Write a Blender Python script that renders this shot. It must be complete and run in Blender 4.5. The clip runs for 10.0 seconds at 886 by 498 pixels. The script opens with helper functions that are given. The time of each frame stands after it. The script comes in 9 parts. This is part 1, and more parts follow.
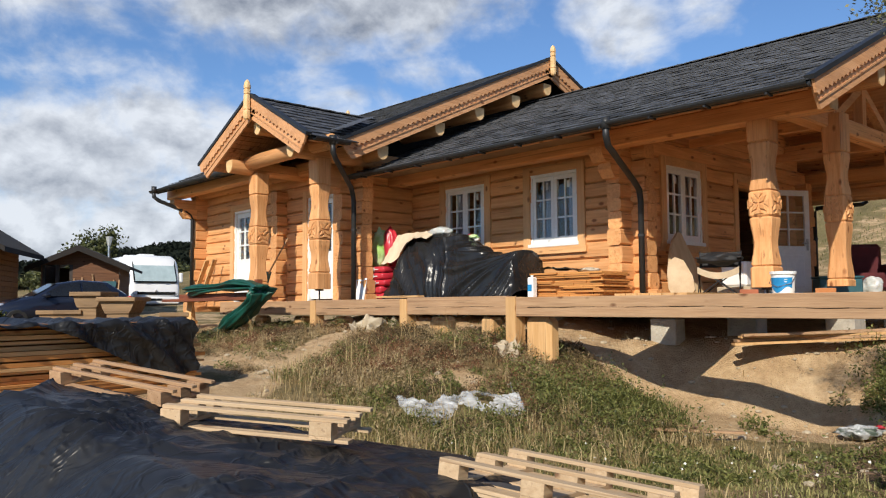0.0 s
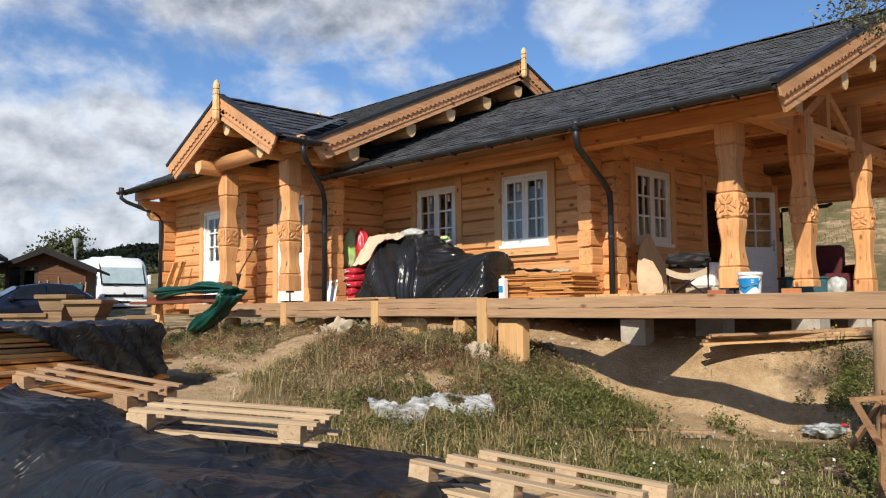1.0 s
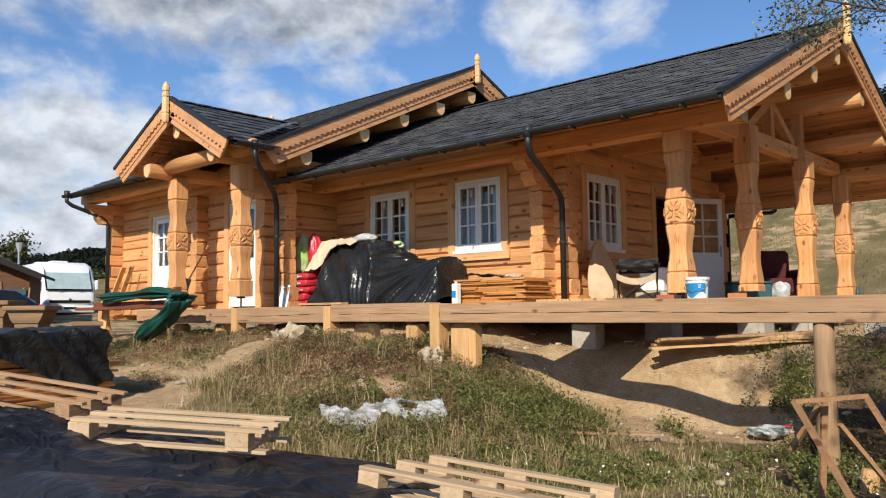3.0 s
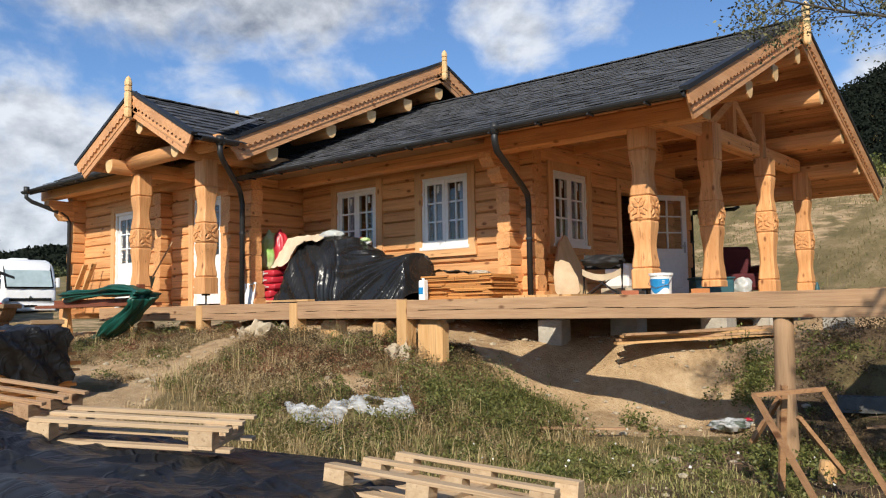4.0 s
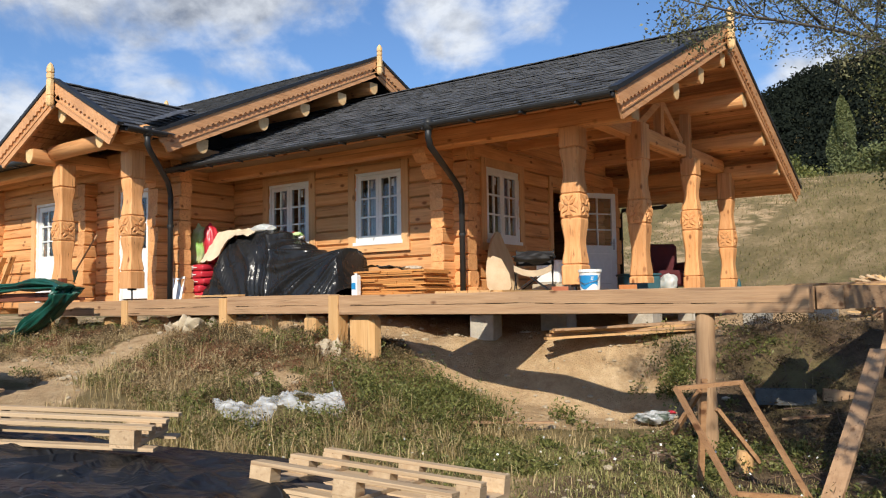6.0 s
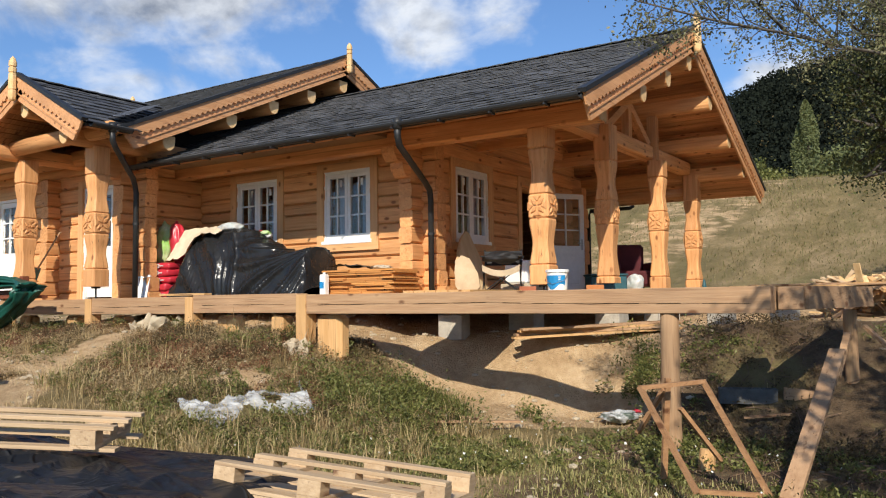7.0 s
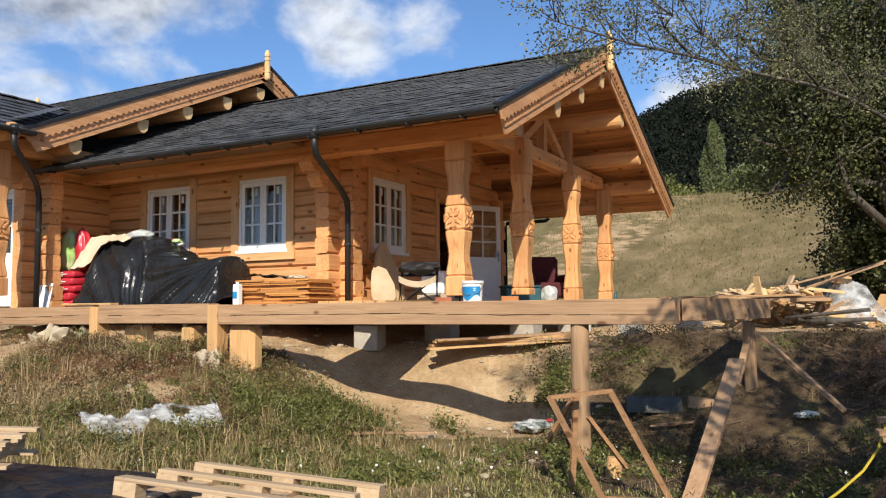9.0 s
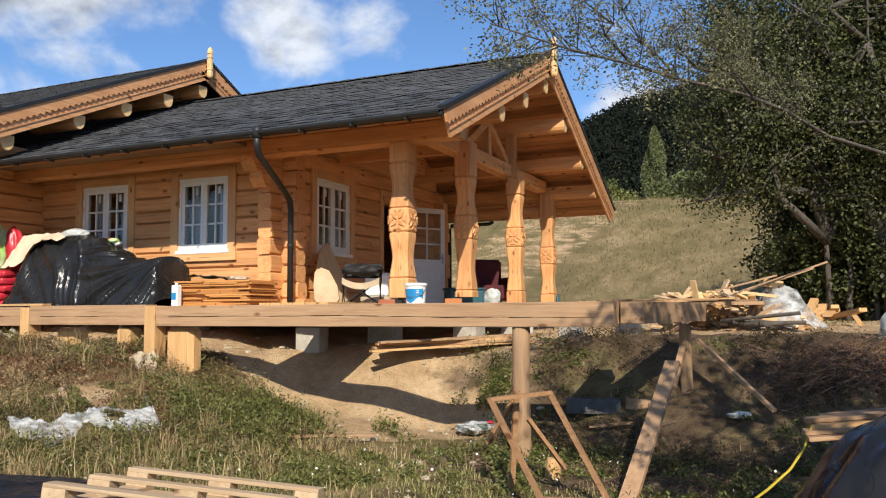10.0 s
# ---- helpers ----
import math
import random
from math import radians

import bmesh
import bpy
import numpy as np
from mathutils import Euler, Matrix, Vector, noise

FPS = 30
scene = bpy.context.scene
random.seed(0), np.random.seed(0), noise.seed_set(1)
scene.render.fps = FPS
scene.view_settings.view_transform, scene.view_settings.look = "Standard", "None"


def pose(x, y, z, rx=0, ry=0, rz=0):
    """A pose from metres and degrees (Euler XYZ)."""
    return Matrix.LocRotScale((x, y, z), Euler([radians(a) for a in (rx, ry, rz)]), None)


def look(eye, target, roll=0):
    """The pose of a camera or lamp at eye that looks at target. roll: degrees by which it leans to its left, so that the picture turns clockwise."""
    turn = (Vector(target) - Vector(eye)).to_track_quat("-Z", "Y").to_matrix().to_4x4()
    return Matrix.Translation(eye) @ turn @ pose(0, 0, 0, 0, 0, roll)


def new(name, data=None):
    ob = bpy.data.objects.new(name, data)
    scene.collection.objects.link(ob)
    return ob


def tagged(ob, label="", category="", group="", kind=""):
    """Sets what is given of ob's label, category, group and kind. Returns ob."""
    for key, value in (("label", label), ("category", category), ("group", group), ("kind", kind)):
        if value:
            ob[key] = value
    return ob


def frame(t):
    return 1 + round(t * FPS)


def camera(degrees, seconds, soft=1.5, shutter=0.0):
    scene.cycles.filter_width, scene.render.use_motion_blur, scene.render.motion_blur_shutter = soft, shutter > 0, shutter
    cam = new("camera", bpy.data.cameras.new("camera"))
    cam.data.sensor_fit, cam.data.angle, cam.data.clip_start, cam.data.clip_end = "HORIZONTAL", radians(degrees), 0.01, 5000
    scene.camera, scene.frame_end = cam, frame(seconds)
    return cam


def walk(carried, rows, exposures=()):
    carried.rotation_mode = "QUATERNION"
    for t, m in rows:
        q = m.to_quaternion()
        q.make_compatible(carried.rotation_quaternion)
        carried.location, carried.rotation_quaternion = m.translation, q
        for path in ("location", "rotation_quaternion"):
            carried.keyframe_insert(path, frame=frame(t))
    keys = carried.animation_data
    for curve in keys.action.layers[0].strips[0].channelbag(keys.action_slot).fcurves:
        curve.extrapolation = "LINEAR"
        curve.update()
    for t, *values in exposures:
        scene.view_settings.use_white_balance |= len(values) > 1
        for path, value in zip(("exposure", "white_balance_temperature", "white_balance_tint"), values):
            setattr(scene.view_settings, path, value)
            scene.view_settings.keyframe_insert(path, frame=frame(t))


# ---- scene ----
cam = camera(57.58, 10.0, 1.15)
PATH = [
    (0, (9.077, -10.254, -0.111), (7.600, -8.914, 0.030), -0.30),
    (0.5, (9.079, -10.247, -0.111), (7.624, -8.883, 0.030), -0.38),
    (1, (9.081, -10.241, -0.110), (7.652, -8.851, 0.034), -0.52),
    (1.5, (9.085, -10.236, -0.110), (7.676, -8.824, 0.035), -0.58),
    (2, (9.089, -10.231, -0.109), (7.703, -8.798, 0.040), -0.74),
    (2.5, (9.095, -10.227, -0.109), (7.725, -8.778, 0.046), -0.68),
    (4, (9.116, -10.217, -0.106), (7.826, -8.696, 0.039), -0.95),
    (4.5, (9.124, -10.215, -0.105), (7.869, -8.664, 0.036), -1.04),
    (5, (9.133, -10.213, -0.105), (7.914, -8.633, 0.035), -0.97),
    (5.5, (9.142, -10.211, -0.104), (7.949, -8.611, 0.032), -0.92),
    (7, (9.174, -10.206, -0.101), (8.070, -8.543, 0.027), -0.68),
    (7.5, (9.186, -10.204, -0.101), (8.112, -8.522, 0.033), -0.58),
    (8, (9.197, -10.203, -0.100), (8.166, -8.495, 0.039), -0.54),
    (8.5, (9.210, -10.201, -0.099), (8.220, -8.469, 0.046), -0.52),
    (9, (9.222, -10.199, -0.099), (8.290, -8.436, 0.053), -0.52),
    (9.5, (9.234, -10.198, -0.098), (8.360, -8.406, 0.058), -0.60),
    (10, (9.247, -10.195, -0.097), (8.437, -8.374, 0.059), -0.33),
]
walk(cam, [(t, look(eye, target, roll)) for t, eye, target, roll in PATH], [(0, 0.19), (4, 0.22), (7, 0.29), (10, 0.34)])

# ---- light ----
SUN_DIR = Vector((0.447, -0.894, 0.65)).normalized()
sun = new("sun", bpy.data.lights.new("sun", "SUN"))
sun.data.energy, sun.data.angle, sun.data.color = 4.8, radians(0.53), (1.0, 0.915, 0.775)
sun.matrix_world = look(SUN_DIR * 50, (0, 0, 0))


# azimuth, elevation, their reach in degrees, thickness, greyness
# the last four, outside the view, are added to brighten the shaded walls
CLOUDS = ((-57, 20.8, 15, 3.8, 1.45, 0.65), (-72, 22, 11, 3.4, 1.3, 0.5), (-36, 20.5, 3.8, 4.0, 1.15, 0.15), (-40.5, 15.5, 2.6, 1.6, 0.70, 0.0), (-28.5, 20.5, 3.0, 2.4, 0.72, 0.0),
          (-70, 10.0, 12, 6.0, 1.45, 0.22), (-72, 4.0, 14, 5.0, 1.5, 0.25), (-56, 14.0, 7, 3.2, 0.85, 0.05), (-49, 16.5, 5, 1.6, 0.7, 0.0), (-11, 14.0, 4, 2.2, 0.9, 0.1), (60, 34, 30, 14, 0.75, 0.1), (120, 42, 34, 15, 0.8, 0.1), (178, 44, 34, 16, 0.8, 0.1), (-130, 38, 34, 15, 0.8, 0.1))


def sky_world():
    """A blue sky with broken cumulus: bright tops, grey undersides."""
    world = bpy.data.worlds.new("sky")
    scene.world = world
    world.use_nodes = True
    nt = world.node_tree
    nt.nodes.clear()
    N, L = nt.nodes, nt.links
    out = N.new("ShaderNodeOutputWorld")
    bg = N.new("ShaderNodeBackground")
    sky = N.new("ShaderNodeTexSky")
    sky.sky_type, sky.sun_disc = "NISHITA", False
    sky.sun_elevation = math.asin(SUN_DIR.z)
    sky.sun_rotation = math.atan2(SUN_DIR.x, SUN_DIR.y)
    sky.air_density, sky.dust_density, sky.ozone_density = 1.0, 0.25, 3.0
    bg.inputs["Strength"].default_value = SKY_STRENGTH

    def m(op, a, b=None, c=None, clamp=False):
        n = N.new("ShaderNodeMath")
        n.operation, n.use_clamp = op, clamp
        for k, v in enumerate((a, b, c)):
            if v is None:
                continue
            if isinstance(v, (int, float)):
                n.inputs[k].default_value = v
            else:
                L.new(v, n.inputs[k])
        return n.outputs[0]
    tc = N.new("ShaderNodeTexCoord")
    sep = N.new("ShaderNodeSeparateXYZ")
    L.new(tc.outputs["Generated"], sep.inputs[0])
    az = m("MULTIPLY", m("ARCTAN2", sep.outputs[0], sep.outputs[1]), 57.2958)
    el = m("MULTIPLY", m("ARCSINE", sep.outputs[2]), 57.2958)

    def billow(lift, fine):
        """Cauliflower noise at a direction lifted by some degrees."""
        v = N.new("ShaderNodeCombineXYZ")
        L.new(m("MULTIPLY", az, 0.135), v.inputs[0])
        L.new(m("MULTIPLY", m("ADD", el, lift), 0.185), v.inputs[1])
        nz = N.new("ShaderNodeTexNoise")
        nz.inputs["Scale"].default_value, nz.inputs["Detail"].default_value, nz.inputs["Roughness"].default_value = fine, 10.0, 0.56
        nz.inputs["Distortion"].default_value = 0.25
        L.new(v.outputs[0], nz.inputs["Vector"])
        return nz.outputs[0]
    total, grey = None, None
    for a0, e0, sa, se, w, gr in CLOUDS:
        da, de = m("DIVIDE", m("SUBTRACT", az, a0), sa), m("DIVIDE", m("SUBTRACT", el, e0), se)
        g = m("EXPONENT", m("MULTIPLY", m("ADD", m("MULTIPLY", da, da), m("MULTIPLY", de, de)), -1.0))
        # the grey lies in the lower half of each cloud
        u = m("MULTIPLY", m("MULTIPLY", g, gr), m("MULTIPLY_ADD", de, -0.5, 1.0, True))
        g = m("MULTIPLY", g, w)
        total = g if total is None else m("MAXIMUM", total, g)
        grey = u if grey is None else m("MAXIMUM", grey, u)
    base = billow(0.0, 1.0)
    here = m("ADD", m("MULTIPLY_ADD", base, 3.0, -1.72), total)
    # puffs: the side away from the light is darker
    relief = m("SUBTRACT", billow(0.9, 2.1), billow(-0.5, 2.1))
    alpha = N.new("ShaderNodeMapRange")
    alpha.interpolation_type = "SMOOTHSTEP"
    alpha.inputs["From Min"].default_value, alpha.inputs["From Max"].default_value = 0.02, 0.95
    L.new(here, alpha.inputs["Value"])
    shade = N.new("ShaderNodeMapRange")
    shade.inputs["From Min"].default_value, shade.inputs["From Max"].default_value = 0.0, 1.0
    L.new(m("ADD", m("MULTIPLY", relief, 1.9), m("ADD", grey, m("MULTIPLY_ADD", here, 0.16, -0.06))), shade.inputs["Value"])
    tone = N.new("ShaderNodeMix")
    tone.data_type = "RGBA"
    tone.inputs[6].default_value, tone.inputs[7].default_value = (*CLOUD_LIGHT, 1), (*CLOUD_GREY, 1)
    L.new(shade.outputs[0], tone.inputs[0])
    tint = N.new("ShaderNodeMix")
    tint.data_type, tint.blend_type = "RGBA", "MULTIPLY"
    tint.inputs[0].default_value, tint.inputs[7].default_value = 1.0, (0.66, 0.80, 0.97, 1)
    L.new(sky.outputs[0], tint.inputs[6])
    mixed = N.new("ShaderNodeMix")
    mixed.data_type = "RGBA"
    L.new(m("MULTIPLY", alpha.outputs[0], 0.95), mixed.inputs[0])
    L.new(tint.outputs[2], mixed.inputs[6])
    L.new(tone.outputs[2], mixed.inputs[7])
    L.new(mixed.outputs[2], bg.inputs["Color"])
    L.new(bg.outputs[0], out.inputs["Surface"])


SKY_STRENGTH = 0.12
CLOUD_LIGHT, CLOUD_GREY = (5.9, 6.2, 6.65), (1.85, 2.1, 2.6)
sky_world()

# ---- materials ----
MATS = {}


def mat(name, color, rough=0.7, metal=0.0, color2=None, scale=4.0, stretch=(1, 1, 1), bump=0.0, bump_scale=30.0,
        vary=0.0, coords="Object", spec=0.5, stops=(0.35, 0.65), detail=6.0):
    """A surface with two colours mixed by stretched noise, a fine bump, and a change of tone from piece to piece."""
    if name in MATS:
        return MATS[name]
    m = bpy.data.materials.new(name)
    m.use_nodes = True
    nt = m.node_tree
    b = nt.nodes["Principled BSDF"]
    b.inputs["Roughness"].default_value, b.inputs["Metallic"].default_value = rough, metal
    b.inputs["Specular IOR Level"].default_value = spec
    tc = nt.nodes.new("ShaderNodeTexCoord")
    mp = nt.nodes.new("ShaderNodeMapping")
    mp.inputs["Scale"].default_value = stretch
    nt.links.new(tc.outputs[coords], mp.inputs["Vector"])
    info = nt.nodes.new("ShaderNodeObjectInfo")
    shift = nt.nodes.new("ShaderNodeVectorMath")
    shift.operation = "MULTIPLY_ADD"
    comb = nt.nodes.new("ShaderNodeCombineXYZ")
    for k in range(3):
        nt.links.new(info.outputs["Random"], comb.inputs[k])
    shift.inputs[1].default_value = (37, 19, 53)
    nt.links.new(comb.outputs[0], shift.inputs[0])
    nt.links.new(mp.outputs[0], shift.inputs[2])
    nz = nt.nodes.new("ShaderNodeTexNoise")
    nz.inputs["Scale"].default_value, nz.inputs["Detail"].default_value, nz.inputs["Roughness"].default_value = scale, detail, 0.62
    nt.links.new(shift.outputs[0], nz.inputs["Vector"])
    ramp = nt.nodes.new("ShaderNodeValToRGB")
    c2 = color2 or tuple(c * 0.7 for c in color)
    ramp.color_ramp.elements[0].position, ramp.color_ramp.elements[1].position = stops
    ramp.color_ramp.elements[0].color, ramp.color_ramp.elements[1].color = (*c2, 1), (*color, 1)
    nt.links.new(nz.outputs[0], ramp.inputs[0])
    col = ramp.outputs[0]
    if vary:
        hsv = nt.nodes.new("ShaderNodeHueSaturation")
        mr = nt.nodes.new("ShaderNodeMapRange")
        mr.inputs["To Min"].default_value, mr.inputs["To Max"].default_value = 1 - vary, 1 + vary
        nt.links.new(info.outputs["Random"], mr.inputs["Value"])
        nt.links.new(mr.outputs[0], hsv.inputs["Value"])
        nt.links.new(col, hsv.inputs["Color"])
        col = hsv.outputs[0]
    nt.links.new(col, b.inputs["Base Color"])
    if bump:
        n2 = nt.nodes.new("ShaderNodeTexNoise")
        n2.inputs["Scale"].default_value, n2.inputs["Detail"].default_value = bump_scale, 4
        nt.links.new(shift.outputs[0], n2.inputs["Vector"])
        bp = nt.nodes.new("ShaderNodeBump")
        bp.inputs["Strength"].default_value, bp.inputs["Distance"].default_value = bump, 0.02
        nt.links.new(n2.outputs[0], bp.inputs["Height"])
        nt.links.new(bp.outputs[0], b.inputs["Normal"])
    MATS[name] = m
    return m


def timber(name, light, dark, axis=0, rough=0.6, vary=0.10, knots=True):
    """Fresh sawn conifer: long grain along one axis, darker streaks, knots."""
    if name in MATS:
        return MATS[name]
    st = [7.0, 7.0, 7.0]
    st[axis] = 0.45
    m = mat(name, light, rough, 0, dark, 3.0, tuple(st), 0.25, 9.0, vary, "Object", 0.3, (0.30, 0.72), 8.0)
    if knots:
        nt = m.node_tree
        N, L = nt.nodes, nt.links
        b = N["Principled BSDF"]
        col = b.inputs["Base Color"].links[0].from_socket
        tc = N.new("ShaderNodeTexCoord")
        info = N.new("ShaderNodeObjectInfo")
        comb = N.new("ShaderNodeCombineXYZ")
        for k in range(3):
            L.new(info.outputs["Random"], comb.inputs[k])
        move = N.new("ShaderNodeVectorMath")
        move.operation = "MULTIPLY_ADD"
        move.inputs[1].default_value = (23, 41, 17)
        L.new(comb.outputs[0], move.inputs[0])
        L.new(tc.outputs["Object"], move.inputs[2])

        def spread(along, across):
            mp = N.new("ShaderNodeMapping")
            sc = [across] * 3
            sc[axis] = along
            mp.inputs["Scale"].default_value = sc
            L.new(move.outputs[0], mp.inputs["Vector"])
            return mp.outputs[0]

        def layer(base, src, lo, hi, colour, most):
            """Lays a colour over base where src lies past lo, in full at hi."""
            mr = N.new("ShaderNodeMapRange")
            mr.inputs["From Min"].default_value, mr.inputs["From Max"].default_value = lo, hi
            mr.inputs["To Max"].default_value = most
            L.new(src, mr.inputs["Value"])
            mx = N.new("ShaderNodeMix")
            mx.data_type = "RGBA"
            mx.inputs[7].default_value = (*colour, 1)
            L.new(mr.outputs[0], mx.inputs[0])
            L.new(base, mx.inputs[6])
            return mx.outputs[2]

        def nz(vec, scale, detail):
            n = N.new("ShaderNodeTexNoise")
            n.inputs["Scale"].default_value, n.inputs["Detail"].default_value = scale, detail
            L.new(vec, n.inputs["Vector"])
            return n.outputs[0]
        # greyed and sun-browned stretches, resin streaks, drying checks, knots
        col = layer(col, nz(spread(0.8, 2.0), 1.0, 3.0), 0.50, 0.72, tuple(c * 0.62 + 0.02 for c in dark), 0.42)
        col = layer(col, nz(spread(0.55, 34.0), 1.0, 2.0), 0.62, 0.70, (dark[0] * 0.55, dark[1] * 0.5, dark[2] * 0.5), 0.55)
        col = layer(col, nz(spread(0.9, 60.0), 1.0, 1.0), 0.74, 0.77, (dark[0] * 0.18, dark[1] * 0.15, dark[2] * 0.15), 0.9)
        vo = N.new("ShaderNodeTexVoronoi")
        vo.inputs["Scale"].default_value, vo.inputs["Randomness"].default_value = 1.0, 1.0
        L.new(spread(2.6, 5.0), vo.inputs["Vector"])
        col = layer(col, vo.outputs["Distance"], 0.17, 0.08, (dark[0] * 0.38, dark[1] * 0.28, dark[2] * 0.25), 0.9)
        L.new(col, b.inputs["Base Color"])
    return m


LOG_L, LOG_D = (0.75, 0.405, 0.180), (0.55, 0.250, 0.092)
log_x = timber("log_wood_x", LOG_L, LOG_D, 0, 0.6, 0.15)
log_y = timber("log_wood_y", LOG_L, LOG_D, 1, 0.6, 0.15)
log_z = timber("log_wood_z", LOG_L, LOG_D, 2)
pale_x = timber("sawn_wood_x", (0.64, 0.40, 0.19), (0.50, 0.28, 0.11), 0, 0.75)
pale_y = timber("sawn_wood_y", (0.64, 0.40, 0.19), (0.50, 0.28, 0.11), 1, 0.75)
pale_z = timber("sawn_wood_z", (0.64, 0.40, 0.19), (0.50, 0.28, 0.11), 2, 0.75)
end_wood = mat("end_grain", (0.72, 0.50, 0.26), 0.8, 0, (0.60, 0.38, 0.17), 9, (1, 1, 1), 0.3, 40, 0.08)
weathered = timber("weathered_wood", (0.46, 0.295, 0.168), (0.32, 0.188, 0.102), 0, 0.85)
weathered_y = timber("weathered_wood_y", (0.46, 0.295, 0.168), (0.32, 0.188, 0.102), 1, 0.85)
weathered_z = timber("weathered_wood_z", (0.44, 0.285, 0.160), (0.28, 0.165, 0.088), 2, 0.85)
pallet_x = timber("pallet_wood_x", (0.56, 0.42, 0.27), (0.42, 0.29, 0.17), 0, 0.85, 0.12)
pallet_y = timber("pallet_wood_y", (0.56, 0.42, 0.27), (0.42, 0.29, 0.17), 1, 0.85, 0.12)
soffit_x = timber("soffit_board_x", (0.70, 0.355, 0.160), (0.40, 0.170, 0.072), 0, 0.7, 0.22)
soffit_y = timber("soffit_board_y", (0.70, 0.355, 0.160), (0.40, 0.170, 0.072), 1, 0.7, 0.22)
casing_x = timber("casing_wood_x", (0.74, 0.44, 0.215), (0.60, 0.32, 0.135), 0, 0.6, 0.05)
casing_z = timber("casing_wood_z", (0.74, 0.44, 0.215), (0.60, 0.32, 0.135), 2, 0.6, 0.05)
slate = mat("slate_tile", (0.088, 0.090, 0.096), 0.58, 0, (0.048, 0.050, 0.055), 6, (1, 1, 1), 0.5, 25, 0.38)
dark_metal = mat("dark_gutter_metal", (0.020, 0.021, 0.023), 0.50, 0.0, (0.015, 0.016, 0.017), 5)
lead = mat("lead_flashing", (0.30, 0.31, 0.33), 0.5, 0.6, (0.22, 0.23, 0.25), 8)
felt_black = mat("black_felt_and_shade", (0.012, 0.012, 0.013), 0.9, 0, (0.02, 0.02, 0.02), 4)
white_paint = mat("white_paint", (0.80, 0.80, 0.78), 0.35, 0, (0.74, 0.74, 0.72), 12)


def plastic_material(name, rough, spec, fine, depth):
    """Thin black polythene: thin crinkle lines at three scales in the relief, dusty patches."""
    m = mat(name, (0.012, 0.0125, 0.014), rough, 0, (0.022, 0.022, 0.022), 2.2, (1, 1, 1), 0, 14, 0, "Object", spec, (0.30, 0.60))
    nt = m.node_tree
    N, L = nt.nodes, nt.links
    b = N["Principled BSDF"]
    tc = N.new("ShaderNodeTexCoord")
    h = None
    for scale, amp, st, turn in ((1.0, 1.0, (1.0, 0.35, 0.7), 0.5), (2.1, 0.6, (0.4, 1.1, 1.0), -0.4), (4.6, 0.35, (1.0, 0.5, 0.8), 1.2)):
        mp = N.new("ShaderNodeMapping")
        mp.inputs["Scale"].default_value, mp.inputs["Rotation"].default_value = st, (0.3, 0.2, turn)
        L.new(tc.outputs["Object"], mp.inputs["Vector"])
        nz = N.new("ShaderNodeTexNoise")
        nz.inputs["Scale"].default_value, nz.inputs["Detail"].default_value, nz.inputs["Distortion"].default_value = scale * fine, 2.0, 0.6
        L.new(mp.outputs[0], nz.inputs["Vector"])
        off = N.new("ShaderNodeMath")
        off.operation = "SUBTRACT"
        L.new(nz.outputs[0], off.inputs[0])
        off.inputs[1].default_value = 0.5
        fold = N.new("ShaderNodeMath")
        fold.operation = "ABSOLUTE"
        L.new(off.outputs[0], fold.inputs[0])
        line = N.new("ShaderNodeMapRange")
        line.interpolation_type = "SMOOTHSTEP"
        line.inputs["From Min"].default_value, line.inputs["From Max"].default_value = 0.0, 0.09
        line.inputs["To Min"].default_value, line.inputs["To Max"].default_value = amp, 0.0
        L.new(fold.outputs[0], line.inputs["Value"])
        if h is None:
            h = line.outputs[0]
        else:
            add = N.new("ShaderNodeMath")
            L.new(h, add.inputs[0])
            L.new(line.outputs[0], add.inputs[1])
            h = add.outputs[0]
    bp = N.new("ShaderNodeBump")
    bp.inputs["Strength"].default_value, bp.inputs["Distance"].default_value = 1.0, depth
    L.new(h, bp.inputs["Height"])
    L.new(bp.outputs[0], b.inputs["Normal"])
    return m


black_plastic = plastic_material("black_plastic_sheet", 0.42, 0.32, 1.5, 0.014)
shiny_plastic = plastic_material("shiny_black_plastic", 0.25, 0.34, 1.5, 0.005)


def glass_material():
    m = bpy.data.materials.new("window_glass")
    m.use_nodes = True
    nt = m.node_tree
    b = nt.nodes["Principled BSDF"]
    b.inputs["Base Color"].default_value = (0.9, 0.93, 0.95, 1)
    b.inputs["Roughness"].default_value, b.inputs["IOR"].default_value = 0.02, 1.5
    b.inputs["Transmission Weight"].default_value = 1.0
    MATS["window_glass"] = m
    return m


glass = glass_material()


# ---- mesh helpers ----
def mesh_of(name, bm, material, smooth=False):
    me = bpy.data.meshes.new(name)
    bm.to_mesh(me)
    bm.free()
    for m in material if isinstance(material, (list, tuple)) else (material,):
        me.materials.append(m)
    if smooth:
        for p in me.polygons:
            p.use_smooth = True
    return me


def part(name, bm, material, parent=None, label="", m=None, smooth=False):
    """Links a bmesh as one mesh object, under a thing or under a part."""
    me = bm if isinstance(bm, bpy.types.Mesh) else mesh_of(name, bm, material, smooth)
    ob = new(name, me)
    if parent is not None:
        ob.parent = parent
    if m is not None:
        ob.matrix_local = m
    if label:
        ob["label"] = label
    return ob


def thing(name, label, category, m=None, group="", kind=""):
    ob = new(name)
    ob.empty_display_size = 0.2
    if m is not None:
        ob.matrix_world = m
    return tagged(ob, label, category, group, kind)


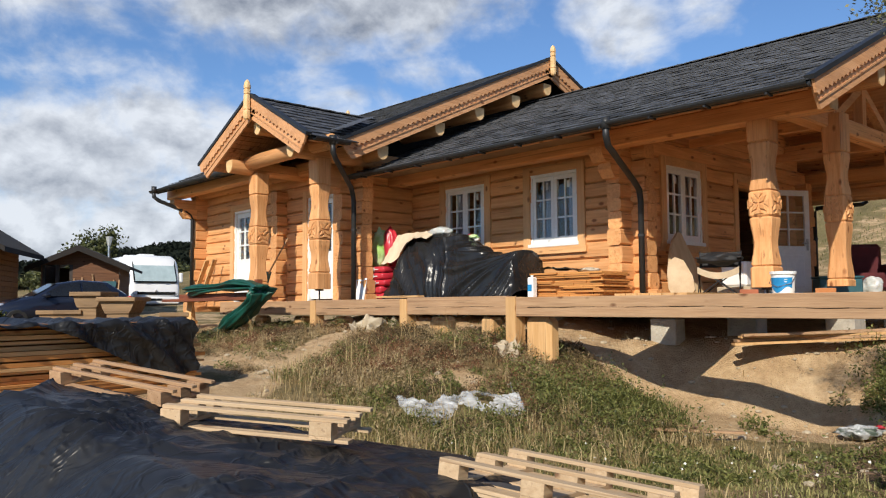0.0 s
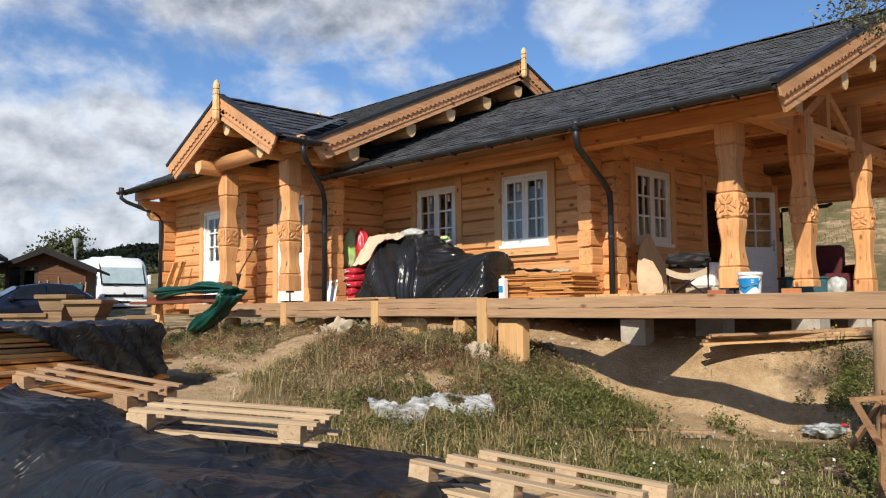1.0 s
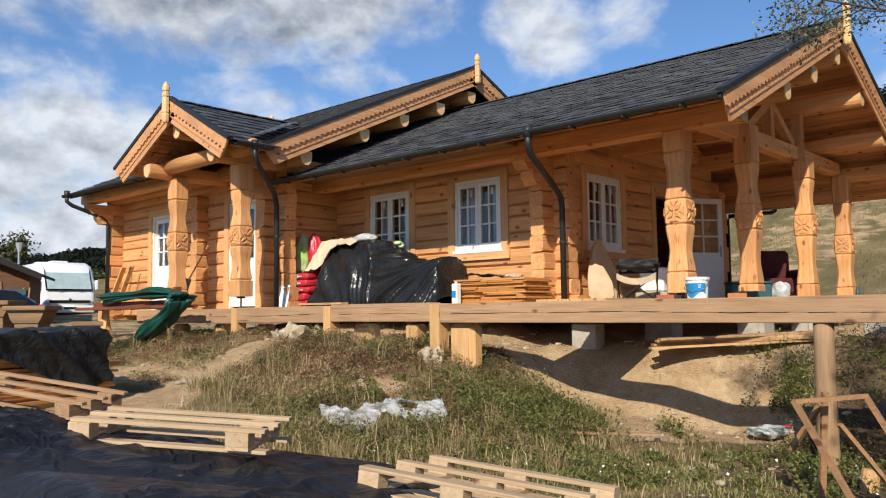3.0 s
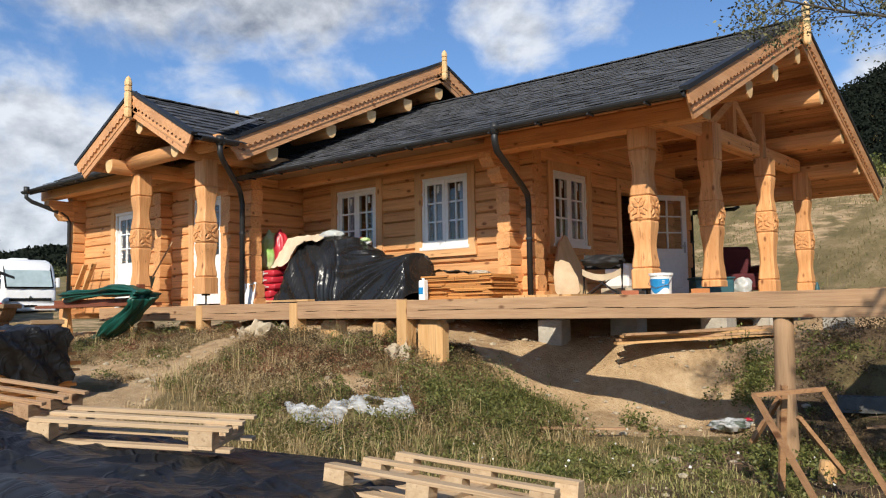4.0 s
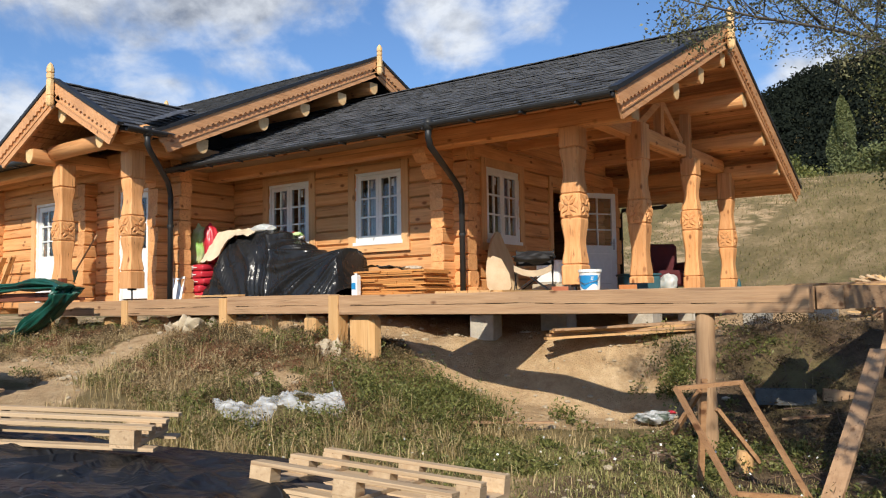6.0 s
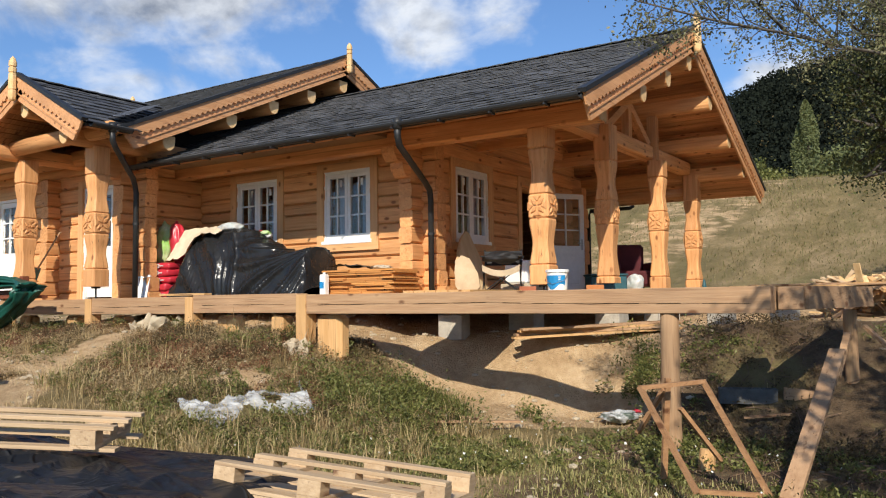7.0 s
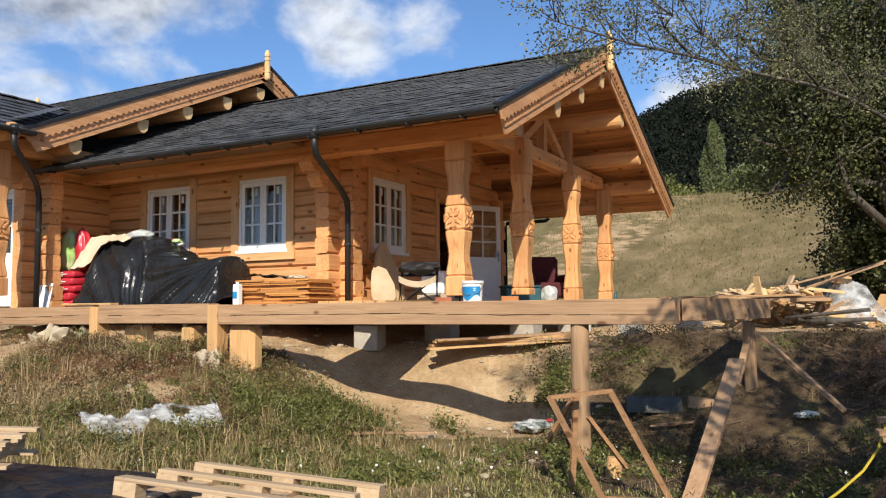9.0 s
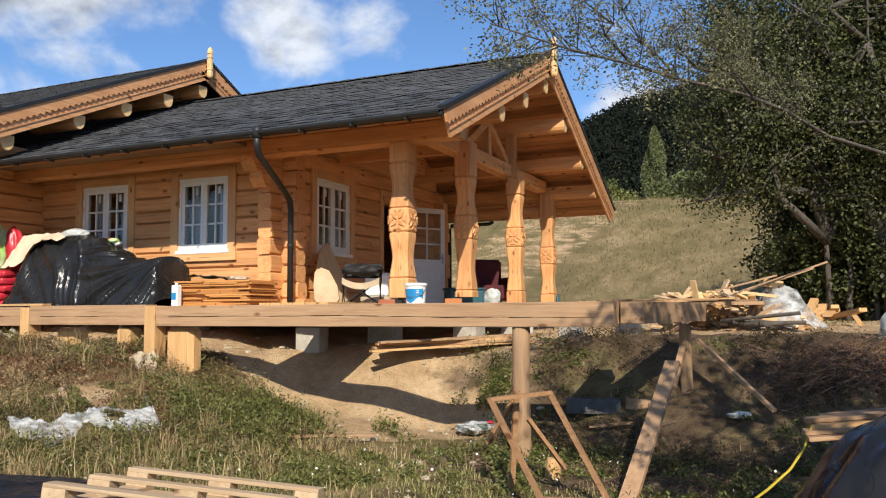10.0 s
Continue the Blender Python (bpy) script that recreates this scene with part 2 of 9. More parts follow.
def box(bm, x0, x1, y0, y1, z0, z1, bevel=0.0):
    """Adds an axis-aligned box, with bevelled edges if asked."""
    vs = [bm.verts.new((x, y, z)) for x in (x0, x1) for y in (y0, y1) for z in (z0, z1)]
    fs = [bm.faces.new([vs[i] for i in q]) for q in
          ((0, 1, 3, 2), (4, 6, 7, 5), (0, 4, 5, 1), (2, 3, 7, 6), (0, 2, 6, 4), (1, 5, 7, 3))]
    if bevel:
        bmesh.ops.bevel(bm, geom=list({e for f in fs for e in f.edges}), offset=bevel, segments=1, affect="EDGES")
    return bm


def boxed(*a, **k):
    return box(bmesh.new(), *a, **k)


def prism(bm, outline, a, b, axis=0, flip=False):
    """Extrudes a closed outline (pairs) along an axis from a to b."""
    def at(u, v, w):
        return ((w, u, v), (u, w, v), (u, v, w))[axis]
    lo = [bm.verts.new(at(u, v, a)) for u, v in outline]
    hi = [bm.verts.new(at(u, v, b)) for u, v in outline]
    n = len(outline)
    bm.faces.new(lo)
    bm.faces.new(hi[::-1])
    for i in range(n):
        j = (i + 1) % n
        bm.faces.new((lo[i], hi[i], hi[j], lo[j]))
    bmesh.ops.recalc_face_normals(bm, faces=bm.faces[:])
    return bm


def tube(bm, points, radius, sides=8, cap=True, taper=1.0):
    """A pipe along a row of points; radius may narrow to its end."""
    pts = [Vector(p) for p in points]
    rings = []
    n = len(pts)
    ref = Vector((0.13, 0.31, 0.94))
    for i, p in enumerate(pts):
        d = (pts[min(i + 1, n - 1)] - pts[max(i - 1, 0)]).normalized()
        u = d.cross(ref)
        if u.length < 1e-3:
            u = d.cross(Vector((1, 0, 0)))
        u.normalize()
        v = d.cross(u)
        r = radius * (1 + (taper - 1) * i / max(1, n - 1))
        rings.append([bm.verts.new(p + r * (math.cos(a) * u + math.sin(a) * v)) for a in
                      (2 * math.pi * k / sides for k in range(sides))])
    for r0, r1 in zip(rings, rings[1:]):
        for k in range(sides):
            bm.faces.new((r0[k], r0[(k + 1) % sides], r1[(k + 1) % sides], r1[k]))
    if cap:
        bm.faces.new(rings[0][::-1])
        bm.faces.new(rings[-1])
    return bm


def stick(bm, a, b, w, h):
    """A sawn bar from a to b, w wide and h high."""
    a, b = Vector(a), Vector(b)
    d = (b - a).normalized()
    side = d.cross(Vector((0, 0, 1)))
    side = side.normalized() if side.length > 1e-3 else Vector((1, 0, 0))
    up = side.cross(d)
    vs = [bm.verts.new(p + side * s * w / 2 + up * t * h / 2) for p in (a, b) for s in (-1, 1) for t in (-1, 1)]
    for q in ((0, 1, 3, 2), (4, 6, 7, 5), (0, 4, 5, 1), (2, 3, 7, 6), (0, 2, 6, 4), (1, 5, 7, 3)):
        bm.faces.new([vs[i] for i in q])
    bmesh.ops.recalc_face_normals(bm, faces=bm.faces[:])
    return bm

# ---- ground ----
def smooth(a, b, x):
    t = np.clip((x - a) / (b - a), 0, 1)
    return t * t * (3 - 2 * t)


def ground_z(x, y):
    """The lie of the land: a terrace under the house, a bank in front, a lower yard, and hills behind."""
    x, y = np.asarray(x, float), np.asarray(y, float)
    terrace = -0.50 - 0.24 * smooth(-8, -13, x) + 0.35 * smooth(-19, -27, x) - 0.08 * smooth(-0.5, 2.5, x) + 0.14 * smooth(5, 8, x) + 0.02 * np.clip(y, 0, 8) + 0.20 * smooth(-1.4, -0.4, y) * smooth(3.2, 2.2, x) * smooth(-6, -4, x)
    yard = np.interp(x, [-45, -27, -19, -14, -6, -3, 0, 4, 9], [-0.1, -0.35, -0.74, -0.78, -0.70, -0.85, -1.12, -1.50, -1.62])
    mid = np.interp(x, [-45, -27, -19, -14, -6, -3, 0, 2, 2.9, 3.3, 3.9, 5.1, 6.6, 14], [-0.1, -0.35, -0.72, -0.76, -0.68, -0.82, -0.98, -1.04, -1.12, -1.22, -1.34, -1.52, -1.56, -1.58])
    edge = np.interp(x, [-14, -4, 0, 1.4, 2.0, 2.4, 2.8, 3.3, 3.9, 4.45, 5.05, 5.5, 6.6, 9.0, 14], [-2.8, -2.7, -2.6, -2.5, -1.9, -1.4, -0.95, -0.45, -0.45, -0.38, 0.0, 0.12, 0.4, 0.5, 0.6])
    w1 = np.interp(x, [-14, -3, 0, 1.4, 2.0, 2.8, 3.3, 3.9, 5.1, 5.6, 6.6, 12], [2.0, 2.4, 2.7, 2.3, 1.9, 1.6, 1.2, 1.0, 1.0, 1.3, 1.9, 2.6])
    s1 = np.clip((edge - y) / w1, 0, 1)
    s1 = 0.6 * s1 + 0.4 * s1 * s1 * (3 - 2 * s1)
    s2 = np.clip((edge - w1 - y) / 3.5, 0, 1)
    near = terrace + (mid - terrace) * s1 + (yard - mid) * s2
    near = near + 0.06 * np.exp(-((x + 1.6) ** 2 / 1.2 + (y + 4.0) ** 2 / 0.8)) + 0.10 * np.exp(-((x - 2.0) ** 2 / 0.8 + (y + 3.3) ** 2 / 0.6)) + 0.04 * np.exp(-((x + 1.9) ** 2 / 0.7 + (y + 3.5) ** 2 / 1.0)) - 0.10 * np.exp(-((x + 0.2) ** 2 / 0.25 + (y + 4.6) ** 2 / 1.2))
    # a gully runs back under the porch floor
    near = near - 0.28 * np.exp(-((x - 2.35) ** 2 / 0.30 + (y + 0.3) ** 2 / 0.5))
    dx, dy = x - 9.1, y + 10.2
    d = np.hypot(dx, dy)
    az = np.degrees(np.arctan2(dx, dy))
    behind = smooth(-150, -110, az) * smooth(150, 100, az)
    crest = np.interp(az, [-110, -75, -60, -45, -20, 10, 60, 110], [0.2, 0.3, 1.2, 5.0, 8.6, 8.8, 7.0, 2.0])
    hill = crest * smooth(19, 66, d) ** 1.25 * behind
    hill = hill - 1.2 * smooth(66, 95, d) * smooth(2, 8, crest)
    far = np.interp(az, [-110, -80, -66, -55, -30, -18, -14, -11, -5, 10, 60, 110], [5, 7, 17, 22, 34, 50, 59, 67, 74, 76, 50, 20])
    roll = np.interp(az, [-110, -75, -63, -50], [0.0, 1.0, 2.6, 0.0]) * smooth(40, 75, d)
    return near + hill + roll + far * smooth(120, 330, d) * behind


def mixed_ground():
    """Bare soil, dry turf and green turf in patches, by noise; stones and clods as relief."""
    m = bpy.data.materials.new("dirt_and_turf")
    m.use_nodes = True
    nt = m.node_tree
    N, L = nt.nodes, nt.links
    b = N["Principled BSDF"]
    b.inputs["Roughness"].default_value, b.inputs["Specular IOR Level"].default_value = 0.95, 0.15
    geo = N.new("ShaderNodeNewGeometry")
    uphill = N.new("ShaderNodeMapping")
    uphill.inputs["Scale"].default_value = (1.0, 0.22, 1.0)
    L.new(geo.outputs["Position"], uphill.inputs["Vector"])
    def nz(scale, detail=6.0, rough=0.6, dist=0.0, along=None):
        n = N.new("ShaderNodeTexNoise")
        n.inputs["Scale"].default_value, n.inputs["Detail"].default_value = scale, detail
        n.inputs["Roughness"].default_value, n.inputs["Distortion"].default_value = rough, dist
        L.new(along or geo.outputs["Position"], n.inputs["Vector"])
        return n.outputs[0]
    def ramp(src, stops):
        r = N.new("ShaderNodeValToRGB")
        while len(r.color_ramp.elements) < len(stops):
            r.color_ramp.elements.new(0.5)
        for e, (p, c) in zip(r.color_ramp.elements, stops):
            e.position, e.color = p, (*c, 1)
        L.new(src, r.inputs[0])
        return r.outputs[0]
    def mix(f, a, c):
        x = N.new("ShaderNodeMix")
        x.data_type = "RGBA"
        L.new(f, x.inputs[0])
        L.new(a, x.inputs[6])
        L.new(c, x.inputs[7])
        return x.outputs[2]
    soil = ramp(nz(3.0, 12, 0.82), [(0.28, (0.25, 0.155, 0.080)), (0.48, (0.46, 0.318, 0.178)), (0.68, (0.62, 0.465, 0.290))])
    # a darker ramp for the soil, mixed in by a point attribute
    dark_soil = ramp(nz(2.2, 12, 0.8), [(0.30, (0.055, 0.037, 0.022)), (0.52, (0.12, 0.082, 0.050)), (0.72, (0.24, 0.170, 0.105))])
    dark_attr = N.new("ShaderNodeAttribute")
    dark_attr.attribute_name = "dark_soil"
    soil = mix(dark_attr.outputs["Fac"], soil, dark_soil)
    turf = ramp(nz(1.1, 10, 0.75), [(0.25, (0.085, 0.085, 0.030)), (0.48, (0.17, 0.145, 0.060)), (0.62, (0.25, 0.20, 0.095)), (0.8, (0.33, 0.27, 0.14))])
    brown = ramp(nz(0.6, 12, 0.8, 0.3, uphill.outputs[0]), [(0.32, (0.082, 0.072, 0.028)), (0.52, (0.210, 0.158, 0.076)), (0.68, (0.37, 0.272, 0.155))])
    pick = ramp(nz(0.16, 8, 0.7, 0.0, uphill.outputs[0]), [(0.40, (0, 0, 0)), (0.56, (1, 1, 1))])
    turf = mix(pick, turf, brown)
    at = N.new("ShaderNodeAttribute")
    at.attribute_name = "turf"
    edge = N.new("ShaderNodeMath")
    edge.operation = "ADD"
    L.new(at.outputs["Fac"], edge.inputs[0])
    sc = N.new("ShaderNodeMath")
    sc.operation = "MULTIPLY_ADD"
    L.new(nz(0.9, 8, 0.7), sc.inputs[0])
    sc.inputs[1].default_value, sc.inputs[2].default_value = 1.6, -0.8
    L.new(sc.outputs[0], edge.inputs[1])
    fac = N.new("ShaderNodeMapRange")
    fac.inputs["From Min"].default_value, fac.inputs["From Max"].default_value = 0.38, 0.62
    L.new(edge.outputs[0], fac.inputs["Value"])
    L.new(mix(fac.outputs[0], soil, turf), b.inputs["Base Color"])
    vo = N.new("ShaderNodeTexVoronoi")
    vo.inputs["Scale"].default_value = 42
    L.new(geo.outputs["Position"], vo.inputs["Vector"])
    add = N.new("ShaderNodeMath")
    add.operation = "MULTIPLY_ADD"
    L.new(vo.outputs["Distance"], add.inputs[0])
    add.inputs[1].default_value = -0.4
    L.new(nz(24, 8, 0.8), add.inputs[2])
    bp = N.new("ShaderNodeBump")
    bp.inputs["Strength"].default_value, bp.inputs["Distance"].default_value = 1.0, 0.03
    L.new(add.outputs[0], bp.inputs["Height"])
    L.new(bp.outputs[0], b.inputs["Normal"])
    return m


BRINK = ((1.9, 2.5, 3.0, 3.4, 3.8, 4.3, 4.6, 5.0, 5.4, 5.8, 6.2), (-1.65, -1.70, -1.80, -1.90, -2.10, -2.50, -2.60, -2.35, -1.80, -1.10, -0.30))


def bare_track(x, y):
    """1 on the worn track of pale soil that runs down the bank, 0 away from it."""
    cx = np.interp(-y, [2.7, 3.6, 4.55, 5.7, 6.6], [-1.30, -0.85, -0.25, 0.50, 1.0])
    w = np.interp(-y, [2.7, 4.5, 5.7, 6.5], [0.20, 0.34, 0.62, 0.8])
    return np.exp(-((x - cx) / w) ** 4) * smooth(-2.3, -2.75, y)


def turf_cover(x, y):
    """How much grass or weeds grow at a place: 0 bare soil, 1 full turf."""
    x, y = np.asarray(x, float), np.asarray(y, float)
    grown = smooth(0.15, -0.25, y - np.interp(x, *BRINK))
    bank = 0.72 * grown * smooth(-5.5, -4.0, x) * smooth(6.4, 5.4, x)
    slope = 0.45 * smooth(5.6, 7.0, x) * smooth(1.0, -0.5, y)
    far = smooth(6, 11, y) + smooth(-6, -9, x)
    spot = 0.8 * np.exp(-(((x - 2.15) / 0.34) ** 2 + ((y + 3.75) / 0.30) ** 2)) + 0.6 * np.exp(-(((x + 3.0) / 0.5) ** 2 + ((y + 4.6) / 0.5) ** 2))
    # trodden soil before the deck's far end and at the stack's corner
    spot = spot + 0.45 * smooth(-3.5, -2.9, y) * smooth(-0.3, -1.2, x) + 0.75 * np.exp(-(((x + 1.35) / 0.55) ** 2 + ((y + 4.9) / 0.8) ** 2))
    return np.clip(bank + slope + far - bare_track(x, y) - spot, 0, 1)


def make_ground():
    def axis(lo, hi, fine, n_out, far):
        core = np.arange(lo, hi + 1e-6, fine)
        out = np.geomspace(fine, far, n_out)
        return np.concatenate([(lo - np.cumsum(out))[::-1], core, hi + np.cumsum(out)])
    xs, ys = axis(-10, 13, 0.12, 46, 70.0), axis(-12, 5, 0.12, 46, 70.0)
    gx, gy = np.meshgrid(xs, ys)
    gz = ground_z(gx, gy)
    fine = np.exp(-((np.clip(np.hypot(gx, gy) - 18, 0, None)) / 6) ** 2)
    for i in range(gz.shape[0]):
        for j in range(gz.shape[1]):
            if fine[i, j] > 0.02:
                p = Vector((gx[i, j], gy[i, j], 0))
                gz[i, j] += fine[i, j] * (0.06 * noise.noise(p * 0.9) + 0.045 * noise.noise(p * 2.7) + 0.025 * noise.noise(p * 6.5))
            else:
                p = Vector((gx[i, j], gy[i, j], 0))
                gz[i, j] += 0.5 * noise.noise(p * 0.04) * min(1, abs(gx[i, j]) / 60)
    verts = np.stack([gx, gy, gz], -1).reshape(-1, 3)
    ny, nx = gx.shape
    idx = np.arange(nx * ny).reshape(ny, nx)
    faces = np.stack([idx[:-1, :-1], idx[:-1, 1:], idx[1:, 1:], idx[1:, :-1]], -1).reshape(-1, 4)
    me = bpy.data.meshes.new("ground")
    me.from_pydata(verts.tolist(), [], faces.tolist())
    me.polygons.foreach_set("use_smooth", [True] * len(me.polygons))
    a = me.attributes.new("turf", "FLOAT", "POINT")
    a.data.foreach_set("value", turf_cover(gx, gy).ravel())
    # the soil colour turns darker on the slope past x = 6
    a = me.attributes.new("dark_soil", "FLOAT", "POINT")
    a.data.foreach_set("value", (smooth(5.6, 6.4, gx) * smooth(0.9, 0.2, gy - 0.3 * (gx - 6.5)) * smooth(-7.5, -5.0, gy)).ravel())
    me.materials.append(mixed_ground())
    return tagged(new("ground", me), "sloping ground of bare dirt, dry turf and grassy hill", "ground", kind="structure")


GROUND = make_ground()


def gz_at(x, y):
    """The height of the ground there, with its small bumps."""
    p = Vector((x, y, 0))
    return float(ground_z(x, y)) + 0.06 * noise.noise(p * 0.9) + 0.045 * noise.noise(p * 2.7) + 0.025 * noise.noise(p * 6.5)

# ---- house: log walls ----
THICK = 0.24
WALL_TOP = 2.25
XF, XS, YL, XL, YB = -3.12, 2.03, -1.45, -9.35, 5.8
course_rng = random.Random(5)
COURSES = [course_rng.uniform(0.19, 0.27) for _ in range(24)]


def log_profile(t, h, c):
    """The end of a flattened log: two bowed faces, narrow where it meets the next."""
    return [(-t / 2 + c, 0.003), (t / 2 - c, 0.003), (t / 2, c * 0.8), (t / 2 + 0.007, h / 2), (t / 2, h - c * 0.8), (t / 2 - c, h - 0.003),
            (-t / 2 + c, h - 0.003), (-t / 2, h - c * 0.8), (-t / 2 - 0.007, h / 2), (-t / 2, c * 0.8)]


def log_wall(name, label, axis, a, b, at, z0, z1, openings=(), over=(0.2, 0.2), shift=0.0, seed=1):
    """A wall of stacked logs along an axis, its middle line at at; openings: (from, to, bottom, top)."""
    w = thing(name, label, "wall", kind="structure")
    z, k = z0 - shift, 0
    rng = random.Random(seed)
    while z < z1 - 0.02:
        h = min(COURSES[k], z1 - z)
        k += 1
        ext = 1.0 + (0.8 if k <= 2 else 0.0) * rng.random()
        spans = [(a - over[0] * ext - rng.uniform(0, 0.05) * (over[0] > 0), b + over[1] * ext + rng.uniform(0, 0.05) * (over[1] > 0))]
        for o0, o1, ob, ot in openings:
            if ob < z + h * 0.5 < ot:
                spans = [s for p, q in spans for s in ((p, min(q, o0)), (max(p, o1), q)) if s[1] - s[0] > 0.05]
        for p, q in spans:
            bm = bmesh.new()
            L = q - p
            jig = rng.uniform(-0.010, 0.010)
            c = rng.uniform(0.022, 0.040)
            sag = rng.uniform(-0.006, 0.006)
            n = max(1, int(L / 1.2))
            rings = []
            for i in range(n + 1):
                s = -L / 2 + L * i / n
                dz = sag * math.sin(math.pi * i / n) + rng.uniform(-0.004, 0.004)
                ring = []
                for u, v in log_profile(THICK, h, c):
                    ring.append(bm.verts.new((s, u + jig, v + dz) if axis == 0 else (u + jig, s, v + dz)))
                rings.append(ring)
            m = len(rings[0])
            for r0, r1 in zip(rings, rings[1:]):
                for i in range(m):
                    bm.faces.new((r0[i], r0[(i + 1) % m], r1[(i + 1) % m], r1[i]))
            for r in (rings[0], rings[-1]):
                f = bm.faces.new(r)
                bmesh.ops.inset_region(bm, faces=[f], thickness=0.022, depth=-0.0)
                mid = f.calc_center_median()
                out = 0.018 if r is rings[-1] else -0.018
                bmesh.ops.translate(bm, verts=f.verts[:], vec=(out, 0, 0) if axis == 0 else (0, out, 0))
            bmesh.ops.recalc_face_normals(bm, faces=bm.faces[:])
            place = ((p + q) / 2, at, z) if axis == 0 else (at, (p + q) / 2, z)
            part("log", bm, log_x if axis == 0 else log_y, w, m=Matrix.Translation(place))
        z += h
    return w


W1, W2 = (-2.14, -1.09, 0.89, 2.085), (0.0, 1.01, 0.89, 2.085)
W3 = (0.91, 2.0, 0.89, 2.12)
DOOR_E = (3.22, 4.25, -0.2, 2.08)
D2, D1 = (-4.66, -3.72, -0.2, 2.06), (-7.72, -6.92, -0.2, 2.06)
log_wall("wall_south", "honey-coloured stacked log wall of the house", 0, XF, XS, THICK / 2, -0.12, 2.72, [W1, W2], over=(0, 0.22), seed=2)
log_wall("wall_east", "honey-coloured log wall under the porch roof", 1, 0, YB, XS - THICK / 2, -0.12, WALL_TOP + 0.28, [W3, DOOR_E], over=(0.24, 0.2), shift=0.11, seed=3)
log_wall("wall_inner_east", "log wall of the higher house block", 1, YL, YB, XF - THICK / 2, -0.12, 2.62, over=(0.22, 0), shift=0.11, seed=4)
log_wall("wall_entrance", "log front wall with two white doors", 0, XL, XF, YL + THICK / 2, -0.12, 2.62, [D1, D2], over=(0.22, 0.24), seed=5)
log_wall("wall_west", "log end wall of the house", 1, YL, 7.2, XL + THICK / 2, -0.12, 2.62, over=(0.24, 0.2), shift=0.11, seed=6)
log_wall("wall_north", "log back wall of the house", 0, XL, XS, YB - THICK / 2, -0.12, WALL_TOP, over=(0, 0.2), seed=7)
# cross walls whose log ends show between the two entrance doors
log_wall("wall_cross", "log partition whose ends show beside the entrance", 1, YL, YB, -5.55, -0.12, 2.3, over=(0.22, 0), shift=0.05, seed=8)


def cantilevers():
    """Stepped top logs that carry the eave plate at the corners."""
    for x, z in ((XS - THICK / 2, 1.98), (XF - THICK / 2 - 0.02, 2.28), (XL + THICK / 2, 2.2)):
        y0 = -0.75 if x > 0 else YL - 0.85
        w = thing("log_corbel", "stepped log corbel carrying the eave plate", "corbel", group="eave corbels")
        for k in range(2):
            bm = bmesh.new()
            front = y0 + 0.02 + 0.22 * (1 - k)
            prism(bm, [(front + 0.10, 0), (front, 0.12), (front, 0.215), (front + 0.9, 0.215), (front + 0.9, 0)], -0.118, 0.118, 0)
            part("log", bm, log_y, w, m=Matrix.Translation((x, 0, z + 0.215 * k - 0.2)))


cantilevers()


# ---- house: roofs ----
RY = 2.9
R3 = dict(x0=XF, x1=5.40, ye=-1.60, yb=7.75, ze=2.28, zr=4.29)
R2 = dict(x0=-9.6, x1=-2.0, ye=-2.55, yb=8.35, ze=2.64, zr=5.14)
G1 = dict(xc=-3.75, x0=-5.72, x1=-1.90, yf=-3.2, ze=2.64, zr=3.63)
tile_rng = random.Random(11)


def tile_mesh(w, h):
    bm = boxed(-w / 2, w / 2, 0, h, 0, 0.012, 0)
    for v in bm.verts:
        if v.co.y < 0.01:
            v.co.z += 0.026
    return mesh_of("slate_tile", bm, slate)


TILES = [tile_mesh(w, 0.30) for w in (0.226, 0.231, 0.235)]


